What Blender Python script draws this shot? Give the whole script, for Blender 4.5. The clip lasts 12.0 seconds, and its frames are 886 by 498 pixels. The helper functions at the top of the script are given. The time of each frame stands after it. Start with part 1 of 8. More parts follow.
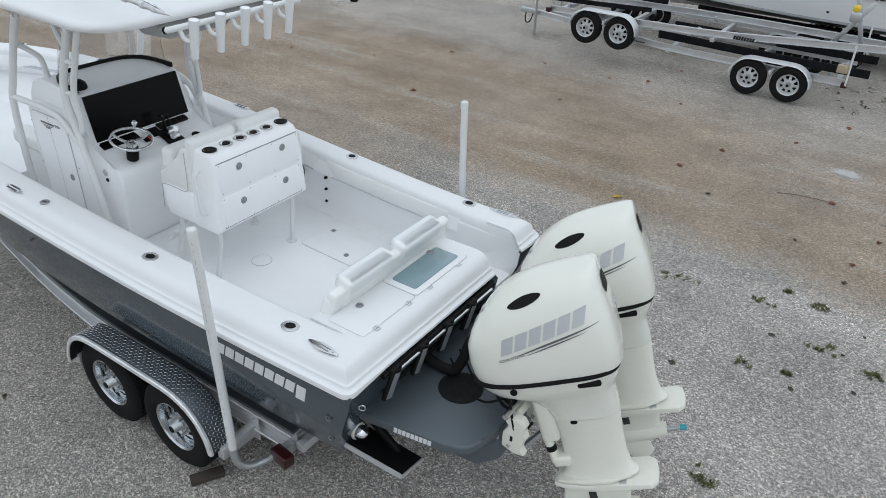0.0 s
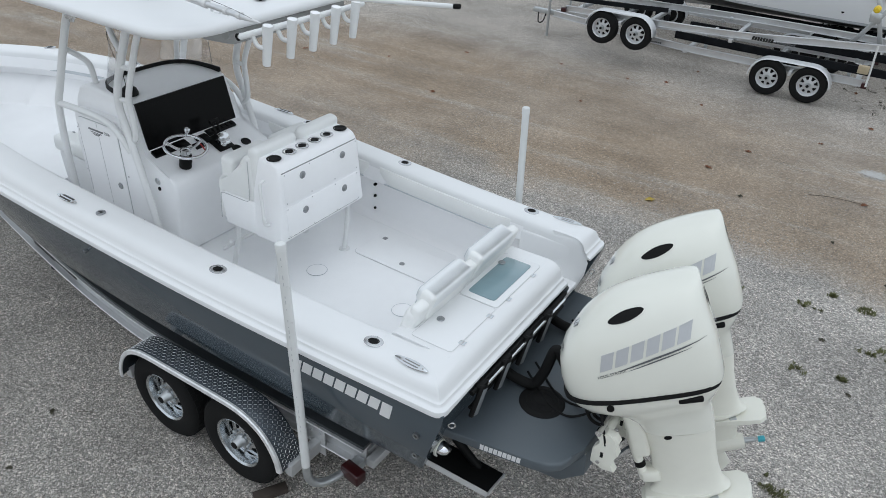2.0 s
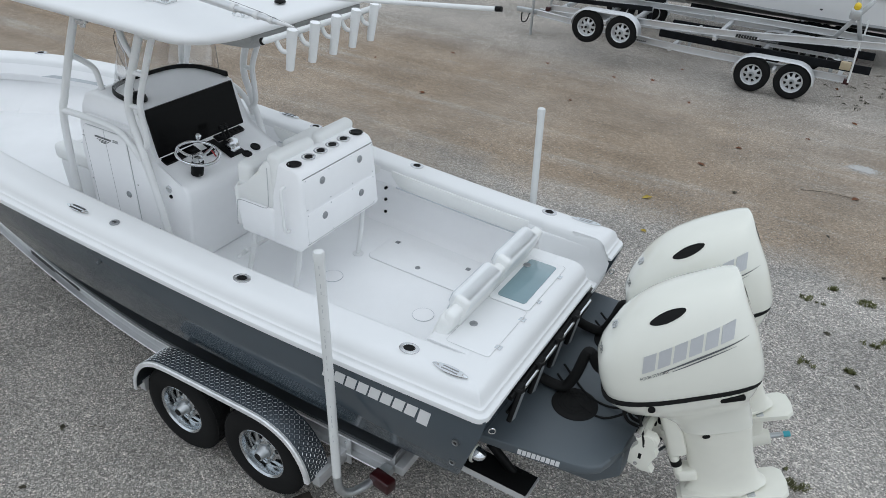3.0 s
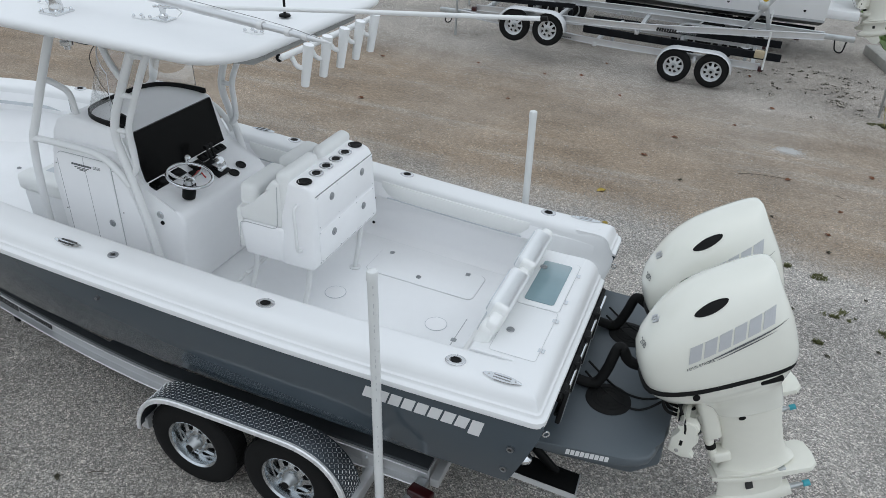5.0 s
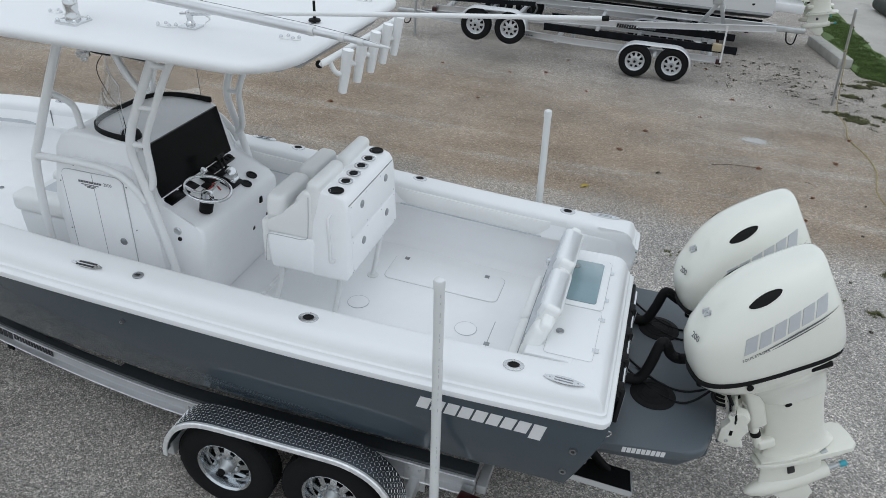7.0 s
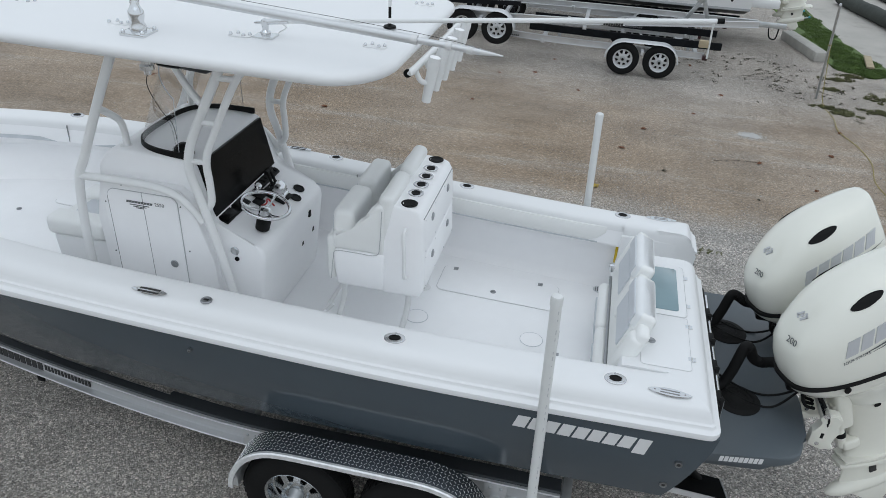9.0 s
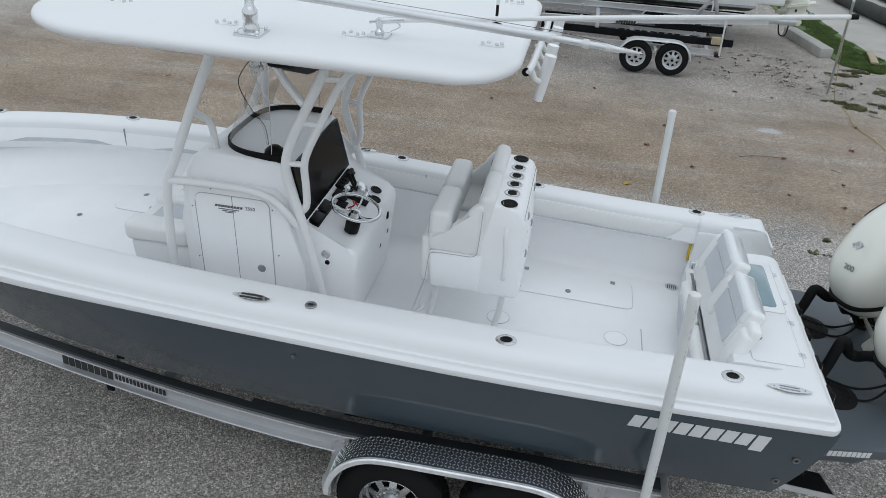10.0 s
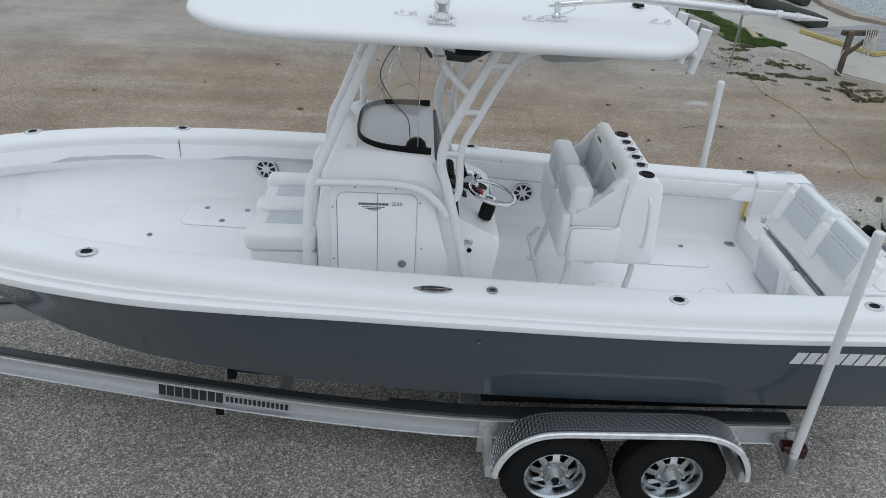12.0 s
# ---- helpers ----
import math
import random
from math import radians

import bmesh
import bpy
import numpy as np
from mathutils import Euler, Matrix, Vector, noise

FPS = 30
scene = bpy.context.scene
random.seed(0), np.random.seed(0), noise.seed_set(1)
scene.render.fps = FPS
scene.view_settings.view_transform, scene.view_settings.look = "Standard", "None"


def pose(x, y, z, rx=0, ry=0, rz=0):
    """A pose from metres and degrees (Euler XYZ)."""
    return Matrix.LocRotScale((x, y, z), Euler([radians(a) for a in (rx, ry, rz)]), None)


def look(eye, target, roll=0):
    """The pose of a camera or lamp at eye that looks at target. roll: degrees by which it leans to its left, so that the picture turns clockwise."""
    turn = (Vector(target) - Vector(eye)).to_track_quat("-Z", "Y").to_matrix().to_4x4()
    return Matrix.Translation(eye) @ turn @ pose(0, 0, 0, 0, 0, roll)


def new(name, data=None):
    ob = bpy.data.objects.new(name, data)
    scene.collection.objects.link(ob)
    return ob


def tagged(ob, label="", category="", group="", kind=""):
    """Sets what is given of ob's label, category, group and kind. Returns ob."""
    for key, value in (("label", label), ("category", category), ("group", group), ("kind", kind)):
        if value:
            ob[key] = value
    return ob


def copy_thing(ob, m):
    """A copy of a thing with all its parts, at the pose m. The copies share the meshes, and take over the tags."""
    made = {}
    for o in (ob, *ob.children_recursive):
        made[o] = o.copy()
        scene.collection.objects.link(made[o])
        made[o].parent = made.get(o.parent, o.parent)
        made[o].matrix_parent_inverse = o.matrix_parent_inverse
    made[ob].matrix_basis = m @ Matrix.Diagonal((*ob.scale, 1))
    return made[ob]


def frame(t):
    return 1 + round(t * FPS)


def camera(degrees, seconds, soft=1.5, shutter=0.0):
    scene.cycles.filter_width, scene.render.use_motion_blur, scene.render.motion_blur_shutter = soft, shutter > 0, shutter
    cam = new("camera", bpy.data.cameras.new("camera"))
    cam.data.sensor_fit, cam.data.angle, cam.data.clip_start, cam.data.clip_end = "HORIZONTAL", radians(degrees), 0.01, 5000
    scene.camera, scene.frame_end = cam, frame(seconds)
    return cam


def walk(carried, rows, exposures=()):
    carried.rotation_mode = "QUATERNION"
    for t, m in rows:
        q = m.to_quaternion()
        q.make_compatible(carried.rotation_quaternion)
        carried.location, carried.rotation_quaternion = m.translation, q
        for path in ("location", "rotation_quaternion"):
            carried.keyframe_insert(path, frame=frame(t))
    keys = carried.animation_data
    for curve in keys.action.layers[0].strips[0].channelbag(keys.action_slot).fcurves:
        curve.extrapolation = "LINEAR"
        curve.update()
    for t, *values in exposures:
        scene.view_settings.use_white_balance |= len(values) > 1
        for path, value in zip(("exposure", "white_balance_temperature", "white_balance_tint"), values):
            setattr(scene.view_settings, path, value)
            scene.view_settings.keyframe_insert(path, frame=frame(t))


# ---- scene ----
cam = camera(62.7, 12.0, soft=0.3)
METRES = 6.1
BASE = pose(2.1936, -3.5874, 4.6231, -31.620, -1.890, 34.566)
ROWS = [
    (0.0, 0.0, 0.0, 0.0, 0.0, 0.0, -0.0),
    (0.5, -0.0182, 0.0031, 0.0036, -0.05, -0.05, -0.02),
    (1.0, -0.0427, 0.0067, 0.0084, -0.12, -0.09, -0.05),
    (1.5, -0.0717, 0.0144, 0.0123, -0.33, -0.12, 0.01),
    (2.0, -0.1018, 0.0208, 0.0146, -1.02, -0.14, 0.35),
    (2.5, -0.1328, 0.0257, 0.0187, -2.03, -0.18, 0.88),
    (3.0, -0.1638, 0.03, 0.0207, -3.21, -0.21, 1.53),
    (5.0, -0.293, 0.0473, 0.0406, -10.57, -0.75, 5.64),
    (5.5, -0.3208, 0.0548, 0.045, -11.79, -0.89, 6.29),
    (6.0, -0.3491, 0.0616, 0.048, -12.88, -1.02, 6.9),
    (6.5, -0.3766, 0.0707, 0.0527, -14.0, -1.17, 7.5),
    (8.5, -0.4683, 0.1265, 0.0842, -18.64, -1.92, 10.02),
    (9.0, -0.5132, 0.1481, 0.0948, -18.92, -1.99, 10.14),
    (9.5, -0.5689, 0.1724, 0.1061, -19.16, -2.06, 10.25),
    (10.0, -0.6311, 0.1991, 0.12, -20.69, -2.37, 11.0),
    (10.5, -0.701, 0.2276, 0.1347, -24.98, -3.28, 13.14),
    (11.0, -0.774, 0.2573, 0.1475, -27.34, -3.86, 14.25),
    (11.5, -0.8484, 0.2888, 0.1615, -29.76, -4.5, 15.36),
    (12.0, -0.9179, 0.3231, 0.1795, -32.37, -5.25, 16.53),
]
walk(cam, [(t, BASE @ pose(METRES * x, METRES * y, METRES * z, 90 + pitch, roll, yaw)) for t, x, y, z, yaw, pitch, roll in ROWS], exposures=[(0.0, -0.345), (6.0, -0.405), (12.0, -0.46)])

# ---- light ----
world = bpy.data.worlds.new("overcast_sky")
scene.world = world
world.use_nodes = True
wn = world.node_tree.nodes
sky = wn.new("ShaderNodeTexSky")
sky.sky_type, sky.sun_disc = "NISHITA", False
sky.sun_elevation, sky.sun_rotation = radians(72.7), radians(149)
sky.air_density, sky.dust_density, sky.ozone_density = 1.0, 6.0, 1.5
haze = wn.new("ShaderNodeHueSaturation")
haze.inputs["Saturation"].default_value = 0.75
world.node_tree.links.new(sky.outputs[0], haze.inputs["Color"])
cool = wn.new("ShaderNodeMix")
cool.data_type, cool.blend_type = "RGBA", "MULTIPLY"
cool.inputs[0].default_value, cool.inputs[7].default_value = 1.0, (0.912, 1.0, 1.085, 1)
cloud = wn.new("ShaderNodeMix")
cloud.data_type = "RGBA"
cloud.inputs[0].default_value, cloud.inputs[7].default_value = 0.85, (7.0, 7.0, 7.0, 1)
world.node_tree.links.new(haze.outputs[0], cloud.inputs[6])
world.node_tree.links.new(cloud.outputs[2], cool.inputs[6])
world.node_tree.links.new(cool.outputs[2], wn["Background"].inputs[0])
wn["Background"].inputs[1].default_value = 0.168

sun = new("sun", bpy.data.lights.new("sun", "SUN"))
sun.data.energy, sun.data.angle, sun.data.color = 0.42, radians(84), (0.865, 0.98, 1.10)
sun.matrix_world = look((1.6, -2.67, 10.0), (0, 0, 0))


# ---- materials ----
def node_mat(name):
    m = bpy.data.materials.new(name)
    m.use_nodes = True
    nt = m.node_tree
    return m, nt, nt.nodes["Principled BSDF"]


def add(nt, kind, **values):
    n = nt.nodes.new("ShaderNode" + kind)
    for k, v in values.items():
        n.inputs[k.replace("_", " ")].default_value = v
    return n


def ramp(nt, source, stops):
    r = nt.nodes.new("ShaderNodeValToRGB")
    el = r.color_ramp.elements
    while len(el) < len(stops):
        el.new(0.5)
    for e, (p, c) in zip(el, stops):
        e.position, e.color = p, (*c, 1) if len(c) == 3 else c
    nt.links.new(source, r.inputs[0])
    return r.outputs[0]


def mix(nt, fac, a, b, blend="MIX"):
    n = nt.nodes.new("ShaderNodeMix")
    n.data_type, n.blend_type = "RGBA", blend
    for sock, v in ((n.inputs[0], fac), (n.inputs[6], a), (n.inputs[7], b)):
        if isinstance(v, (int, float)):
            sock.default_value = v
        elif isinstance(v, tuple):
            sock.default_value = (*v, 1)
        else:
            nt.links.new(v, sock)
    return n.outputs[2]


def coords(nt, scale=None):
    c = nt.nodes.new("ShaderNodeTexCoord").outputs["Object"]
    if scale:
        m = add(nt, "Mapping", Scale=scale)
        nt.links.new(c, m.inputs[0])
        c = m.outputs[0]
    return c


def surface(name, color, rough=0.5, metal=0.0, vary=0.06, grain=60.0, broad=1.5, bump=0.0, coat=0.0, stretch=None, stain=None, spec=0.5):
    """A plain material with variation at two scales, fine relief, and optional stains."""
    m, nt, b = node_mat(name)
    co = coords(nt, stretch)
    fine = add(nt, "TexNoise", Scale=grain, Detail=3.0)
    wide = add(nt, "TexNoise", Scale=broad, Detail=4.0, Roughness=0.6)
    for n in (fine, wide):
        nt.links.new(co, n.inputs["Vector"])
    lo, hi = [tuple(min(1.0, c * k) for c in color) for k in (1 - vary, 1 + vary)]
    c1 = ramp(nt, wide.outputs["Fac"], [(0.3, lo), (0.7, hi)])
    c2 = ramp(nt, fine.outputs["Fac"], [(0.25, (1 - vary,) * 3), (0.75, (1.0,) * 3)])
    col = mix(nt, 0.7, c1, c2, "MULTIPLY")
    if stain:
        s = add(nt, "TexNoise", Scale=stain[1], Detail=6.0, Roughness=0.7)
        nt.links.new(co, s.inputs["Vector"])
        col = mix(nt, ramp(nt, s.outputs["Fac"], [(stain[2], (0, 0, 0)), (stain[2] + 0.15, (1, 1, 1))]), col, stain[0])
    nt.links.new(col, b.inputs["Base Color"])
    rr = ramp(nt, wide.outputs["Fac"], [(0.25, (max(0.02, rough * 0.92),) * 3), (0.75, (min(1, rough * 1.08),) * 3)])
    nt.links.new(rr, b.inputs["Roughness"])
    b.inputs["Metallic"].default_value = metal
    b.inputs["Specular IOR Level"].default_value = spec
    b.inputs["Coat Weight"].default_value = coat
    b.inputs["Coat Roughness"].default_value = 0.08
    if bump:
        bp = add(nt, "Bump", Strength=bump, Distance=0.004)
        nt.links.new(fine.outputs["Fac"], bp.inputs["Height"])
        nt.links.new(bp.outputs[0], b.inputs["Normal"])
    return m


GEL = surface("gelcoat_white", (0.785, 0.79, 0.792), 0.48, vary=0.012, grain=9, broad=0.8)
# inner mouldings: same white gelcoat, brightened in the colour to offset shade
LINER_LIT = surface("liner_white_lit", (0.90, 0.90, 0.905), 0.5, vary=0.02, grain=14, broad=0.9)
NONSKID = surface("nonskid_deck", (0.88, 0.885, 0.89), 0.62, vary=0.04, grain=260, broad=1.1, bump=0.35)
HULL = surface("gelcoat_grey", (0.057, 0.075, 0.090), 0.13, vary=0.04, grain=7, broad=0.7, coat=0.2)
BOTTOM = surface("hull_bottom_grey", (0.045, 0.050, 0.054), 0.5, vary=0.1, grain=30, broad=1.5)
PLAT = surface("platform_grey_paint", (0.085, 0.102, 0.115), 0.42, vary=0.08, grain=190, broad=1.6, bump=0.2)
VINYL = surface("vinyl_white", (0.82, 0.825, 0.81), 0.48, vary=0.03, grain=220, broad=2, bump=0.12)
VINYLG = surface("vinyl_grey", (0.58, 0.605, 0.635), 0.5, vary=0.05, grain=260, broad=2, bump=0.2)
POWDER = surface("powder_coat_white", (0.78, 0.785, 0.78), 0.33, vary=0.02, grain=40, broad=2)
COWL = surface("cowl_pearl_white", (0.77, 0.768, 0.695), 0.16, vary=0.02, grain=8, broad=0.9, coat=0.5)
LEG = surface("engine_leg_white", (0.76, 0.75, 0.67), 0.35, vary=0.03, grain=20, broad=1.6)
PVC = surface("pvc_white", (0.70, 0.71, 0.70), 0.4, vary=0.04, grain=20, broad=3, stain=((0.45, 0.44, 0.42), 9.0, 0.66))
STEEL = surface("stainless_steel", (0.72, 0.73, 0.74), 0.14, 1.0, vary=0.04, grain=30, broad=4)
ALU = surface("mill_aluminium", (0.60, 0.605, 0.61), 0.40, 0.5, vary=0.08, grain=24, broad=2, stretch=(0.25, 1, 4), stain=((0.46, 0.465, 0.47), 5.0, 0.62))
ALUP = surface("pole_aluminium", (0.70, 0.71, 0.72), 0.4, 0.6, vary=0.04, grain=40, broad=3)
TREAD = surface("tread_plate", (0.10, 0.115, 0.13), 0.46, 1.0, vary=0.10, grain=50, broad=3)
GALV = surface("galvanised_steel", (0.55, 0.57, 0.58), 0.42, 0.9, vary=0.14, grain=28, broad=6)
TYRE = surface("tyre_rubber", (0.010, 0.010, 0.010), 0.85, vary=0.25, grain=50, broad=5, bump=0.3, stain=((0.024, 0.022, 0.020), 7.0, 0.68), spec=0.2)
BLACK = surface("black_plastic", (0.006, 0.006, 0.006), 0.5, vary=0.15, grain=60, broad=4, spec=0.15)
MATTE = surface("black_rubber", (0.009, 0.009, 0.009), 0.75, vary=0.2, grain=90, broad=4, bump=0.3, spec=0.22)
GLOSSB = surface("black_dash_panel", (0.003, 0.003, 0.003), 0.25, vary=0.1, grain=4, broad=1, spec=0.12)
CARPET = surface("bunk_carpet", (0.014, 0.015, 0.017), 0.95, vary=0.3, grain=300, broad=6, bump=0.6, spec=0.1)
RED = surface("red_lens", (0.035, 0.005, 0.006), 0.3, vary=0.15, grain=90, broad=6)
SILVER = surface("silver_decal", (0.52, 0.53, 0.545), 0.38, 0.25, vary=0.05, grain=30, broad=3)
DECALW = surface("white_decal", (0.72, 0.72, 0.72), 0.45, vary=0.04, grain=30, broad=3)
DECALG = surface("dark_decal", (0.10, 0.105, 0.11), 0.45, vary=0.08, grain=30, broad=3)
DECALB = surface("black_decal", (0.02, 0.02, 0.02), 0.5, vary=0.1, grain=30, broad=3)
WOOD = surface("weathered_timber", (0.115, 0.09, 0.068), 0.8, vary=0.3, grain=40, broad=4, bump=0.5, stretch=(0.2, 1.5, 1.5))
DARKWOOD = surface("dark_timber", (0.05, 0.038, 0.030), 0.85, vary=0.3, grain=40, broad=4, bump=0.5, stretch=(0.2, 1.5, 1.5))
PALEWOOD = surface("pale_timber", (0.40, 0.33, 0.22), 0.75, vary=0.2, grain=30, broad=3, bump=0.4, stretch=(0.2, 1.5, 1.5))
CONCRETE = surface("concrete", (0.40, 0.39, 0.36), 0.85, vary=0.16, grain=70, broad=2.5, bump=0.5, stain=((0.22, 0.21, 0.19), 2.0, 0.6))
SLAB = surface("pale_concrete_slab", (0.43, 0.41, 0.375), 0.88, vary=0.12, grain=50, broad=0.7, bump=0.4, stain=((0.30, 0.28, 0.25), 0.6, 0.55))
ROPEY = surface("yellow_rope", (0.40, 0.33, 0.12), 0.8, vary=0.25, grain=120, broad=9, bump=0.6)
ROPEW = surface("white_rope", (0.62, 0.60, 0.55), 0.85, vary=0.15, grain=120, broad=9, bump=0.6)
YELLOW = surface("yellow_plastic", (0.72, 0.50, 0.02), 0.5, vary=0.15, grain=60, broad=6)
ORANGE = surface("dry_leaf", (0.23, 0.085, 0.035), 0.75, vary=0.5, grain=60, broad=7)
LEAFY = surface("yellow_leaf", (0.45, 0.32, 0.04), 0.65, vary=0.3, grain=60, broad=7)
WEED = surface("weed_green", (0.155, 0.160, 0.065), 0.7, vary=0.4, grain=30, broad=5)
WEEDB = surface("dead_weed", (0.075, 0.066, 0.042), 0.8, vary=0.4, grain=30, broad=5)
GRASS = surface("lawn_grass", (0.085, 0.14, 0.03), 0.8, vary=0.35, grain=40, broad=3)
LOGM = surface("dark_log", (0.045, 0.052, 0.045), 0.85, vary=0.35, grain=30, broad=3, bump=0.6)
TEAL = surface("teal_plastic", (0.05, 0.38, 0.46), 0.4, vary=0.1, grain=30, broad=3)
KEYRED = surface("red_plastic", (0.45, 0.02, 0.02), 0.4, vary=0.1, grain=30, broad=3)
LATCH = surface("brushed_latch", (0.36, 0.37, 0.38), 0.35, 1.0, vary=0.1, grain=60, broad=6)
PLATE = surface("satin_steel_plate", (0.62, 0.625, 0.63), 0.22, 0.8, vary=0.06, grain=60, broad=6)
SPECK = surface("dark_speaker_mesh", (0.03, 0.032, 0.035), 0.6, vary=0.2, grain=300, broad=5, bump=0.4)

SEAML = surface("pale_gap_seal", (0.50, 0.505, 0.51), 0.8, vary=0.1, grain=60, broad=4)
SEAM = surface("shadow_gap_seal", (0.25, 0.255, 0.26), 0.8, vary=0.1, grain=60, broad=4)
AQUAP = surface("aqua_acrylic", (0.20, 0.30, 0.33), 0.10, vary=0.10, grain=5, broad=2.2, coat=0.6)
EDGE_SHADE = surface("edge_and_shade_grey", (0.56, 0.585, 0.61), 0.6, vary=0.1, grain=80, broad=4)
TREADG = surface("grey_tread", (0.20, 0.215, 0.225), 0.5, vary=0.1, grain=80, broad=4)
SMOKE = surface("smoked_plastic", (0.035, 0.037, 0.040), 0.30, vary=0.1, grain=30, broad=3)
CANVASL = surface("pale_canvas", (0.40, 0.405, 0.40), 0.9, vary=0.12, grain=150, broad=3, bump=0.4)


def clear(name, tint, rough, alpha):
    m, nt, b = node_mat(name)
    n = add(nt, "TexNoise", Scale=6.0, Detail=3.0)
    nt.links.new(coords(nt), n.inputs["Vector"])
    nt.links.new(ramp(nt, n.outputs["Fac"], [(0.3, tuple(c * 0.93 for c in tint)), (0.7, tint)]), b.inputs["Base Color"])
    b.inputs["Roughness"].default_value = rough
    b.inputs["Transmission Weight"].default_value = 1.0
    b.inputs["IOR"].default_value = 1.35
    b.inputs["Alpha"].default_value = alpha
    return m


ACRYLIC = clear("clear_acrylic", (0.95, 0.97, 0.97), 0.03, 0.30)


def ground_material():
    """Crushed shell gravel with a brown, driven lane, wheel tracks and pale dusty patches."""
    m, nt, b = node_mat("shell_gravel")
    co = coords(nt)

    def calc(op, a, c):
        n = nt.nodes.new("ShaderNodeMath")
        n.operation = op
        for s, v in zip(n.inputs, (a, c)):
            if isinstance(v, (int, float)):
                s.default_value = v
            else:
                nt.links.new(v, s)
        return n.outputs[0]

    def grey(*stops):
        return [(p, (v,) * 3) for p, v in stops]

    grains, small = nt.nodes.new("ShaderNodeTexVoronoi"), nt.nodes.new("ShaderNodeTexVoronoi")
    grains.inputs["Scale"].default_value, small.inputs["Scale"].default_value = 84, 200
    rough = add(nt, "TexNoise", Scale=22.0, Detail=6.0, Roughness=0.8)
    patch = add(nt, "TexNoise", Scale=0.55, Detail=6.0, Roughness=0.65)
    broad = add(nt, "TexNoise", Scale=0.16, Detail=3.0, Roughness=0.5)
    for n in (grains, small, rough, patch, broad):
        nt.links.new(co, n.inputs["Vector"])
    along = add(nt, "Mapping", Rotation=(0, 0, radians(8)), Scale=(0.20, 1.7, 1))
    nt.links.new(co, along.inputs[0])
    tracks = add(nt, "TexNoise", Scale=1.0, Detail=6.0, Roughness=0.62)
    nt.links.new(along.outputs[0], tracks.inputs["Vector"])
    g1, g2 = nt.nodes.new("ShaderNodeSeparateColor"), nt.nodes.new("ShaderNodeSeparateColor")
    nt.links.new(grains.outputs["Color"], g1.inputs[0])
    nt.links.new(small.outputs["Color"], g2.inputs[0])
    # separate chippings, from dark to chalk white
    stones = ramp(nt, g1.outputs[0], [(0.0, (0.095, 0.092, 0.088)), (0.22, (0.195, 0.19, 0.183)), (0.5, (0.35, 0.339, 0.323)), (0.78, (0.56, 0.548, 0.525)), (0.93, (0.86, 0.845, 0.82)), (1.0, (1.0, 0.99, 0.97))])
    fines = ramp(nt, g2.outputs[1], [(0.0, (0.09, 0.087, 0.083)), (0.5, (0.36, 0.35, 0.335)), (1.0, (0.82, 0.81, 0.785))])
    gravel = mix(nt, 0.25, mix(nt, 0.16, stones, (0.36, 0.35, 0.333)), fines)
    gravel = mix(nt, 1.0, gravel, ramp(nt, rough.outputs["Fac"], [(0.28, (0.93, 0.895, 0.855)), (0.5, (1.04, 1.0, 0.955)), (0.72, (1.15, 1.11, 1.065))]), "MULTIPLY")
    dirt = ramp(nt, rough.outputs["Fac"], [(0.28, (0.180, 0.138, 0.100)), (0.5, (0.36, 0.294, 0.225)), (0.75, (0.58, 0.495, 0.395))])
    dirt = mix(nt, 1.0, dirt, ramp(nt, g1.outputs[1], grey((0.0, 0.62), (0.5, 0.95), (0.84, 1.12), (1.0, 1.7))), "MULTIPLY")
    dirt = mix(nt, 0.5, dirt, ramp(nt, g2.outputs[0], grey((0.0, 0.6), (0.6, 1.0), (1.0, 1.6))), "MULTIPLY")
    # the driven lane crosses behind the boat, wavering at its edges, and widens beyond the bow
    xyz = nt.nodes.new("ShaderNodeSeparateXYZ")
    nt.links.new(co, xyz.inputs[0])
    x, y = xyz.outputs[0], xyz.outputs[1]
    lane = calc("ADD", y, calc("MULTIPLY", x, 0.05))
    lane = calc("ADD", lane, calc("MULTIPLY", calc("SUBTRACT", patch.outputs["Fac"], 0.5), 1.8))
    band = ramp(nt, calc("MULTIPLY", lane, 0.05), grey((0.222, 0.0), (0.262, 1.0), (0.44, 1.0), (0.54, 0.25)))
    bow = ramp(nt, calc("ADD", calc("MULTIPLY", x, -0.1), calc("MULTIPLY", calc("SUBTRACT", patch.outputs["Fac"], 0.5), 0.6)), grey((0.28, 0.0), (0.55, 0.85)))
    bow = mix(nt, 1.0, bow, ramp(nt, calc("MULTIPLY", y, 0.1), grey((0.15, 0.0), (0.3, 1.0), (0.82, 1.0), (1.02, 0.25))), "MULTIPLY")
    band = mix(nt, 1.0, band, bow, "LIGHTEN")
    amount = mix(nt, 0.9, mix(nt, 1.0, band, (0.85, 0.85, 0.85), "MULTIPLY"), ramp(nt, tracks.outputs["Fac"], grey((0.36, 1.0), (0.56, 0.85), (0.68, 0.30))), "MULTIPLY")
    dirt = mix(nt, 1.0, dirt, (1.08, 0.99, 0.895), "MULTIPLY")
    col = mix(nt, amount, gravel, dirt)
    # the gravel outside the lane grows paler from bow to stern
    aft_tone = ramp(nt, calc("ADD", calc("MULTIPLY", calc("ADD", x, 4.5), 0.1), calc("MULTIPLY", calc("SUBTRACT", patch.outputs["Fac"], 0.5), 0.3)), grey((0.0, 0.0), (0.05, 0.08), (0.55, 1.0)))
    aft_tone = mix(nt, 1.0, aft_tone, ramp(nt, calc("MULTIPLY", y, 0.1), grey((0.55, 1.0), (0.85, 0.15))), "MULTIPLY")
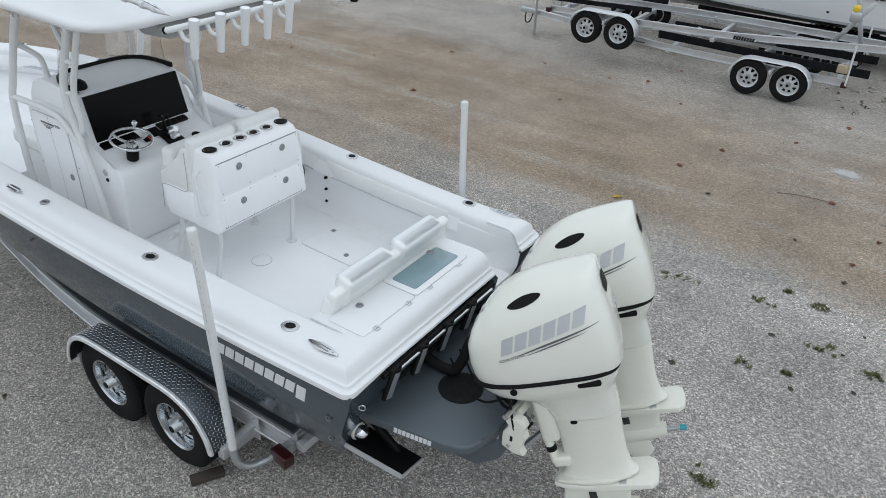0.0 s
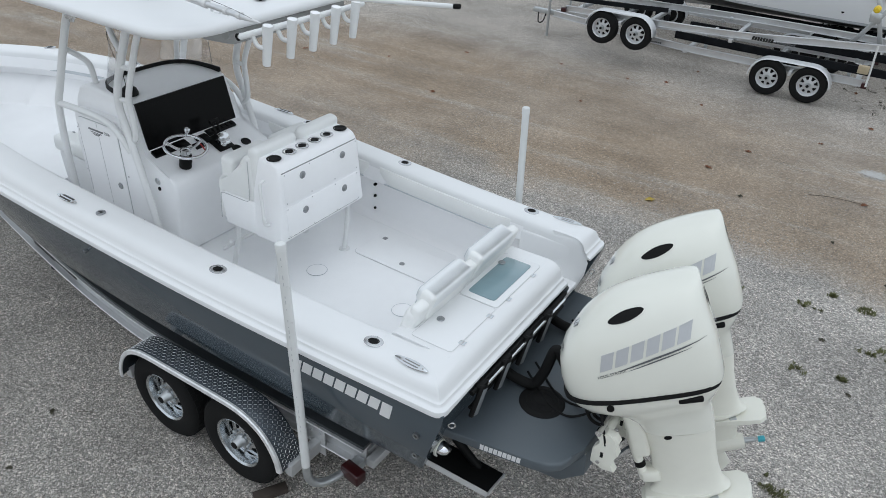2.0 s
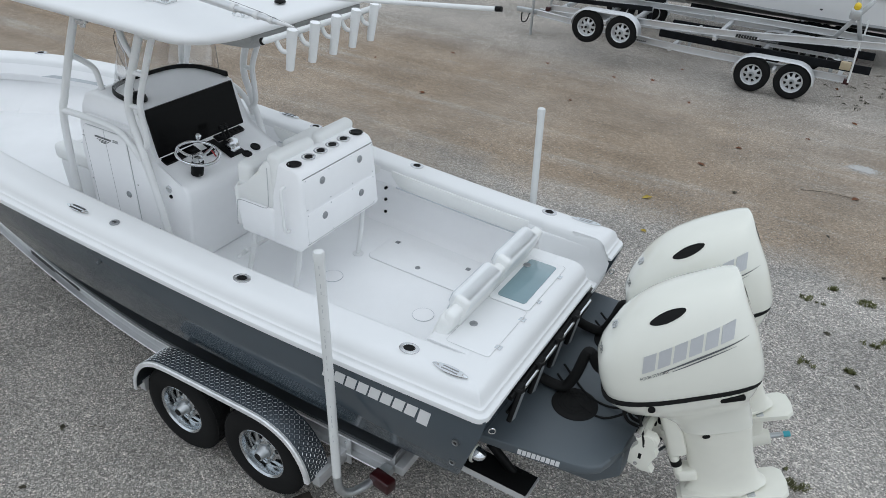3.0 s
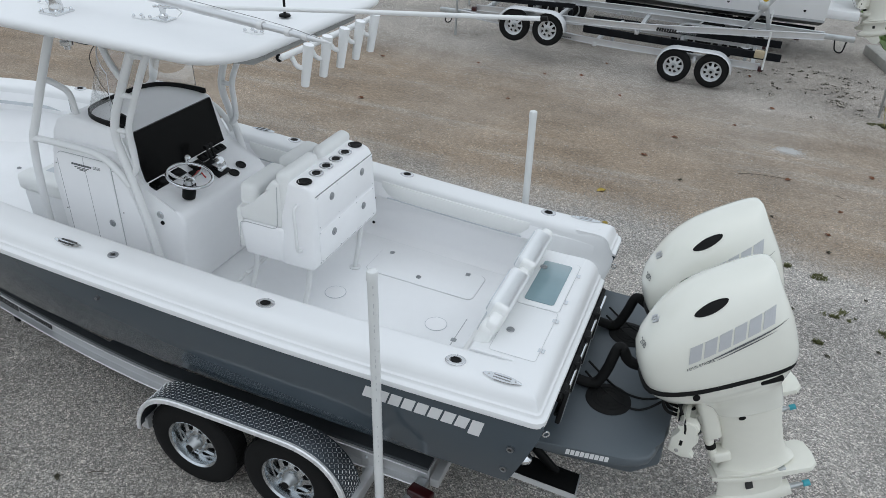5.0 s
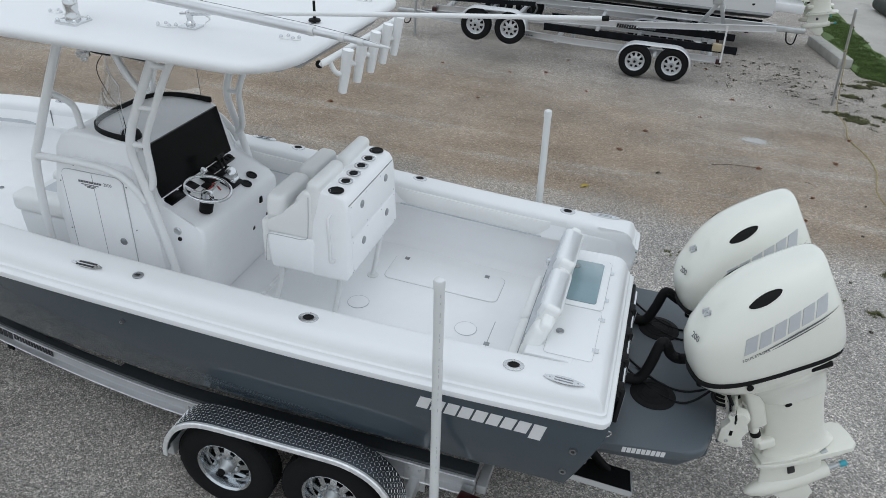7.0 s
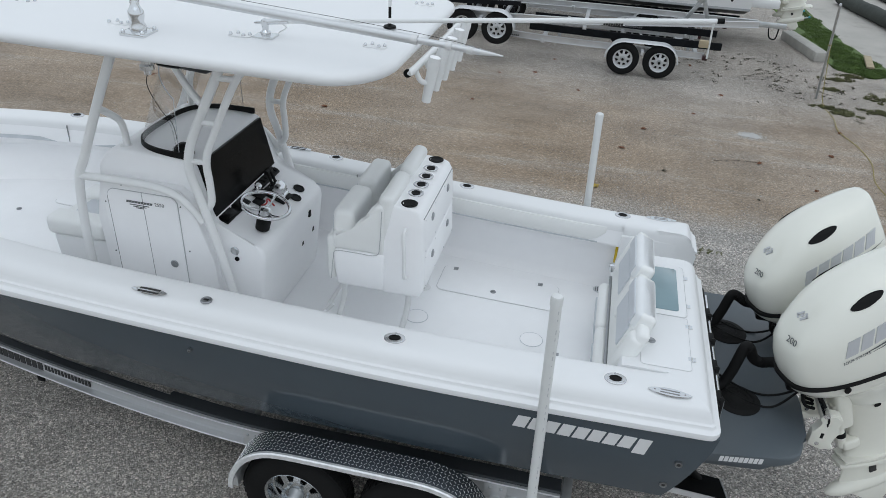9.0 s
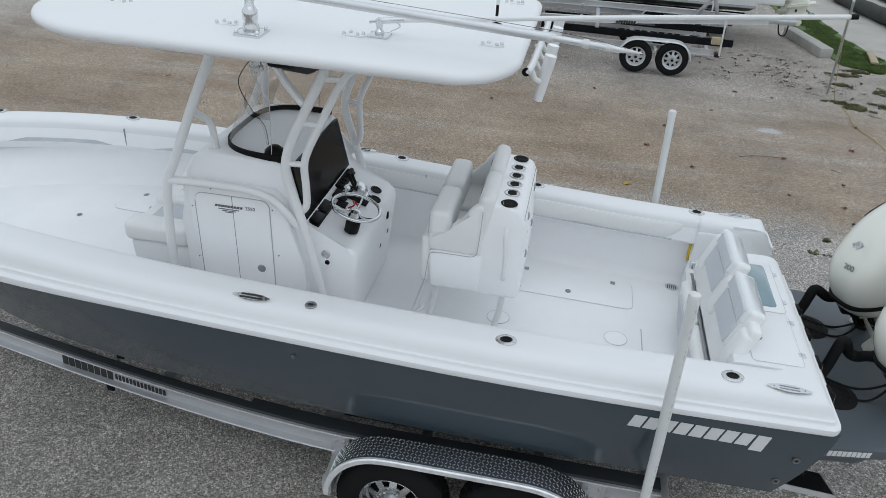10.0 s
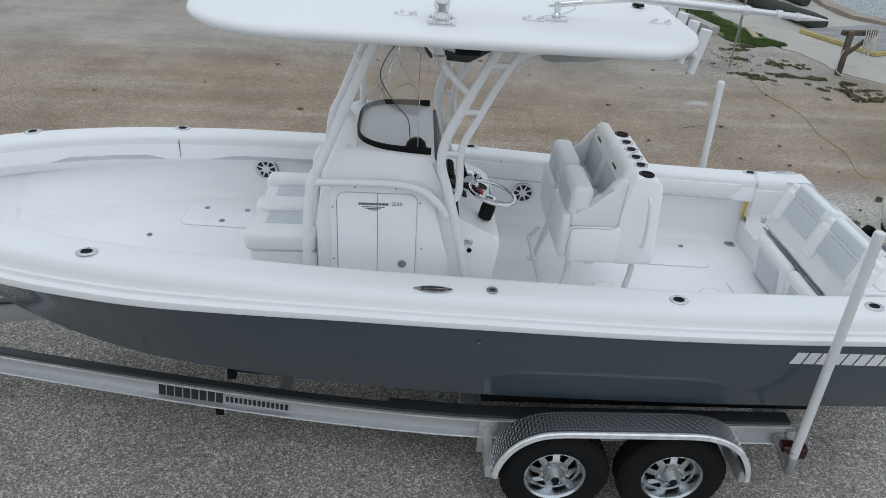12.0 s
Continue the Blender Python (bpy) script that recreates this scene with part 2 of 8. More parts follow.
    aft_tone = mix(nt, 1.0, aft_tone, ramp(nt, band, grey((0.0, 1.0), (1.0, 0.0))), "MULTIPLY")
    col = mix(nt, aft_tone, col, mix(nt, 1.0, col, (1.195, 1.205, 1.225), "MULTIPLY"))
    # wheel tracks: pressed darker and scuffed paler runs along the lane
    run = ramp(nt, tracks.outputs["Fac"], grey((0.32, 0.80), (0.46, 0.98), (0.56, 1.03), (0.70, 1.25)))
    run = mix(nt, ramp(nt, calc("MULTIPLY", y, 0.1), grey((0.2, 0.12), (0.5, 0.6))), (1.0, 1.0, 1.0), run)
    col = mix(nt, 1.0, col, run, "MULTIPLY")
    dust = ramp(nt, calc("ADD", calc("MULTIPLY", broad.outputs["Fac"], 0.8), calc("MULTIPLY", y, 0.024)), grey((0.52, 0.0), (0.74, 0.4)))
    col = mix(nt, dust, col, mix(nt, 0.6, (0.53, 0.515, 0.49), mix(nt, 1.0, gravel, (1.3, 1.3, 1.3), "MULTIPLY")))
    chips = nt.nodes.new("ShaderNodeTexVoronoi")
    chips.inputs["Scale"].default_value = 40
    nt.links.new(co, chips.inputs["Vector"])
    g3 = nt.nodes.new("ShaderNodeSeparateColor")
    nt.links.new(chips.outputs["Color"], g3.inputs[0])
    col = mix(nt, ramp(nt, amount, grey((0.0, 0.28), (1.0, 0.18))), col, ramp(nt, g3.outputs[2], grey((0.0, 0.55), (0.25, 0.82), (0.7, 1.02), (0.88, 1.22), (1.0, 1.75))), "MULTIPLY")
    # larger lumps, pressed flat
    lumps = nt.nodes.new("ShaderNodeTexVoronoi")
    lumps.inputs["Scale"].default_value = 17
    nt.links.new(co, lumps.inputs["Vector"])
    g4 = nt.nodes.new("ShaderNodeSeparateColor")
    nt.links.new(lumps.outputs["Color"], g4.inputs[0])
    col = mix(nt, 0.12, col, ramp(nt, g4.outputs[0], grey((0.0, 0.72), (0.3, 0.95), (0.75, 1.03), (0.94, 1.18), (1.0, 1.5))), "MULTIPLY")
    blot = ramp(nt, patch.outputs["Fac"], grey((0.30, 0.66), (0.52, 1.0), (0.70, 1.22)))
    col = mix(nt, 0.8, col, blot, "MULTIPLY")
    col = mix(nt, 1.0, col, (0.99, 0.975, 0.962), "MULTIPLY")
    nt.links.new(col, b.inputs["Base Color"])
    b.inputs["Roughness"].default_value = 0.92
    b.inputs["Specular IOR Level"].default_value = 0.25
    hgt = calc("ADD", calc("MULTIPLY", grains.outputs["Distance"], 1.0), calc("MULTIPLY", small.outputs["Distance"], 0.5))
    bp = add(nt, "Bump", Strength=0.9, Distance=0.014)
    bp.invert = True
    nt.links.new(hgt, bp.inputs["Height"])
    nt.links.new(bp.outputs[0], b.inputs["Normal"])
    return m


GROUND = ground_material()


def pebble_material():
    """Loose chippings, each of its own tone."""
    m, nt, b = node_mat("shell_pebbles")
    own = nt.nodes.new("ShaderNodeNewGeometry").outputs["Random Per Island"]
    n = add(nt, "TexNoise", Scale=70.0, Detail=3.0)
    nt.links.new(coords(nt), n.inputs["Vector"])
    tone = ramp(nt, own, [(0.0, (0.13, 0.125, 0.12)), (0.35, (0.25, 0.243, 0.232)), (0.7, (0.40, 0.39, 0.375)), (1.0, (0.75, 0.74, 0.71))])
    nt.links.new(mix(nt, 0.5, tone, ramp(nt, n.outputs["Fac"], [(0.3, (0.7, 0.7, 0.7)), (0.7, (1, 1, 1))]), "MULTIPLY"), b.inputs["Base Color"])
    b.inputs["Roughness"].default_value = 0.9
    b.inputs["Specular IOR Level"].default_value = 0.3
    return m


PEBBLE = pebble_material()


# ---- builders ----
def thing(name, at, label, category, group="", kind=""):
    ob = new(name)
    ob.location = at
    ob.empty_display_size = 0.2
    return tagged(ob, label, category, group, kind)


def base_of(ob):
    while ob.parent:
        ob = ob.parent
    return Vector(ob.location)


def finish(bm, name, material, smooth=38):
    me = bpy.data.meshes.new(name)
    bmesh.ops.recalc_face_normals(bm, faces=bm.faces)
    bm.to_mesh(me)
    bm.free()
    me.materials.append(material)
    if smooth:
        me.shade_smooth()
        me.set_sharp_from_angle(angle=radians(smooth))
    return me


def part(name, bm, material, parent, label="", smooth=38):
    """Links a bmesh, modelled in world metres, as one mesh under a thing or a part."""
    bmesh.ops.translate(bm, verts=bm.verts, vec=-base_of(parent))
    ob = new(name, finish(bm, name, material, smooth))
    ob.parent = parent
    return tagged(ob, label)


def solo(name, bm, material, label, category, group="", kind="", smooth=38):
    """A thing of one mesh, its origin at its base."""
    xs = [v.co for v in bm.verts]
    at = Vector(((min(v.x for v in xs) + max(v.x for v in xs)) / 2, (min(v.y for v in xs) + max(v.y for v in xs)) / 2, min(v.z for v in xs)))
    bmesh.ops.translate(bm, verts=bm.verts, vec=-at)
    ob = new(name, finish(bm, name, material, smooth))
    ob.location = at
    return tagged(ob, label, category, group, kind)


def box(x0, x1, y0, y1, z0, z1, r=0.0, seg=2, bm=None, m=None):
    bm = bm or bmesh.new()
    got = bmesh.ops.create_cube(bm, size=1)["verts"]
    bmesh.ops.scale(bm, verts=got, vec=(x1 - x0, y1 - y0, z1 - z0))
    bmesh.ops.translate(bm, verts=got, vec=((x0 + x1) / 2, (y0 + y1) / 2, (z0 + z1) / 2))
    if r:
        edges = list({e for v in got for e in v.link_edges})
        out = bmesh.ops.bevel(bm, geom=edges, offset=r, segments=seg, profile=0.5, affect="EDGES", clamp_overlap=True)
        got = out["verts"] + [v for v in got if v.is_valid]
    if m is not None:
        bmesh.ops.transform(bm, verts=list({v for v in got if v.is_valid}), matrix=m)
    return bm


def smooth_path(points, steps=6):
    """Catmull-Rom through the points."""
    p = [Vector(q) for q in points]
    if len(p) < 3 or steps < 2:
        return p
    p = [2 * p[0] - p[1]] + p + [2 * p[-1] - p[-2]]
    out = []
    for i in range(1, len(p) - 2):
        a, b, c, d = p[i - 1:i + 3]
        for k in range(steps):
            t = k / steps
            out.append(0.5 * (2 * b + (c - a) * t + (2 * a - 5 * b + 4 * c - d) * t * t + (3 * b - a - 3 * c + d) * t ** 3))
    return out + [p[-2]]


def tube(points, r, sides=12, steps=6, bm=None, caps=True, flat=1.0):
    """A tube along a smooth path; r is one radius or one at each end."""
    bm = bm or bmesh.new()
    path = smooth_path(points, steps)
    n = len(path)
    up = Vector((0, 0, 1))
    rings = []
    for i, c in enumerate(path):
        d = (path[min(i + 1, n - 1)] - path[max(i - 1, 0)]).normalized()
        u = up - d * up.dot(d)
        if u.length < 0.2:
            u = Vector((0, 1, 0)) - d * d.y
            if u.length < 0.2:
                u = Vector((1, 0, 0)) - d * d.x
        u.normalize()
        if rings:
            u = last - d * last.dot(d)
            u.normalize()
        last = u
        w = d.cross(u)
        rr = r[0] + (r[1] - r[0]) * i / (n - 1) if isinstance(r, tuple) else r
        rings.append([bm.verts.new(c + u * (rr * math.cos(a)) + w * (rr * flat * math.sin(a))) for a in (2 * math.pi * k / sides for k in range(sides))])
    for a, b in zip(rings, rings[1:]):
        for k in range(sides):
            bm.faces.new((a[k], a[(k + 1) % sides], b[(k + 1) % sides], b[k]))
    if caps:
        bm.faces.new(rings[0][::-1])
        bm.faces.new(rings[-1])
    return bm


def loft(rings, closed=True, caps=True, bm=None):
    """Skins a row of rings with the same number of points."""
    bm = bm or bmesh.new()
    vs = [[bm.verts.new(p) for p in ring] for ring in rings]
    n = len(vs[0])
    for a, b in zip(vs, vs[1:]):
        for k in range(n if closed else n - 1):
            j = (k + 1) % n
            bm.faces.new((a[k], a[j], b[j], b[k]))
    if closed and caps:
        bm.faces.new(vs[0][::-1])
        bm.faces.new(vs[-1])
    return bm


def lathe(profile, centre, axis="z", sides=24, bm=None):
    """Turns a profile of (radius, height) pairs round an axis through centre."""
    bm = bm or bmesh.new()
    c = Vector(centre)
    rings = []
    for r, h in profile:
        ring = []
        for k in range(sides):
            a = 2 * math.pi * k / sides
            u, v = r * math.cos(a), r * math.sin(a)
            ring.append(c + Vector({"z": (u, v, h), "y": (u, h, v), "x": (h, u, v)}[axis]))
        rings.append(ring)
    vs = [[bm.verts.new(p) for p in ring] for ring in rings]
    for a, b in zip(vs, vs[1:]):
        for k in range(sides):
            j = (k + 1) % sides
            bm.faces.new((a[k], a[j], b[j], b[k]))
    bm.faces.new(vs[0][::-1])
    bm.faces.new(vs[-1])
    return bm


def ring_of(R, r, m, major=36, minor=10, bm=None):
    """A torus in the xy plane, placed by m."""
    bm = bm or bmesh.new()
    vs = []
    for i in range(major):
        a = 2 * math.pi * i / major
        vs.append([bm.verts.new(m @ Vector(((R + r * math.cos(b)) * math.cos(a), (R + r * math.cos(b)) * math.sin(a), r * math.sin(b)))) for b in (2 * math.pi * k / minor for k in range(minor))])
    for i in range(major):
        a, b = vs[i], vs[(i + 1) % major]
        for k in range(minor):
            bm.faces.new((a[k], b[k], b[(k + 1) % minor], a[(k + 1) % minor]))
    return bm


def slab(outline, z0, z1, r=0.0, bm=None, seg=2):
    """A plate with the given outline in x and y; its edges rounded by r."""
    bm = bm or bmesh.new()
    lower = [bm.verts.new((x, y, z0)) for x, y in outline]
    upper = [bm.verts.new((x, y, z1)) for x, y in outline]
    n = len(outline)
    bot, top = bm.faces.new(lower[::-1]), bm.faces.new(upper)
    for k in range(n):
        bm.faces.new((lower[k], lower[(k + 1) % n], upper[(k + 1) % n], upper[k]))
    if r:
        bmesh.ops.bevel(bm, geom=list(top.edges) + list(bot.edges), offset=r, segments=seg, profile=0.5, affect="EDGES", clamp_overlap=True)
    return bm


def round_rect(x0, x1, y0, y1, r, seg=6):
    out = []
    for cx, cy, a0 in ((x1 - r, y1 - r, 0), (x0 + r, y1 - r, 90), (x0 + r, y0 + r, 180), (x1 - r, y0 + r, 270)):
        out += [(cx + r * math.cos(radians(a0 + 90 * k / seg)), cy + r * math.sin(radians(a0 + 90 * k / seg))) for k in range(seg + 1)]
    return out


def prism(profile, y0, y1, r=0.0, bm=None, seg=2):
    """A body with the given profile in x and z, from y0 to y1."""
    bm = bm or bmesh.new()
    a = [bm.verts.new((x, y0, z)) for x, z in profile]
    b = [bm.verts.new((x, y1, z)) for x, z in profile]
    n = len(profile)
    bm.faces.new(a[::-1]), bm.faces.new(b)
    for k in range(n):
        bm.faces.new((a[k], a[(k + 1) % n], b[(k + 1) % n], b[k]))
    if r:
        bmesh.ops.bevel(bm, geom=bm.edges[:], offset=r, segments=seg, profile=0.5, affect="EDGES", clamp_overlap=True)
    return bm


def spline(xs, ys):
    """A smooth curve through the table, for x in falling or rising order."""
    pts = sorted(zip(xs, ys))
    px, py = [p[0] for p in pts], [p[1] for p in pts]
    n = len(px)
    sl = []
    for i in range(n):
        a, b = max(i - 1, 0), min(i + 1, n - 1)
        sl.append((py[b] - py[a]) / (px[b] - px[a]))

    def f(x):
        x = min(max(x, px[0]), px[-1])
        i = min(max(k for k in range(n) if px[k] <= x), n - 2)
        h = px[i + 1] - px[i]
        t = (x - px[i]) / h
        return (2 * t ** 3 - 3 * t * t + 1) * py[i] + (t ** 3 - 2 * t * t + t) * h * sl[i] + (3 * t * t - 2 * t ** 3) * py[i + 1] + (t ** 3 - t * t) * h * sl[i + 1]

    return f


def words(text, size, m, depth=0.0006):
    """Lettering as a bmesh, lying in the xy plane of m, centred."""
    cu = bpy.data.curves.new("lettering", "FONT")
    cu.body, cu.size, cu.extrude, cu.align_x, cu.align_y = text, size, depth, "CENTER", "CENTER"
    cu.resolution_u = 3
    ob = bpy.data.objects.new("lettering", cu)
    me = ob.to_mesh()
    bm = bmesh.new()
    bm.from_mesh(me)
    ob.to_mesh_clear()
    bpy.data.objects.remove(ob)
    bpy.data.curves.remove(cu)
    bmesh.ops.transform(bm, verts=bm.verts, matrix=m)
    return bm


def blocks(count, width, height, gap, slant, place, thick=0.002, cols=3, tall_last=0.0):
    """A row of slanted plain blocks as separate bmeshes; place(u, v, w) puts them on a surface."""
    out = []
    step = width / count
    for i in range(count):
        bm = bmesh.new()
        u0, u1 = i * step, (i + 1) * step - gap
        drop = -tall_last if i == count - 1 else 0.0
        lo, hi = [], []
        for k in range(cols + 1):
            u = u0 + (u1 - u0) * k / cols
            for v, row in ((drop, 0), (height, 1)):
                su = u + slant * row
                lo.append(bm.verts.new(place(su, v, -0.004)))
                hi.append(bm.verts.new(place(su, v, thick)))
        for k in range(cols):
            a, b, c, d = 2 * k, 2 * k + 2, 2 * k + 3, 2 * k + 1
            bm.faces.new((hi[a], hi[b], hi[c], hi[d]))
            bm.faces.new((lo[a], lo[b], hi[b], hi[a]))
            bm.faces.new((lo[d], lo[c], hi[c], hi[d]))
        bm.faces.new((lo[0], lo[1], hi[1], hi[0]))
        e = 2 * cols
        bm.faces.new((lo[e], lo[e + 1], hi[e + 1], hi[e]))
        out.append(bm)
    return out


def marks(name, bms, material, parent, label=""):
    for bm in bms:
        part(name, bm, material, parent, label, 0)


# ---- ground ----
def ground():
    """One sheet to the horizon, finer and gently uneven near the boat."""
    near = [-1500, -400, -120, -50, -25, -16] + [-12 + 0.75 * k for k in range(33)] + [16, 25, 50, 120, 400, 1500]
    bm = bmesh.new()
    grid = []
    for x in near:
        row = []
        for y in [v + 3 for v in near]:
            h = 0.0
            if abs(x) < 13 and abs(y) < 16:
                h = 0.018 * noise.noise(Vector((x * 0.35, y * 0.35, 0)))
            row.append(bm.verts.new((x, y, h)))
        grid.append(row)
    for a, b in zip(grid, grid[1:]):
        for k in range(len(a) - 1):
            bm.faces.new((a[k], b[k], b[k + 1], a[k + 1]))
    ob = new("ground", finish(bm, "ground", GROUND, 60))
    tagged(ob, "pale crushed-shell gravel yard with a brown driven lane", "ground", kind="structure")


ground()

# ---- boat: shape tables, x aft from the transom, z over the ground ----
STX = [0.0, -1.0, -2.0, -3.2, -4.2, -5.1, -5.6, -6.2, -6.8, -7.3, -7.6, -7.74]
beam = spline(STX, [1.215, 1.255, 1.295, 1.325, 1.325, 1.27, 1.21, 1.09, 0.86, 0.54, 0.25, 0.03])
sheer = spline(STX, [1.745, 1.752, 1.785, 1.85, 1.90, 1.94, 1.957, 1.98, 2.005, 2.03, 2.05, 2.055])
chine = spline(STX, [1.10, 1.115, 1.12, 1.11, 1.07, 0.97, 0.88, 0.72, 0.49, 0.25, 0.09, 0.008])
chine_z = spline(STX, [0.93, 0.93, 0.94, 0.965, 1.005, 1.05, 1.095, 1.205, 1.40, 1.62, 1.78, 1.835])
keel_z = spline(STX, [0.56, 0.56, 0.56, 0.56, 0.58, 0.64, 0.71, 0.86, 1.09, 1.40, 1.66, 1.84])


def lip(x):
    """Height of the cap's outer face: it deepens towards the bow."""
    k = min(1.0, max(0.0, (-x - 3.9) / 1.6))
    return 0.185 + 0.05 * k * k * (3 - 2 * k)


def sole(x):
    """The deck's height: the boat sits a little bow-high on its trailer."""
    return 1.065 - 0.030 * x + (0.14 if x < -4.87 else 0.0)


def stations(x0, x1, n):
    return [x0 + (x1 - x0) * k / n for k in range(n + 1)]


def inward(x, d):
    """The point d metres inboard of the rub line at x, in plan (port half-breadth, positive)."""
    e = 0.01
    s = (beam(x + e) - beam(x - e)) / (2 * e)
    k = 1 / math.sqrt(1 + s * s)
    return x + d * s * k, max(beam(x) - d * k, 0.0)


def hull_y(x, z):
    """Half-breadth inside the hull shell at a height."""
    b, zt, c, zc, zk = beam(x) - 0.018, sheer(x) - lip(x) + 0.01, chine(x), chine_z(x), keel_z(x)
    if z >= zc:
        return c + (b - c) * min(1, (z - zc) / (zt - zc)) - 0.12 * max(0, (-x - 4.2) / 3.5) * min(1, c * 3)
    return c * max(0.0, (z - zk) / (zc - zk))


def deck_half(x):
    return max(0.02, min(inward(x, 0.235)[1], hull_y(x, sole(x)) - 0.04))


def rake(x, z):
    """The transom leans: its foot stands ahead of its upper edge."""
    return x - 0.34 * max(0.0, 1.52 - z) * max(0.0, 1 + x / 1.2)


boat = thing("fishing_boat", (-3.6, 0.0, 0.56), "white and grey centre-console fishing boat resting on its trailer", "boat")


def hull_parts():
    xs = stations(0.0, -6.6, 44) + stations(-6.7, -7.74, 16)
    side, bottom = [], []
    for x in xs:
        b, zt, c, zc, zk = beam(x) - 0.018, sheer(x) - lip(x) + 0.01, chine(x), chine_z(x), keel_z(x)
        half = []
        for k in range(7):
            t = k / 6
            bulge = 0.035 * math.sin(math.pi * t) * (1 - max(0, (-x - 4) / 5))
            flare = -0.10 * math.sin(math.pi * t) * max(0, (-x - 4.2) / 3.5) * min(1, c * 3)
            half.append((b + (c - b) * t + bulge + flare, zt + (zc - zt) * t))
        low = [(c, zc), (c - 0.06 * min(1, c), zc - 0.012), (c * 0.66, zk + (zc - zk) * 0.55), (c * 0.33, zk + (zc - zk) * 0.26), (0, zk)]
        side.append((x, half))
        bottom.append((x, low))
    for sgn in (-1, 1):
        bm = loft([[(rake(x, z), sgn * y, z) for y, z in half] for x, half in side], closed=False)
        part("hull_side", bm, HULL, boat, "glossy dark grey hull side")
        bm = loft([[(rake(x, z), sgn * y, z) for y, z in low] for x, low in bottom], closed=False)
        part("hull_bottom", bm, BOTTOM, boat)
    # transom with a cut-out to starboard
    bm = bmesh.new()
    x, half = side[0]
    low = bottom[0][1]
    ring = [(0.0, -y, z) for y, z in half] + [(0.0, -y, z) for y, z in low[1:]] + [(0.0, y, z) for y, z in reversed(low[1:-1])] + [(0.0, y, z) for y, z in reversed(half)]
    ring += [(0.0, 1.0, 1.53), (0.0, 0.93, 1.36), (0.0, 0.58, 1.36), (0.0, 0.52, 1.53), (-0.03, 0.49, 1.59), (-0.03, 0.10 - beam(0.0), 1.59)]
    bm.faces.new([bm.verts.new((rake(x, z), y, z)) for x, y, z in ring])
    got = bmesh.ops.extrude_face_region(bm, geom=bm.faces[:])
    bmesh.ops.translate(bm, verts=[g for g in got["geom"] if isinstance(g, bmesh.types.BMVert)], vec=(-0.05, 0, 0))
    part("transom", bm, HULL, boat, "grey transom")


CAP = [(0.0, -0.185), (-0.004, -0.163), (0.0, -0.1453), (0.016, -0.1378), (0.026, -0.134), (0.03, -0.129), (0.034, -0.1113), (0.046, -0.1057), (0.05, -0.1006), (0.06, -0.074), (0.075, -0.042), (0.105, -0.016), (0.14, -0.004), (0.18, 0.0), (0.27, 0.0), (0.305, -0.003), (0.325, -0.014), (0.335, -0.035), (0.337, -0.075)]


def cap_ring(sgn, at, corner=None, run=None):
    """One section of the gunwale cap: on the side at x, round the after corner, or along the transom at y."""
    prof = CAP + [(0.30, -0.08), (0.06, -0.16), (0.02, -0.183)]
    ring = []
    b, r = beam(-0.07), 0.07
    for d, h in prof:
        if corner is not None:
            a = radians(corner)
            if d < r:
                px, py = -r + (r - d) * math.sin(a), b - r + (r - d) * math.cos(a)
            else:
                px, py = -d, b - d
        elif run is not None:
            h = max(h, -0.16)
            px, py = -d, run
        else:
            px, py = inward(at, d)
            if d < 0.065:
                h *= lip(at) / 0.185
        if sgn > 0 and (corner is not None or run is not None) and d > 0.2 and h > -0.078:
            h = 0.0
        ring.append((px, sgn * py, sheer(min(px, 0.0)) + h))
    return ring


def gunwales():
    xs = stations(-0.345, -6.4, 48) + stations(-6.5, -7.72, 24)
    for sgn in (-1, 1):
        rings = [cap_ring(sgn, x) for x in reversed(xs)]
        if sgn < 0:
            rings += [cap_ring(sgn, 0, corner=a) for a in (0, 22.5, 45, 67.5, 90)]
        else:
            # the starboard cap turns the corner and stops at the step-through
            rings += [cap_ring(sgn, 0, corner=a) for a in (0, 22.5, 45, 67.5, 90)]
            rings.append(cap_ring(sgn, 0, run=beam(-0.07) - 0.338))
        if sgn < 0:
            rings += [cap_ring(sgn, 0, run=y) for y in (0.85, 0.6, 0.3, 0.0, -0.25, -0.47)]
            last = cap_ring(sgn, 0, run=-0.50)
            rings.append([(x - 0.03, y, z - 0.03) for x, y, z in last])
        part("gunwale", loft(rings), GEL, boat, "white gunwale cap with a moulded rub edge")
        rings = []
        for x in [-0.26] + xs:
            w = deck_half(x)
            ring = [(inward(x, d)[0], sgn * inward(x, d)[1], z) for d, z in ((0.336, sheer(x) - 0.07), (0.345, sheer(x) - 0.20), (0.33, sheer(x) - 0.222), (0.235, sheer(x) - 0.25), (0.22, sheer(x) - 0.32))]
            zm = sole(x) + 0.30
            ring += [(x, sgn * min(inward(x, 0.225)[1], hull_y(x, zm) - 0.03), zm), (x, sgn * (w - 0.005), sole(x) + 0.07), (x, sgn * (w - 0.03), sole(x) + 0.02), (x, sgn * (w - 0.08), sole(x) - 0.006)]
            rings.append(ring)
        part("inner_liner", loft(rings, closed=False), LINER_LIT, boat, "white moulded cockpit side")


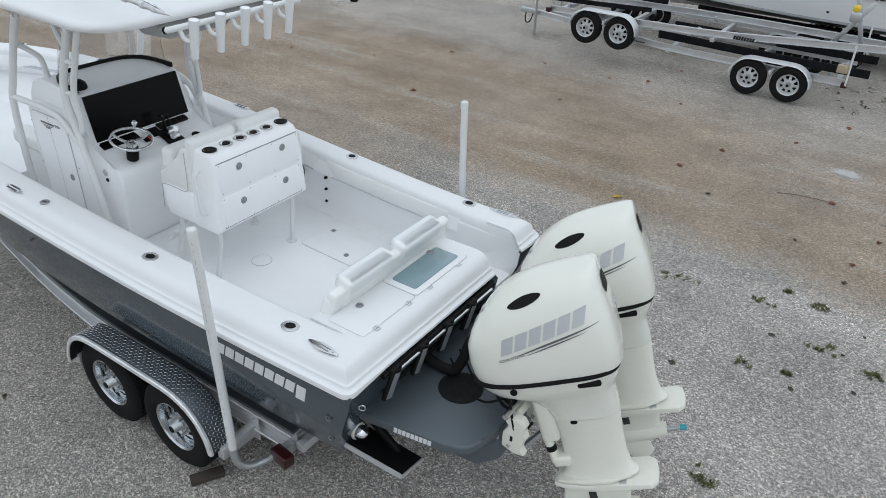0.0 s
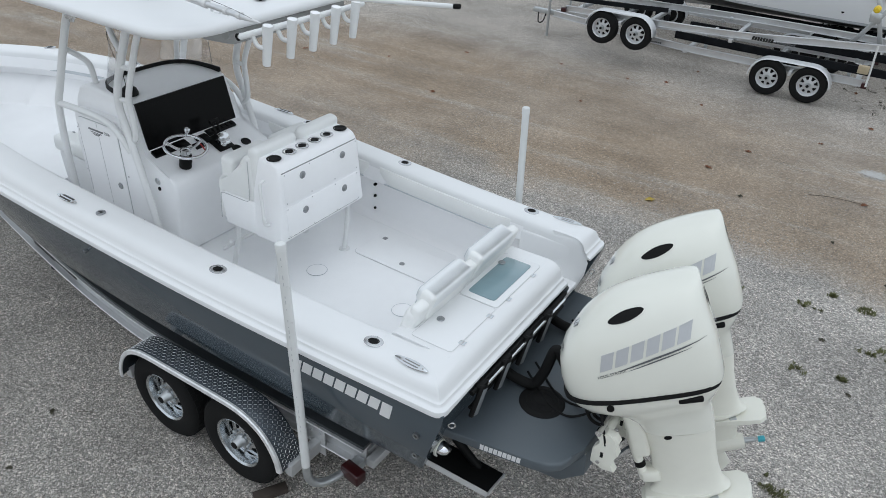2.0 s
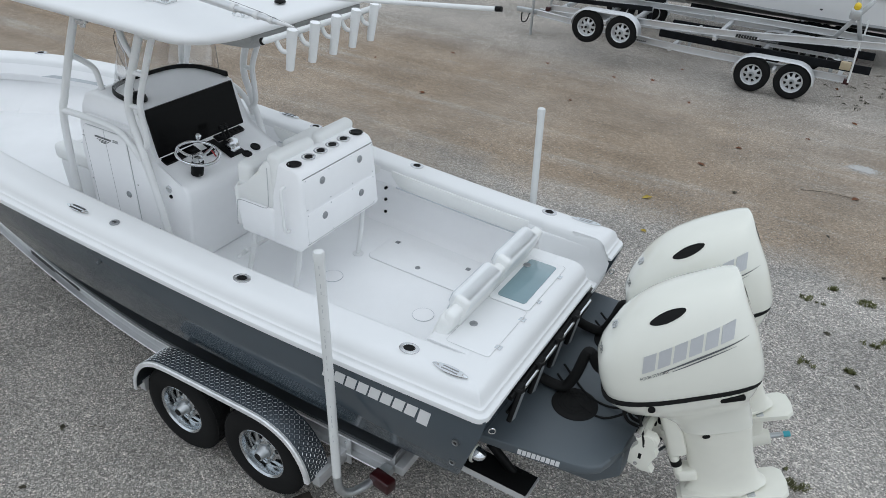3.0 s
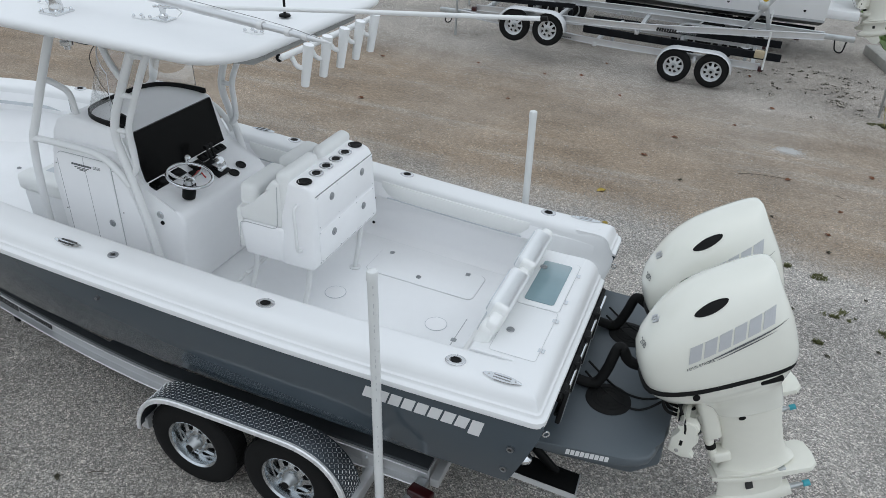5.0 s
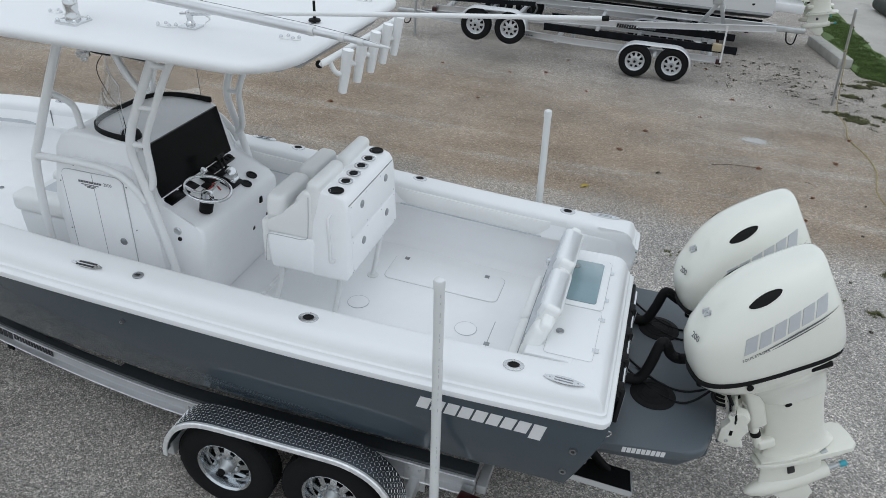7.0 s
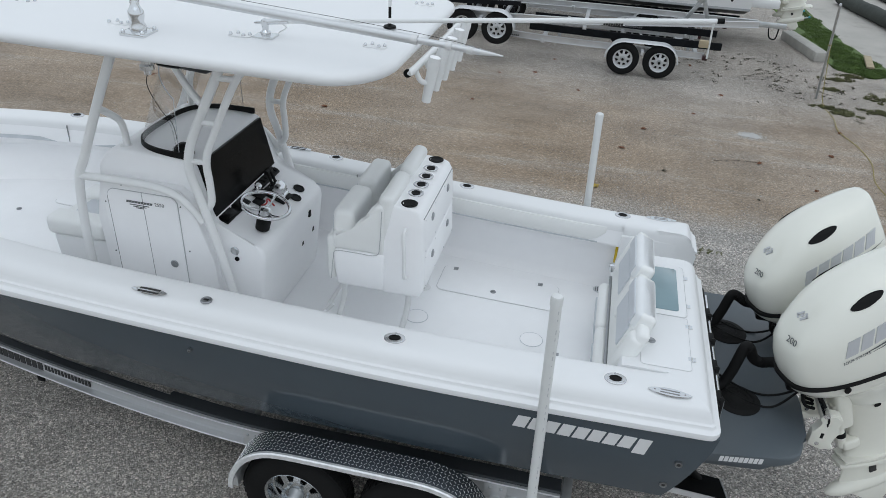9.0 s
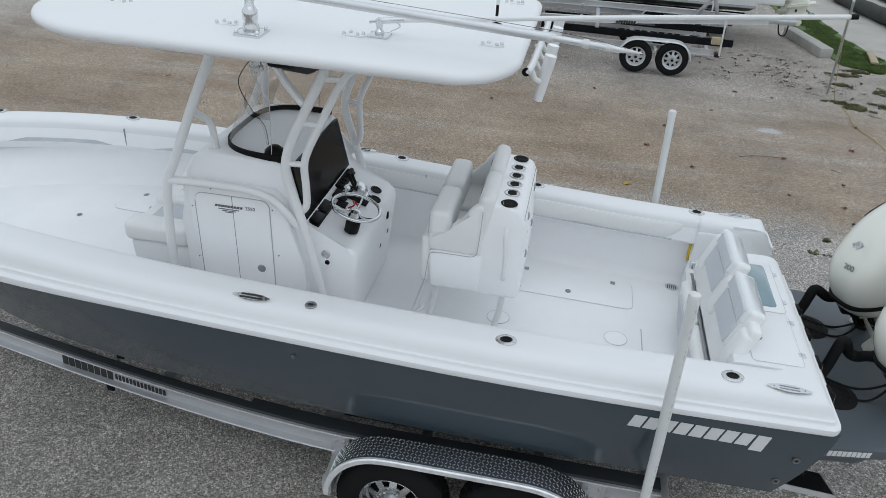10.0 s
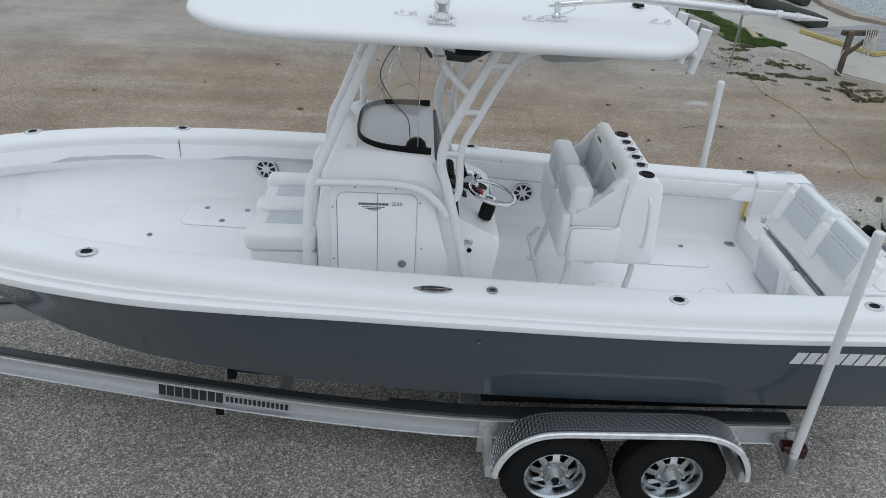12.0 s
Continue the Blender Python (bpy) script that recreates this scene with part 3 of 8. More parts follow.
def bow_and_sole():
    xs = stations(-0.55, -4.80, 34) + [-4.868, -4.872] + stations(-4.95, -7.4, 20)
    rings = []
    for x in xs:
        w = deck_half(x)
        rings.append([(x, w * t, sole(x)) for t in (-1, -0.5, 0, 0.5, 1)])
    part("deck", loft(rings, closed=False), NONSKID, boat, "white non-skid deck")
    # short closed foredeck at the stem
    xs = stations(-7.36, -7.7, 6)
    rings = [[(x, max(beam(x) - 0.12, 0.01) * t, sheer(x) - 0.012 + 0.012 * (1 - t * t)) for t in (-1, -0.6, -0.2, 0.2, 0.6, 1)] for x in xs]
    part("foredeck", loft(rings, closed=False), GEL, boat)
    w = beam(-7.36) - 0.12
    part("foredeck_bulkhead", box(-7.38, -7.35, -w, w, sole(-7.36), sheer(-7.36) - 0.01, 0.008), LINER_LIT, boat)


def bolsters():
    """Padded coaming under the gunwales."""
    for sgn in (-1, 1):
        for x0, x1 in ((-0.72, -2.12), (-2.25, -3.55)):
            rings = []
            n = 22
            for k in range(n + 1):
                x = x0 + (x1 - x0) * k / n
                e = min(1, k / 2.2, (n - k) / 2.2) ** 0.5 if 0 < k < n else 0.05
                hi, lo = sheer(x) - 0.05, sheer(x) - 0.05 - 0.145 * (0.35 + 0.65 * e)
                ring = []
                for a in range(10):
                    t = 2 * math.pi * a / 10
                    cy, cz = math.cos(t), math.sin(t)
                    sx = abs(cy) ** 0.6 * (1 if cy > 0 else -1)
                    sz = abs(cz) ** 0.6 * (1 if cz > 0 else -1)
                    d = 0.338 + (0.024 if x0 > -3 else 0.008) * e * sx
                    px, py = inward(x, d)
                    ring.append((px, sgn * py, (hi + lo) / 2 + sz * (hi - lo) / 2))
                rings.append(ring)
            pad_ob = part("coaming_bolster", loft(rings), VINYL, boat, "white padded coaming bolster", 50)
            # thin grey tube paints the shadow line below the pad
            line = [(inward(x, 0.350)[0], sgn * inward(x, 0.350)[1], sheer(x) - 0.198) for x in stations(x0 - 0.06, x1 + 0.06, 10)]
            part("bolster_shade", tube(line, 0.007, 6, 2), EDGE_SHADE, pad_ob, "grey line painted as shade under the bolster")
        # forward, only a tapered grey strip, painted shade, shows along the coaming
        for x0, x1 in ((-4.05, -5.45), (-5.82, -6.75)):
            rings = []
            for k in range(25):
                x = x0 + (x1 - x0) * k / 24
                h = 0.034 * min(1.0, 0.04 + k / 4, 0.04 + (24 - k) / 4)
                lo = sheer(x) - 0.204
                rings.append([(inward(x, d)[0], sgn * inward(x, d)[1], z) for d, z in ((0.343, lo), (0.3495, lo), (0.3495, lo + h), (0.343, lo + h))])
            part("coaming_shade", loft(rings), EDGE_SHADE, boat, "pale grey strip painted as shade along the coaming")


def stern_bench():
    top = 1.7445
    # body of the bench, its after edge rolled over the transom
    prof = [(-0.60, sole(-0.6)), (-0.60, top - 0.03), (-0.585, top - 0.006), (-0.56, top), (-0.16, top), (-0.10, top - 0.03), (-0.07, 1.55), (-0.30, 1.0)]
    bm = prism(prof, -0.90, 0.49)
    edges = [e for e in bm.edges if all(abs(v.co.y - 0.49) < 1e-4 for v in e.verts)]
    bmesh.ops.bevel(bm, geom=edges, offset=0.028, segments=3, profile=0.5, affect="EDGES")
    part("stern_bench", bm, GEL, boat, "white transom bench with rolled after edge")
    # step-through to starboard: a sloped cove between the bench and the gunwale

    def wall(x):
        return beam(x) - 0.352
    rings = []
    for x, zc in ((-0.60, 1.30), (-0.45, 1.33), (-0.25, 1.37), (-0.10, 1.385), (-0.012, 1.375), (0.004, 1.34)):
        rings.append([(x, 0.46, 1.6), (x, 0.50, zc + 0.12), (x, 0.545, zc + 0.03), (x, 0.62, zc), (x, 0.82, zc + 0.01), (x, wall(x) - 0.035, zc + 0.04), (x, wall(x) - 0.004, zc + 0.11), (x, wall(x), 1.57), (x, wall(x), 1.62), (x, wall(x), sheer(x) - 0.055), (x, wall(x) + 0.007, sheer(x) - 0.022), (x, wall(x) + 0.025, sheer(x) - 0.002), (x, wall(x) + 0.055, sheer(x) + 0.004), (x, wall(x) + 0.10, sheer(x) + 0.004), (x, wall(x) + 0.13, sheer(x) - 0.006)])

    def trim(x, z):
        # the wall's after edge stays behind the rounded cap
        h = z - sheer(0.0)
        for (h0, d0), (h1, d1) in zip(((-0.18, 0.0), (-0.125, 0.036), (-0.06, 0.07), (-0.02, 0.105), (-0.003, 0.15)), ((-0.125, 0.036), (-0.06, 0.07), (-0.02, 0.105), (-0.003, 0.15), (0.02, 0.22))):
            if h0 <= h < h1:
                return min(rake(x, z), -d0 - (d1 - d0) * (h - h0) / (h1 - h0) - 0.002)
        return rake(x, z)
    rings = [[(trim(x, z), y, z) for x, y, z in r] for r in rings]
    part("step_through", loft(rings, closed=False), GEL, boat, "white moulded step-through beside the bench")
    part("bulkhead", box(-0.615, -0.58, 0.44, 1.0, sole(-0.6), 1.31, 0.01), LINER_LIT, boat)
    # starboard quarter, inboard face of the gunwale end
    bm = slab([(-0.61, beam(0) - 0.345), (-0.11, beam(0) - 0.345), (-0.11, beam(0) - 0.10), (-0.61, beam(0) - 0.10)], 1.35, 1.66, 0.02, seg=3)
    part("gunwale_end", bm, GEL, boat)


def hatch(name, x0, x1, y0, y1, z, r, material, label, lift=0.006, gap=0.004, parent=None, slope=0.0):
    """A flush lid in a dark gasket line."""
    bm = slab(round_rect(x0, x1, y0, y1, r), z - 0.004, z + lift, 0.003)
    for v in bm.verts:
        v.co.z += slope * (v.co.x - (x0 + x1) / 2)
    lid = part(name, bm, material, parent or boat, label)
    n = len(round_rect(x0, x1, y0, y1, r))
    bm = bmesh.new()
    a = [bm.verts.new((x, y, z + 0.0035)) for x, y in round_rect(x0 - gap, x1 + gap, y0 - gap, y1 + gap, r + gap)]
    b = [bm.verts.new((x, y, z + 0.0035)) for x, y in round_rect(x0 - 0.001, x1 + 0.001, y0 - 0.001, y1 + 0.001, r)]
    for k in range(n):
        bm.faces.new((a[k], a[(k + 1) % n], b[(k + 1) % n], b[k]))
    for v in bm.verts:
        v.co.z += slope * (v.co.x - (x0 + x1) / 2)
    part("gasket", bm, SEAML, lid, smooth=0)
    return lid


def turn_latch(x, y, z, parent=None, r=0.027, m=None):
    bm = lathe([(r, 0), (r, 0.004), (r * 0.85, 0.008), (r * 0.5, 0.007), (r * 0.45, 0.011), (0.002, 0.011)], (0, 0, 0), sides=20)
    bmesh.ops.transform(bm, verts=bm.verts, matrix=m or pose(x, y, z))
    return part("turn_latch", bm, LATCH, parent or boat, "round stainless latch")


def hinge(x, y, z, rz=0, metal=None):
    m = pose(x, y, z, 0, 0, rz)
    bm = box(-0.022, -0.002, -0.02, 0.02, 0, 0.004, 0.0015, m=m)
    box(0.002, 0.022, -0.02, 0.02, 0, 0.004, 0.0015, bm=bm, m=m)
    b2 = tube([m @ Vector((0, -0.02, 0.004)), m @ Vector((0, 0.02, 0.004))], 0.004, 8, 1, bm=bm)
    return part("hinge", b2, metal or LATCH, boat, "stainless butt hinge")


def bench_lids():
    z = 1.7455
    lid = hatch("livewell_lid", -0.475, -0.175, -0.30, 0.345, z, 0.030, GEL, "white livewell lid with a blue clear window")
    # window opening
    bm = slab(round_rect(-0.435, -0.225, -0.245, 0.295, 0.02), z + 0.0065, z + 0.012, 0.002)
    part("window_pane", bm, AQUAP, lid, "blue-tinted clear acrylic window")
    hatch("bench_hatch", -0.475, -0.175, -0.86, -0.31, z, 0.022, GEL, "white hatch lid in the transom bench", 0.0045, 0.003)
    turn_latch(-0.41, -0.62, z + 0.006)
    turn_latch(-0.42, 0.20, z + 0.012)
    for y in (-0.74, -0.40, -0.16, 0.20):
        hinge(-0.168, y, z + 0.001, 0, STEEL)


def rod_holder(x, y, rz):
    z = sheer(x)
    m = pose(x, y, z - 0.001, 0, 0, rz)
    bm = lathe([(0.056, 0), (0.056, 0.004), (0.05, 0.007), (0.034, 0.008), (0.030, 0.004), (0.029, 0.004)], (0, 0, 0), sides=24)
    bmesh.ops.scale(bm, verts=bm.verts, vec=(1.18, 0.92, 1))
    for k in range(3):
        a = radians(120 * k + 90)
        lathe([(0.005, 0.006), (0.004, 0.0095), (0.001, 0.0095)], (0.048 * 1.1 * math.cos(a), 0.045 * math.sin(a), 0), sides=8, bm=bm)
    bmesh.ops.transform(bm, verts=bm.verts, matrix=m)
    ring = part("rod_holder", bm, PLATE, boat, "flush stainless rod holder")
    bm = lathe([(0.029, 0.0042), (0.029, 0.0095), (0.020, 0.0105), (0.018, 0.007), (0.001, 0.007)], (0, 0, 0), sides=20)
    bmesh.ops.scale(bm, verts=bm.verts, vec=(1.18, 0.92, 1))
    bmesh.ops.transform(bm, verts=bm.verts, matrix=m)
    part("rubber_cup", bm, MATTE, ring, "black rubber liner")


def pull_cleat(x, y, rz, slot=0.0035):
    z = sheer(x)
    m = pose(x, y, z, 0, 0, rz)
    ol = []
    for k in range(28):
        a = 2 * math.pi * k / 28
        c, s = math.cos(a), math.sin(a)
        ol.append((0.125 * abs(c) ** 0.9 * (1 if c > 0 else -1), 0.033 * (1 - 0.55 * abs(c) ** 1.6) * (1 if s > 0 else -1) * abs(s) ** 0.7))
    bm = slab(ol, 0, 0.006, 0.0025)
    bmesh.ops.transform(bm, verts=bm.verts, matrix=m)
    plate = part("pull_up_cleat", bm, STEEL, boat, "flush stainless pull-up cleat")
    for sx in (-1, 1):
        # wide slots turn black: they also paint dark reflections in the polish
        bm = box(-0.055 - 4 * (slot - 0.0035), 0.055 + 4 * (slot - 0.0035), sx * (0.0075 + slot) - slot, sx * (0.0075 + slot) + slot, 0.0062, 0.0076)
        bmesh.ops.transform(bm, verts=bm.verts, matrix=m)
        part("slot", bm, SEAM if slot < 0.004 else DECALB, plate, smooth=0)
        bm = lathe([(0.0055, 0.006), (0.004, 0.009), (0.001, 0.009)], (sx * 0.085, 0, 0), sides=8)
        bmesh.ops.transform(bm, verts=bm.verts, matrix=m)
        part("screw", bm, LATCH, plate)


def fittings():
    for x, y in ((-0.62, 1.052), (-1.95, 1.10), (-3.16, 1.155), (-5.65, 1.035)):
        for sgn in (-1, 1):
            if (x, sgn) != (-3.16, -1):
                rod_holder(x, sgn * y, -sgn * 6)
    bm = lathe([(0.037, 0), (0.037, 0.006), (0.033, 0.011), (0.022, 0.013), (0.020, 0.009), (0.001, 0.009)], (-3.16, -1.155, sheer(-3.16) - 0.001), sides=28)
    cap = part("filler_cap", bm, LATCH, boat, "polished stainless filler cap")
    part("key_slot", box(-3.176, -3.144, -1.164, -1.146, sheer(-3.16) + 0.008, sheer(-3.16) + 0.0105, 0.001), DECALB, cap)
    for x, y, a in ((-0.31, 1.085, 2), (-3.53, 1.19, 1)):
        for sgn in (-1, 1):
            # forward pair: slots widened to imitate the dark mirror reflection
            pull_cleat(x, sgn * y, sgn * a, 0.0035 if x > -1 else 0.0075)
    rod_holder(-6.75, 0.72, 50)
    rod_holder(-6.75, -0.72, -50)
    # joints in the gunwale cap
    for sgn in (-1, 1):
        for x in (-5.64, -2.9):
            y0, y1 = beam(x) - 0.345, beam(x) - 0.335
            part("cap_joint", box(x - 0.003, x + 0.003, min(sgn * y0, sgn * y1) - 0.006, max(sgn * y0, sgn * y1) + 0.006, sheer(x) - 0.19, sheer(x) - 0.035), SEAM, boat, smooth=0)
    # deck hatches and plates
    lid = hatch("deck_hatch", -2.04, -1.04, 0.44, 0.83, sole(-1.54), 0.06, NONSKID, "white flush deck hatch", lift=0.008, gap=0.0045, slope=-0.03)
    turn_latch(-1.57, 0.545, sole(-1.57) + 0.008, r=0.024)
    hinge(-1.94, 0.79, sole(-1.94) + 0.008, 90)
    hinge(-1.20, 0.79, sole(-1.20) + 0.008, 90)
    for x, y in ((-2.09, 0.02), (-1.18, 0.02)):
        bm = lathe([(0.085, 0), (0.085, 0.004), (0.075, 0.007), (0.02, 0.008), (0.001, 0.008)], (x, y, sole(x)), sides=30)
        dp = part("deck_plate", bm, LINER_LIT, boat, "round white deck plate")
        part("gasket", ring_of(0.087, 0.0028, pose(x, y, sole(x) + 0.002), 36, 6), EDGE_SHADE, dp)
    part("deck_joint", box(-0.985, -0.978, -0.55, 0.20, sole(-0.98) - 0.004, sole(-0.98) + 0.003), SEAML, boat, smooth=0)
    hinge(-0.98, -0.10, sole(-0.98) + 0.001)
    bm = lathe([(0.055, 0), (0.055, 0.004), (0.045, 0.006), (0.001, 0.005)], (-0.70, 0.90, sole(-0.7)), sides=20)
    dr = part("deck_drain", bm, STEEL, boat, "stainless deck drain grating")
    for k in range(5):
        part("slot", box(-0.735 + 0.016 * k, -0.729 + 0.016 * k, 0.87, 0.93, sole(-0.7) + 0.0055, sole(-0.7) + 0.0075), DECALB, dr, smooth=0)
    # forward hatch and ring
    hatch("bow_hatch", -5.575, -4.93, 0.40, 0.74, sole(-5.25), 0.07, NONSKID, "white flush bow hatch", lift=0.008, gap=0.004, slope=-0.03)
    for x, y in ((-5.42, 0.70), (-5.08, 0.70)):
        hinge(x, y, sole(x) + 0.008, 90)
    turn_latch(-5.25, 0.49, sole(-5.25) + 0.008, r=0.024)
    turn_latch(-5.75, 0.20, sole(-5.75) + 0.002, r=0.022)
    # hull drains, side
    for x, zz in ((-0.18, 1.33), (-0.22, 1.09), (-3.23, 1.555)):
        r = 0.022 if zz < 1.5 else 0.012
        y = -(beam(x) - 0.012) + (0.0 if zz > 1.3 else 0.055)
        bm = lathe([(r, 0.02), (r, -0.004), (r * 0.64, -0.006), (r * 0.55, -0.002), (0.001, -0.002)], (x, y - 0.002, zz), "y", 16)
        th = part("through_hull", bm, LATCH, boat, "stainless through-hull fitting")
        part("bore", lathe([(r * 0.5, 0.0), (r * 0.5, -0.0035), (0.001, -0.0035)], (x, y - 0.002, zz), "y", 12), DECALB, th)
    # rod clips and yellow strap on the starboard liner
    for zz in (1.48, 1.36, 1.23):
        bm = lathe([(0.014, 0.03), (0.014, 0.0), (0.009, -0.008), (0.001, -0.008)], (-2.27, beam(-2.27) - 0.245, zz), "y", 12)
        part("rod_clip", bm, BLACK, boat, "black plastic rod clip")
    bm = box(-0.63, -0.585, 0.955, 0.972, 1.34, 1.50, 0.007)
    part("cup_strap", bm, YELLOW, boat, "yellow plastic tag")
    # speakers
    for x, zz in ((-4.97, 1.605), (-2.66, 1.45)):
        y = beam(x) - 0.232
        m = pose(x, y, zz, 90, 0, 0)
        bm = lathe([(0.098, 0), (0.098, 0.010), (0.086, 0.014), (0.084, 0.004), (0.001, 0.003)], (0, 0, 0), sides=28)
        bmesh.ops.transform(bm, verts=bm.verts, matrix=m)
        sp = part("speaker", bm, SPECK, boat, "round marine speaker with white spokes")
        bm = ring_of(0.09, 0.010, m @ pose(0, 0, 0.012), 28, 8)
        part("speaker_ring", bm, GEL, sp)
        bm = lathe([(0.034, 0), (0.034, 0.012), (0.022, 0.016), (0.001, 0.016)], (0, 0, 0.004), sides=18)
        for k in range(8):
            box(0.03, 0.086, -0.0065, 0.0065, 0.008, 0.016, 0.002, bm=bm, m=pose(0, 0, 0, 0, 0, 45 * k + 22))
        bmesh.ops.transform(bm, verts=bm.verts, matrix=m)
        part("speaker_spokes", bm, GEL, sp)


def hull_marks():
    """The maker's name on the side as plain slanted blocks, a taller last one."""
    def on_side(u, v, w):
        x, z = -1.17 + u, 1.402 - 0.028 * u + v
        zt = sheer(x) - lip(x) + 0.01
        t = (zt - z) / (zt - chine_z(x))
        side = beam(x) - 0.018 + (chine(x) - beam(x) + 0.018) * t + 0.035 * math.sin(math.pi * t)
        return Vector((x, -(side + 0.0015 + w), z))
    marks("name_block", blocks(9, 0.80, 0.095, 0.014, 0.030, on_side, thick=0.001, tall_last=0.03), DECALW, boat, "plain white block of the hull mark")


hull_parts()
gunwales()
bow_and_sole()
bolsters()
stern_bench()
bench_lids()
fittings()
hull_marks()


# ---- stern platform ----
def platform():
    p = thing("stern_platform", (0.35, 0.0, 0.75), "grey painted engine bracket with a swim platform", "boat platform")
    ol = [(-0.16, -0.965), (0.20, -0.910), (0.46, -0.868), (0.55, -0.838), (0.61, -0.785), (0.642, -0.70), (0.655, -0.60), (0.69, -0.50), (0.69, -0.30), (0.68, -0.20), (0.68, 0.22), (0.745, 0.32), (0.74, 0.64), (0.66, 0.82), (0.52, 0.91), (0.30, 0.94), (-0.16, 0.97)]
    part("platform_top", slab(ol, 1.14, 1.21, 0.018, seg=3), PLAT, p, "grey non-skid platform top")
    prof = [(-0.11, 1.145), (0.68, 1.145), (0.69, 0.92), (0.52, 0.76), (-0.25, 0.68)]
    part("flotation_tub", prism(prof, -0.54, 0.54, 0.03), PLAT, p)
    for y in (-0.375, 0.415):
        bm = lathe([(0.155, 0), (0.155, 0.006), (0.145, 0.011), (0.05, 0.012), (0.03, 0.018), (0.001, 0.018)], (0.265, y, 1.209), sides=36)
        pad = part("access_plate", bm, MATTE, p, "round black rubber access plate")
        for k in range(3):
            part("grip", ring_of(0.045 + 0.032 * k, 0.003, pose(0.265, y, 1.222), 30, 6), MATTE, pad)

    def on_edge(u, v, w):
        x = 0.11 + u
        return Vector((x, -(0.9406 - 0.153 * x if x < 0.20 else 0.910 - 0.1615 * (x - 0.20)) - w + 0.002, 1.152 + v))
    marks("maker_block", blocks(9, 0.27, 0.042, 0.006, 0.004, on_edge, thick=0.004), DECALW, p, "plain white block of the maker's mark")
    # trim tabs below, following the slope of the hull's bottom
    for sgn in (-1, 1):
        plan = [(-0.20, 1.065, 0.975), (0.225, 0.985, 0.868), (0.21, 0.735, 0.80), (-0.20, 0.80, 0.895)]
        bm = bmesh.new()
        rows = [[bm.verts.new((x, sgn * y, z + h)) for x, y, z in plan] for h in (0.0, 0.012)]
        bm.faces.new(rows[0])
        bm.faces.new(rows[1])
        for k in range(4):
            bm.faces.new((rows[0][k], rows[0][(k + 1) % 4], rows[1][(k + 1) % 4], rows[1][k]))
        tab = part("trim_tab", bm, BLACK, p, "black trim tab", 20)
        part("tab_edge", loft([[(x, sgn * (y + d), z + h) for d, h in ((0.002, -0.018), (0.012, -0.018), (0.012, 0.022), (0.002, 0.022))] for x, y, z in plan[:2]]), ALU, tab, "bare aluminium edge flange", 20)
        part("tab_lip", loft([[(x + d, sgn * y, z + h) for d, h in ((0.0, -0.012), (0.010, -0.012), (0.010, 0.016), (0.0, 0.016))] for x, y, z in plan[1:3]]), ALU, tab, smooth=20)
        part("ram", tube([(-0.10, sgn * 0.86, 1.06), (0.06, sgn * 0.815, 0.85)], 0.030, 14, 1), BLACK, tab, "black hydraulic ram")
        part("ram_foot", box(-0.03, 0.05, -0.045, 0.045, 0.0, 0.03, 0.008, m=pose(0.06, sgn * 0.81, 0.83, 0, 13, 0)), BLACK, tab)
        for k in range(4):
            part("ram_bolt", lathe([(0.007, 0), (0.006, 0.005), (0.001, 0.005)], (0.05 + 0.03 * (k % 2), sgn * (0.775 + 0.08 * (k // 2)), 0.858 - 0.012 * (k % 2)), sides=8), STEEL, tab)
        part("zinc_anode", lathe([(0.052, 0), (0.052, 0.035), (0.046, 0.06), (0.030, 0.085), (0.012, 0.092), (0.001, 0.092)], (-0.175, sgn * 0.955, 1.02), "x", 22), STEEL, tab, "bright dome on the transom foot")
        part("anode_ring", lathe([(0.062, 0), (0.062, 0.016), (0.05, 0.02)], (-0.175, sgn * 0.955, 1.02), "x", 22), LEG, tab, "white plastic ring")
    return p


platform()


def stowed_ladder():
    ld = thing("boarding_ladder", (0.06, -0.2, 1.30), "black and stainless folded boarding ladder on the transom", "ladder")
    part("rail", tube([(0.012, -0.90, 1.545), (0.012, 0.42, 1.545)], 0.018, 12, 1), BLACK, ld)
    part("rail", tube([(0.006, -0.90, 1.425), (0.006, 0.42, 1.425)], 0.013, 12, 1), BLACK, ld)
    part("chrome_rod", tube([(0.038, -0.80, 1.530), (0.038, 0.36, 1.530)], 0.013, 10, 1), STEEL, ld, "polished stainless rod")
    for y in (-0.80, -0.50, -0.20, 0.10):
        m = pose(0.034, y - 0.045, 1.465, -24, 5, 0)
        part("step_tread", box(-0.016, 0.016, -0.042, 0.042, -0.115, 0.105, 0.010, 3, m=m), BLACK, ld, "black plastic ladder step")
        part("tread_insert", box(0.0165, 0.020, -0.030, 0.030, -0.10, 0.085, 0.001, m=m), TREADG, ld, "grey tread insert")
        part("pivot_block", box(-0.026, 0.026, -0.05, 0.05, -0.024, 0.024, 0.010, 3, m=pose(0.022, y, 1.545)), BLACK, ld)
    for y in (-1.095, 0.98):
        part("tow_eye", ring_of(0.020, 0.005, pose(0.0, y, 1.43, 90, 0, 30), 20, 8), STEEL, ld, "stainless tow eye")


stowed_ladder()


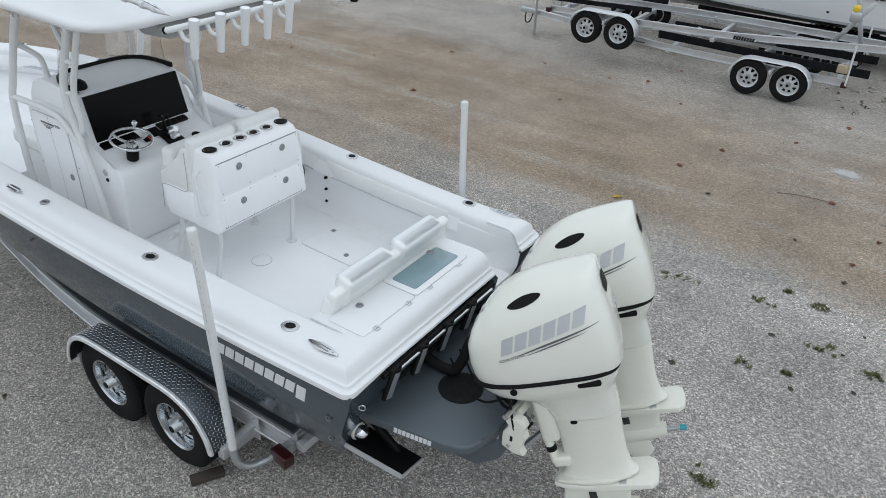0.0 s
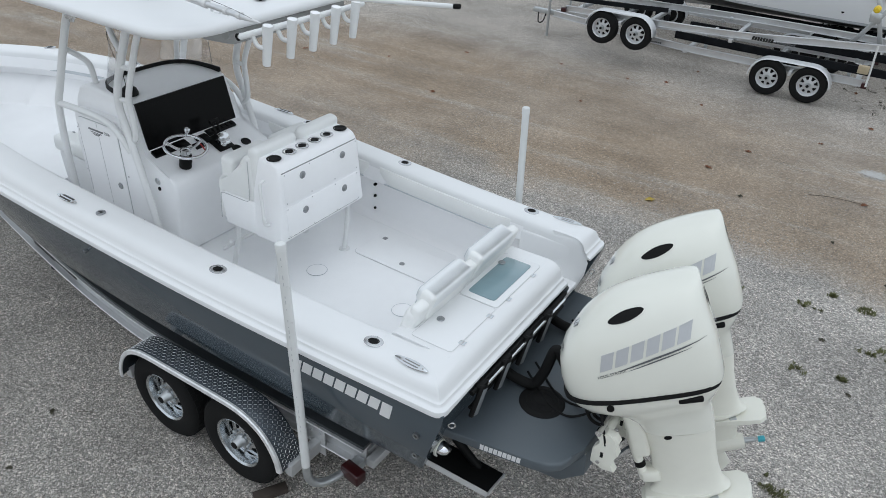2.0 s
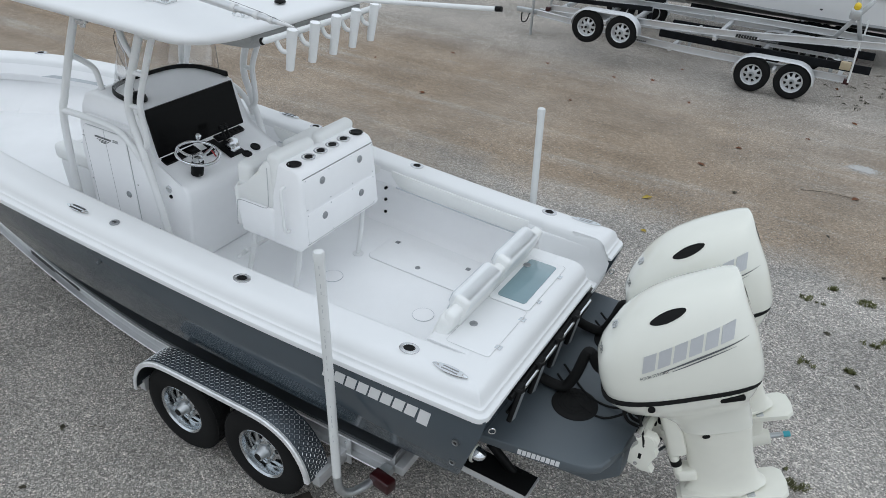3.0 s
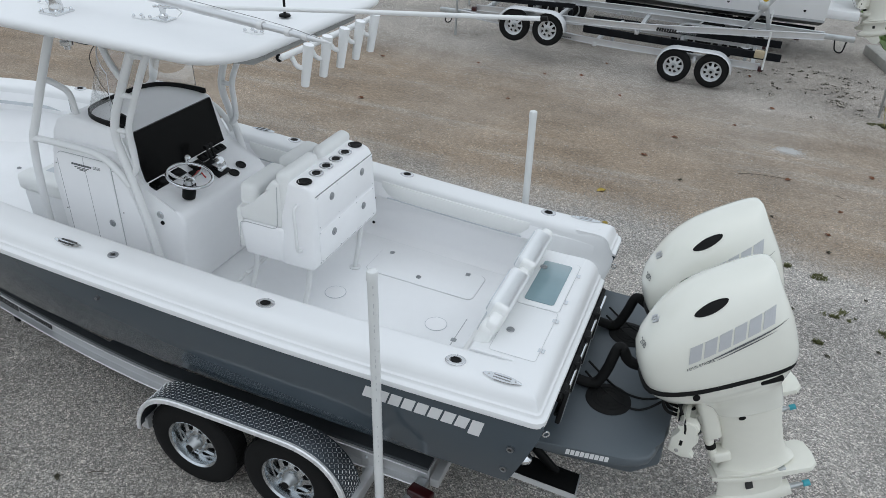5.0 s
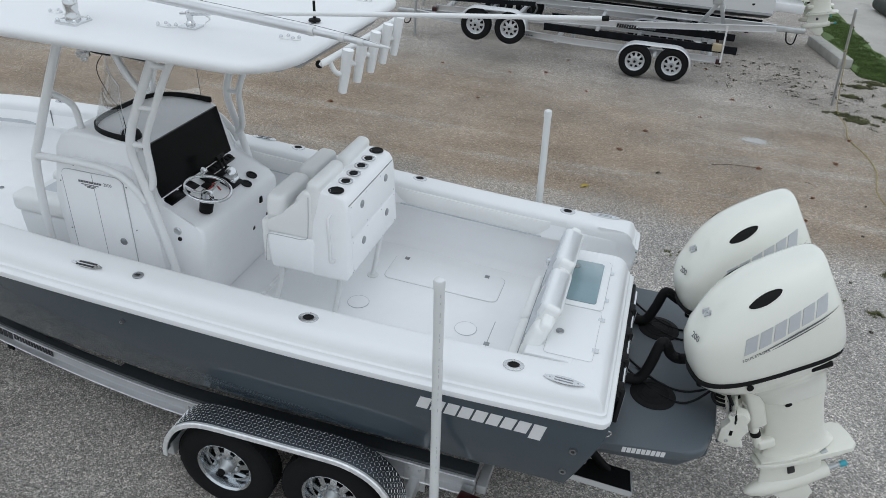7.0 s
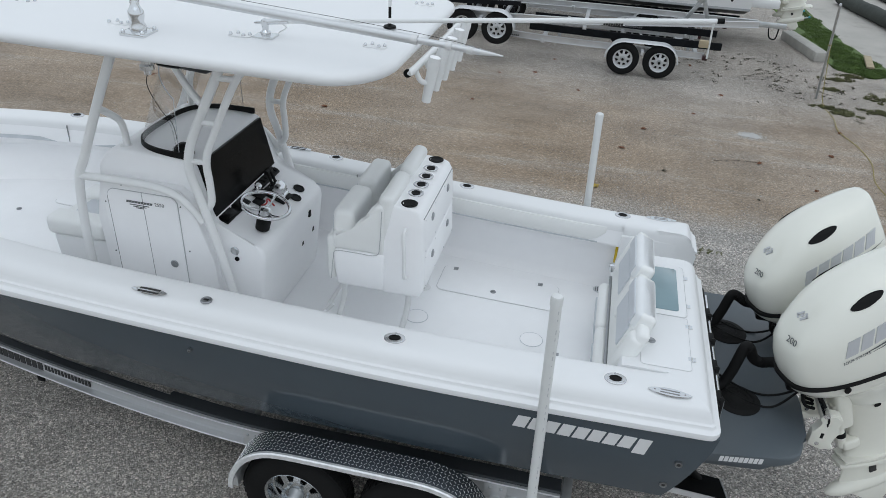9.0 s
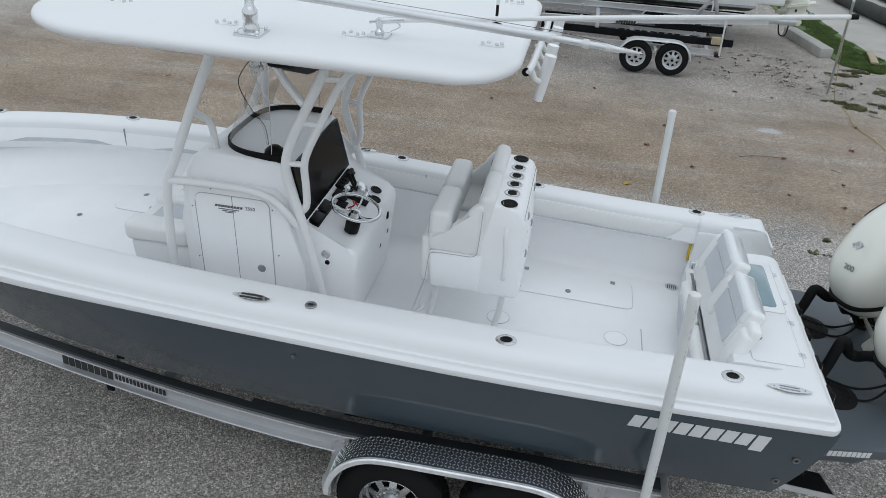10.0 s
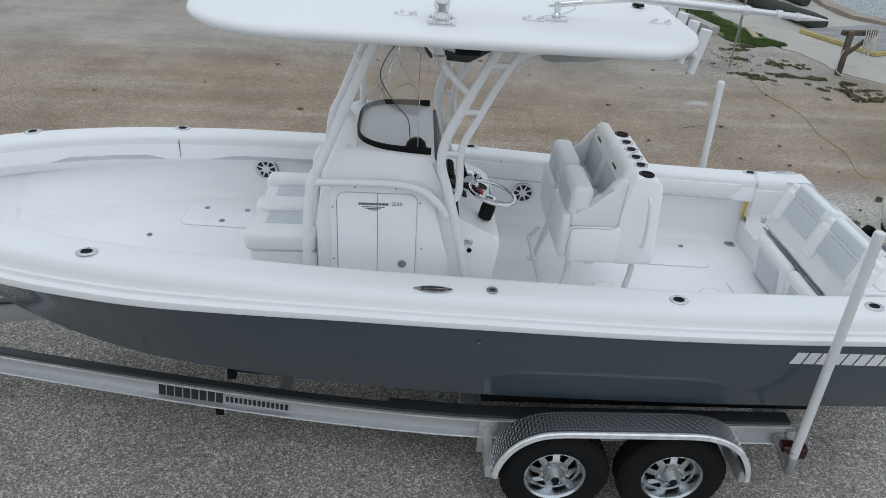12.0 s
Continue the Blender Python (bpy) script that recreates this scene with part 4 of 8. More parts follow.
# ---- console ----
def center_console():
    c = thing("center_console", (-3.7, 0.0, sole(-3.7)), "white moulded helm console with black dash panel", "console")
    f = sole(-3.7) - 0.02
    # lower body: side profile, x aft
    prof = [(-4.32, f), (-4.32, 1.95), (-4.27, 2.33), (-4.20, 2.44), (-4.08, 2.475), (-3.60, 2.455), (-3.53, 2.43), (-3.44, 2.06), (-3.40, 2.015), (-3.12, 1.905), (-3.06, 1.87), (-3.05, 1.80), (-3.13, f)]
    bm = prism(prof, -0.545, 0.545)
    # tumblehome of the upper part
    for v in bm.verts:
        if v.co.z > 2.2:
            v.co.y *= 0.93
    bmesh.ops.bevel(bm, geom=bm.edges[:], offset=0.035, segments=3, profile=0.5, affect="EDGES", clamp_overlap=True)
    # the brightened white makes up for the shade under the top
    part("console_body", bm, LINER_LIT, c, "white gelcoat console body")
    # side bulge with the door
    prof = [(-4.22, f), (-4.22, 2.20), (-4.18, 2.28), (-3.62, 2.28), (-3.54, 2.22), (-3.42, 1.75), (-3.36, f)]
    part("side_moulding", prism(prof, -0.592, -0.50, 0.02, seg=2), LINER_LIT, c)
    part("side_moulding", prism(prof, 0.50, 0.592, 0.02, seg=2), LINER_LIT, c)
    # door in two leaves
    def rounded(x0, x1, z0, z1, rl, rr):
        """An outline whose upper corners are rounded by rl and rr."""
        out = [(x0, z0), (x1, z0)]
        for cx, a0, r in ((x1 - rr, 0, rr), (x0 + rl, 90, rl)):
            out += [(cx + r * math.cos(radians(a0 + 15 * k)), z1 - r + r * math.sin(radians(a0 + 15 * k))) for k in range(7)] if r else [(x1 if a0 == 0 else x0, z1)]
        return out

    part("door_seal", prism(rounded(-4.173, -3.637, 1.30, 2.2165, 0.06, 0.06), -0.5965, -0.585), SEAML, c)
    for x, top in ((-4.1705, 2.155), (-3.901, 2.212)):
        part("door_gap", box(x - 0.003, x + 0.003, -0.6005, -0.59, 1.31, top), SEAM, c, "dark gap beside the door leaf", 0)
    for x0, x1, rl, rr in ((-4.168, -3.9035, 0.055, 0), (-3.8985, -3.642, 0, 0.055)):
        part("console_door", prism(rounded(x0, x1, 1.31, 2.212, rl, rr), -0.6015, -0.588), LINER_LIT, c, "white console door leaf", 30)
    m = Matrix.Translation((-3.73, -0.6015, 1.68)) @ pose(0, 0, 0, 90, 0, 0)
    turn_latch(0, 0, 0, c, 0.03, m)
    # screws round the door
    for x, z in ((-4.2, 2.1), (-4.2, 1.7), (-4.05, 2.25), (-3.78, 2.25), (-3.62, 2.15), (-3.60, 1.8)):
        part("screw", lathe([(0.006, 0), (0.005, -0.003), (0.001, -0.003)], (x, -0.5925, z), "y", 8), DECALG, c)
    # model badge: plain bars for the name, then the number
    mk = lambda x, z: Matrix.Translation((x, -0.603, z)) @ pose(0, 0, 0, 90, 0, 0)

    def on_door(u, v, w):
        return Vector((-4.03 + u, -0.602 - w, 2.128 + v))
    marks("badge_block", blocks(9, 0.20, 0.017, 0.003, 0.006, on_door, thick=0.001), DECALG, c, "small grey block of the door badge")
    part("badge_number", words("2550", 0.036, mk(-3.775, 2.140)), DECALG, c)
    bm = bmesh.new()
    for dz, l in ((0.0, 0.15), (-0.012, 0.10), (-0.022, 0.06)):
        box(-3.93 - l / 2, -3.93 + l / 2, -0.6035, -0.601, 2.112 + dz, 2.118 + dz, bm=bm)
    part("badge_flash", bm, DECALG, c, smooth=0)
    # dash panel, a sloped sheet of black glass
    lo, hi = Vector((-3.437, 0, 2.045)), Vector((-3.523, 0, 2.425))
    n = Vector((0.976, 0, 0.219)) * 0.012
    bm = bmesh.new()
    vs = [bm.verts.new(p) for p in (Vector((lo.x, -0.475, lo.z)) + n, Vector((lo.x, 0.475, lo.z)) + n, Vector((hi.x, 0.465, hi.z)) + n, Vector((hi.x, -0.465, hi.z)) + n)]
    fc = bm.faces.new(vs)
    got = bmesh.ops.extrude_face_region(bm, geom=[fc])
    bmesh.ops.translate(bm, verts=[g for g in got["geom"] if isinstance(g, bmesh.types.BMVert)], vec=-2 * n)
    part("dash_panel", bm, GLOSSB, c, "black glass dash panel", 20)
    # helm shelf: slopes aft
    slope = math.degrees(math.atan2(2.015 - 1.905, 0.28))

    def shelf(x, y, up=0.0):
        return pose(x, y, 2.018 - (x + 3.40) * 0.393 + up, 0, slope, 0)

    def plate(name, x, y, lx, ly, h, mat_, label, r=0.012):
        bm = box(-lx / 2, lx / 2, -ly / 2, ly / 2, 0, h, r if r < h else h * 0.45)
        bmesh.ops.transform(bm, verts=bm.verts, matrix=shelf(x, y))
        return part(name, bm, mat_, c, label)

    bay = plate("switch_panel", -3.40, -0.295, 0.115, 0.36, 0.008, BLACK, "long black panel with two bays")
    for y in (-0.385, -0.205):
        bm = box(-0.045, 0.045, -0.08, 0.08, 0.0085, 0.012, 0.0015)
        bmesh.ops.transform(bm, verts=bm.verts, matrix=shelf(-3.40, y))
        part("bay_screen", bm, GLOSSB, bay, "small glossy screen")
    plate("key_panel", -3.31, -0.07, 0.075, 0.09, 0.010, BLACK, "black key switch panel")
    sw = plate("switch_bank", -3.392, 0.255, 0.075, 0.32, 0.022, BLACK, "row of black rocker switches")
    for k in range(6):
        bm = box(-0.02, 0.02, -0.019, 0.019, 0.018, 0.032, 0.004)
        bmesh.ops.transform(bm, verts=bm.verts, matrix=shelf(-3.39, 0.125 + 0.052 * k))
        part("rocker", bm, MATTE, sw)
    for x, y in ((-3.165, 0.335), (-3.135, 0.20)):
        bm = lathe([(0.045, 0), (0.045, 0.006), (0.034, 0.008), (0.030, 0.002), (0.001, 0.002)], (0, 0, 0), sides=20)
        bmesh.ops.transform(bm, verts=bm.verts, matrix=shelf(x, y, 0.001))
        part("cup_holder", bm, BLACK, c, "black drink holder")
    # gauge and lock on the port side, catches on the after face
    for x, z, r, mt in ((-3.275, 1.84, 0.032, STEEL), (-3.265, 1.775, 0.017, BLACK)):
        bm = lathe([(r, 0), (r, -0.006), (r * 0.8, -0.010), (r * 0.5, -0.006), (0.001, -0.006)], (x, -0.546, z), "y", 20)
        part("side_fitting", bm, mt, c)
    for y, z in ((0.26, 1.76), (0.38, 1.56), (0.17, 1.54)):
        x = -3.05 - 0.08 * (1.80 - z) / 0.46
        part("catch", box(x - 0.01, x + 0.014, y - 0.02, y + 0.02, z - 0.028, z + 0.028, 0.008), BLACK, c, "black push catch")
    plate("throttle_plate", -3.255, 0.12, 0.20, 0.17, 0.016, BLACK, "black throttle mounting plate")
    plate("display_pod", -3.35, 0.02, 0.11, 0.13, 0.02, BLACK, "small black engine display")
    # throttle
    bm = box(-0.06, 0.06, -0.05, 0.05, 0, 0.055, 0.02, 3)
    bmesh.ops.transform(bm, verts=bm.verts, matrix=shelf(-3.24, 0.13))
    th = part("throttle", bm, STEEL, c, "chrome twin throttle control")
    bm = lathe([(0.052, -0.05), (0.062, -0.03), (0.064, 0.03), (0.052, 0.05)], (-3.245, 0.13, 2.005), "y", 22)
    part("throttle_barrel", bm, STEEL, th)
    for y in (0.105, 0.155):
        part("throttle_arm", tube([(-3.25, y, 2.0), (-3.285, y, 2.08), (-3.31, y, 2.15)], 0.011, 10, 4), BLACK, th)
        part("throttle_grip", tube([(-3.31, y - 0.022, 2.15), (-3.31, y + 0.022, 2.15)], 0.017, 12, 1), BLACK, th)
    # steering wheel on a tilt base
    wc = Vector((-3.115, -0.345, 2.125))
    m = Matrix.Translation(wc) @ pose(0, 0, 0, 0, 14, 0)
    wheel = part("steering_wheel", ring_of(0.168, 0.0125, m, 44, 12), STEEL, c, "polished stainless steering wheel")
    bm = bmesh.new()
    for k in range(3):
        a = radians(90 + 120 * k)
        p1, p2 = m @ Vector((0.03 * math.cos(a), 0.03 * math.sin(a), -0.045)), m @ Vector((0.168 * math.cos(a), 0.168 * math.sin(a), 0))
        tube([p1, p1.lerp(p2, 0.5) + m.to_3x3() @ Vector((0, 0, -0.012)), p2], 0.013, 8, 5, bm=bm, flat=0.5)
    part("spokes", bm, STEEL, wheel)
    bm = lathe([(0.042, -0.07), (0.042, -0.03), (0.03, -0.022), (0.001, -0.02)], (0, 0, 0), sides=18)
    bmesh.ops.transform(bm, verts=bm.verts, matrix=m)
    part("hub", bm, STEEL, wheel)
    bm = lathe([(0.012, 0.0), (0.012, 0.03), (0.024, 0.04), (0.026, 0.06), (0.016, 0.07), (0.001, 0.07)], (0, 0, 0), sides=14)
    bmesh.ops.transform(bm, verts=bm.verts, matrix=m @ pose(-0.12, 0.115, 0.0))
    part("knob", bm, STEEL, wheel)
    bm = lathe([(0.05, 0), (0.052, 0.07), (0.047, 0.12), (0.001, 0.125)], (0, 0, 0), sides=20)
    bmesh.ops.transform(bm, verts=bm.verts, matrix=Matrix.Translation(wc - Vector((0.04, 0, 0.19))) @ pose(0, 0, 0, 0, 14, 0))
    part("wheel_base", bm, BLACK, c, "black tilt helm base")
    part("lanyard", tube([(-3.22, -0.20, 2.03), (-3.17, -0.22, 2.07), (-3.20, -0.14, 2.06), (-3.16, -0.12, 2.0)], 0.006, 8, 5), KEYRED, c, "red kill-switch cord")
    # compass
    bm = lathe([(0.068, 0), (0.07, 0.02), (0.06, 0.05), (0.03, 0.075), (0.001, 0.078)], (-3.66, -0.395, 2.455), sides=22)
    part("compass", bm, BLACK, c, "black dome compass")
    # windshield: black rubber base and a curved clear sheet
    def ws(t, lean, z):
        a = math.pi * t
        e = 0.62
        cx, sx = math.cos(a), math.sin(a)
        ox = abs(sx) ** e
        oy = abs(cx) ** 0.55 * (1 if cx > 0 else -1)
        return Vector((-3.56 - (0.50 - lean) * ox + lean * (0.75 * ox - 0.30), 0.47 * oy * (1 - lean * 0.25), z))
    n = 40
    base = [ws(k / n, 0.0, 2.452 + 0.010 * math.sin(math.pi * k / n)) for k in range(n + 1)]
    rings = []
    for k, p in enumerate(base):
        d = (base[min(k + 1, n)] - base[max(k - 1, 0)]).normalized()
        w = Vector((d.y, -d.x, 0)) * 0.013
        rings.append([p - w, p + w, p + w * 0.8 + Vector((0, 0, 0.042)), p - w * 0.2 + Vector((0, 0, 0.045))])
    part("windshield_base", loft(rings), BLACK, c, "black windshield base moulding")
    rings = []
    for k in range(n + 1):
        t = 0.02 + 0.96 * k / n
        col = []
        for j in range(9):
            f2 = j / 8
            # the sheet is tallest at its centre and stands upright at its after ends
            hgt = 0.33 + 0.24 * math.sin(math.pi * t) ** 0.75
            p = ws(t, 0.17 * f2, 2.50 + hgt * f2)
            col.append(p)
        rings.append(col)
    bm = loft(rings, closed=False)
    sheet = part("windshield_sheet", bm, ACRYLIC, c, "clear acrylic windshield", 60)
    sheet.visible_shadow = False
    part("sheet_edge", tube([r[-1] for r in rings], 0.004, 6, 1), EDGE_SHADE, sheet, "polished edge of the sheet")
    for r, mt in ((rings[0], DECALG), (rings[-1], EDGE_SHADE)):
        part("sheet_end", tube(r, 0.0022, 6, 1), mt, sheet)
    # antenna lead on the windscreen
    part("cable", tube([(-3.80, -0.18, 3.10), (-3.88, -0.28, 3.0), (-3.90, -0.34, 2.90), (-3.80, -0.38, 2.75), (-3.72, -0.39, 2.66), (-3.70, -0.39, 2.52)], 0.003, 6, 6), BLACK, c, "thin black cable")
    return c


center_console()


VINYLP = surface("vinyl_pale_grey", (0.77, 0.785, 0.79), 0.5, vary=0.04, grain=240, broad=2, bump=0.15)


def pad(x0, x1, y0, y1, z0, z1, r=0.05, m=None):
    """An upholstered pad with soft, slightly crowned faces."""
    bm = box(x0, x1, y0, y1, z0, z1, min(r, 0.48 * min(x1 - x0, y1 - y0, z1 - z0)), 4)
    if m is not None:
        bmesh.ops.transform(bm, verts=bm.verts, matrix=m)
    return bm


def console_seat():
    s = thing("forward_console_seat", (-4.6, 0.0, sole(-4.6)), "white upholstered bench seat before the console", "seat")
    f = sole(-4.6) - 0.005
    prof = [(-4.76, f), (-4.80, 1.69), (-4.325, 1.69), (-4.325, f)]
    part("seat_base", prism(prof, -0.50, 0.50, 0.03, seg=3), GEL, s)
    for y0, y1 in ((-0.52, -0.34), (-0.09, 0.09), (0.34, 0.52)):
        part("bolster", pad(-4.83, -4.33, y0, y1, 1.685, 1.84, 0.045), VINYL, s)
    for y0, y1 in ((-0.35, -0.08), (0.08, 0.35)):
        part("seat_cushion", pad(-4.82, -4.33, y0, y1, 1.68, 1.79, 0.04), VINYL, s)
        part("seat_insert", pad(-4.72, -4.36, y0 + 0.025, y1 - 0.025, 1.775, 1.80, 0.01), VINYLG, s, "grey vinyl insert")
        part("back_cushion", pad(-4.42, -4.325, y0, y1, 1.79, 2.16, 0.05), VINYL, s)


console_seat()


# ---- leaning post ----
def leaning_post():
    s = thing("leaning_post", (-2.3, 0.0, sole(-2.3)), "white helm leaning post with tackle drawers, cup holders and seats", "helm seat")
    # after cabinet
    prof = [(-2.22, 1.665), (-1.965, 1.665), (-1.935, 1.70), (-1.95, 2.24), (-1.98, 2.30), (-2.04, 2.322), (-2.16, 2.332), (-2.235, 2.30), (-2.24, 1.8)]
    bm = prism(prof, -0.495, 0.485)
    for v in bm.verts:
        if v.co.z > 2.2:
            v.co.y *= 0.90
    bmesh.ops.bevel(bm, geom=bm.edges[:], offset=0.03, segments=3, profile=0.5, affect="EDGES", clamp_overlap=True)
    # cabinet, drawers and seat box also take the brightened white against shade
    part("tackle_cabinet", bm, LINER_LIT, s, "white tackle cabinet")
    tilt = math.degrees(math.atan2(0.02, 0.57))
    for z0, z1 in ((1.715, 1.965), (1.99, 2.245)):
        def face(y0, y1, a, b, off, th):
            bm = box(0, th, y0, y1, a, b, 0.004)
            for v in bm.verts:
                v.co.x += -1.9375 - (v.co.z - 1.70) * 0.035 + off
            return bm
        part("drawer_seal", face(-0.428, 0.418, z0 - 0.008, z1 + 0.008, -0.004, 0.006), SEAM, s)
        dr = part("drawer_front", face(-0.42, 0.41, z0, z1, 0.0, 0.008), LINER_LIT, s, "white drawer front with round latches")
        zc = (z0 + z1) / 2 + (0.04 if z0 < 1.9 else 0.055)
        for y in (-0.22, 0.24):
            m = Matrix.Translation((-1.9375 - (zc - 1.70) * 0.035 + 0.008, y, zc)) @ pose(0, 0, 0, 0, 90, 0)
            turn_latch(0, 0, 0, dr, 0.030, m)
        for y, zz in [(-0.405 + 0.135 * k, e) for k in (0, 2, 4, 6) for e in (z0 + 0.012, z1 - 0.012)]:
            part("screw", lathe([(0.0045, 0), (0.004, 0.002), (0.001, 0.002)], (-1.9375 - (zz - 1.70) * 0.035 + 0.0078, y, zz), "x", 8), LATCH, dr)
    # cup holders: two large black, four steel rimmed
    for k, y in enumerate((-0.375, -0.215, -0.075, 0.065, 0.205, 0.365)):
        big = k in (0, 5)
        r = 0.056 if big else 0.055
        z = 2.3245
        bm = lathe([(r, 0), (r, 0.004), (r * 0.92, 0.007), (r * 0.78, 0.006), (r * 0.74, 0.001), (0.002, 0.001)], (-2.07, y, z), sides=26)
        cu = part("cup_holder", bm, BLACK if big else PLATE, s, "black drink holder" if big else "stainless rimmed rod holder")
        k2 = 0.70 if big else 0.56
        bm = lathe([(r * k2, 0.001), (r * k2, 0.0072), (r * k2 * 0.86, 0.006), (0.002, 0.004)], (-2.07, y, z), sides=22)
        part("cup_well", bm, MATTE, cu)
    # seat base box with a stepped top
    prof = [(-2.55, 1.67), (-2.20, 1.67), (-2.20, 1.96), (-2.54, 1.96), (-2.58, 1.92)]
    part("seat_box", prism(prof, -0.495, 0.485, 0.035, seg=3), LINER_LIT, s)
    for sgn in (-1, 1):
        y0, y1 = (-0.49, -0.005) if sgn < 0 else (0.005, 0.48)
        # side wings and the seat itself
        prof = [(-2.57, 1.955), (-2.215, 1.955), (-2.215, 2.325), (-2.27, 2.335), (-2.325, 2.27), (-2.365, 2.165), (-2.42, 2.105), (-2.575, 2.085)]
        part("seat_wing", prism(prof, y0 if sgn < 0 else y1 - 0.075, y0 + 0.075 if sgn < 0 else y1, 0.03, seg=3), VINYL, s, "white vinyl seat side")
        part("seat_cushion", pad(-2.57, -2.26, y0 + 0.03, y1 - 0.03, 1.94, 2.06, 0.04), VINYL, s)
        m = Matrix.Translation((-2.25, 0, 2.0)) @ pose(0, 0, 0, 0, 8, 0)
        part("seat_back", pad(-0.06, 0.05, y0 + 0.02, y1 - 0.02, 0.0, 0.40, 0.045, m), VINYL, s, "white vinyl seat back")
        part("back_insert", pad(-0.072, -0.05, y0 + 0.07, y1 - 0.07, 0.03, 0.27, 0.012, m), VINYLG, s, "grey vinyl insert")
        part("back_tag", box(-0.0655, -0.06, (y0 + y1) / 2 - 0.05, (y0 + y1) / 2 + 0.05, 0.312, 0.328, 0.001, m=m), DECALB, s)
        # flip-up bolster, raised
        m = Matrix.Translation((-2.50, 0, 2.005)) @ pose(0, 0, 0, 0, 2, 0)
        part("flip_bolster", pad(-0.085, 0.065, y0 + 0.025, y1 - 0.03, 0.0, 0.24, 0.045, m), VINYL, s, "white raised flip-up bolster")
        part("bolster_insert", pad(-0.098, -0.075, y0 + 0.08, y1 - 0.08, -0.10, 0.17, 0.012, m), VINYLG, s, "grey vinyl insert")
        # front pad
        part("front_pad", pad(-2.625, -2.555, y0 + 0.02, y1 - 0.02, 1.69, 2.04, 0.03), VINYL, s)
    for y in (-0.498, 0.488):
        part("piping", tube([(-2.222, y, 2.30), (-2.235, y, 2.05), (-2.26, y, 1.962), (-2.40, y, 1.955), (-2.54, y, 1.95), (-2.565, y, 1.90), (-2.585, y, 1.72)], 0.003, 6, 4), SEAML, s, "grey seam round the upholstery")
    # grab handles at the sides
    for y in (-0.50, 0.49):
        d = -1 if y < 0 else 1
        part("grab_handle", tube([(-2.06, y, 2.20), (-2.06, y + d * 0.045, 2.17), (-2.05, y + d * 0.05, 2.0), (-2.05, y + d * 0.045, 1.86), (-2.05, y, 1.83)], 0.0135, 10, 6), POWDER, s, "white grab handle")
    # legs and footrest
    for x, xb in ((-2.05, -2.13), (-2.52, -2.62)):
        for y in (-0.40, 0.40):
            part("leg", tube([(x, y, 1.68), (x - 0.01, y * 1.02, 1.5), (xb, y * 1.08, sole(xb) + 0.005)], 0.022, 12, 5), POWDER, s, "white powder-coated leg")
            part("foot", lathe([(0.05, 0), (0.05, 0.006), (0.026, 0.012), (0.001, 0.012)], (xb, y * 1.08, sole(xb)), sides=18), POWDER, s)
    part("footrest", tube([(-2.60, -0.43, 1.45), (-2.66, -0.42, 1.38), (-2.68, -0.38, 1.36), (-2.68, 0.38, 1.36), (-2.66, 0.42, 1.38), (-2.60, 0.43, 1.45)], 0.016, 10, 5), POWDER, s, "white footrest bar")


leaning_post()


# ---- stern seat ----
def stern_seat():
    s = thing("folding_bench", (-0.64, -0.1, sole(-0.65)), "white folding stern bench seat with grey inserts", "seat")
    m = Matrix.Translation((-0.60, 0, 1.57)) @ pose(0, 0, 0, 0, 19, 0)
    part("back_board", box(-0.035, 0.045, -0.81, 0.50, -0.07, 0.365, 0.025, 3, m=m), VINYL, s, "white moulded back board")
    for y0, y1 in ((-0.70, -0.22), (-0.12, 0.36)):
        part("backrest", pad(-0.06, 0.06, y0, y1, 0.10, 0.42, 0.03, m), VINYL, s, "white vinyl backrest")
        part("back_insert", pad(-0.072, -0.05, y0 + 0.03, y1 - 0.03, 0.12, 0.285, 0.010, m), VINYLG, s, "grey vinyl insert")
        part("head_roll", pad(-0.078, 0.062, y0 + 0.004, y1 - 0.004, 0.295, 0.42, 0.032, m), VINYLP, s, "pale grey head roll")
        part("head_insert", pad(-0.086, -0.06, y0 + 0.03, y1 - 0.03, 0.31, 0.395, 0.010, m), VINYLG, s, "grey vinyl insert")
        part("seat_cushion", pad(-0.745, -0.65, y0 - 0.05, y1 + 0.05, sole(-0.65) + 0.02, 1.50, 0.045, Matrix.Translation((-0.62, 0, 1.5)) @ pose(0, 0, 0, 0, -8, 0) @ Matrix.Translation((0.62, 0, -1.5))), VINYL, s, "white vinyl seat cushion folded down")
        part("seat_insert", pad(-0.762, -0.73, y0 + 0.05, y1 - 0.05, sole(-0.65) + 0.06, 1.42, 0.014, Matrix.Translation((-0.62, 0, 1.5)) @ pose(0, 0, 0, 0, -8, 0) @ Matrix.Translation((0.62, 0, -1.5))), VINYLG, s, "grey vinyl insert")
        yc = (y0 + y1) / 2 + 0.06
        part("strut", tube([(-0.512, yc, 1.805), (-0.50, yc, 1.785), (-0.48, yc - 0.02, 1.752)], 0.006, 8, 4), LATCH, s, "stainless support strut")
        part("strut_plate", box(-0.522, -0.498, yc - 0.016, yc + 0.016, 1.795, 1.825, 0.003), LATCH, s)
    for y0, y1 in ((-0.82, -0.69), (-0.25, -0.09), (0.35, 0.50)):
        part("side_pad", pad(-0.06, 0.035, y0, y1, 0.02, 0.32, 0.04, m), VINYL, s, "white rounded side pad")
    part("hinge_strip", box(-0.668, -0.645, -0.80, 0.48, 1.494, 1.500, 0.002), LATCH, s, "long stainless hinge")
    part("catch", box(-0.68, -0.64, 0.50, 0.54, 1.52, 1.58, 0.008), STEEL, s)


stern_seat()


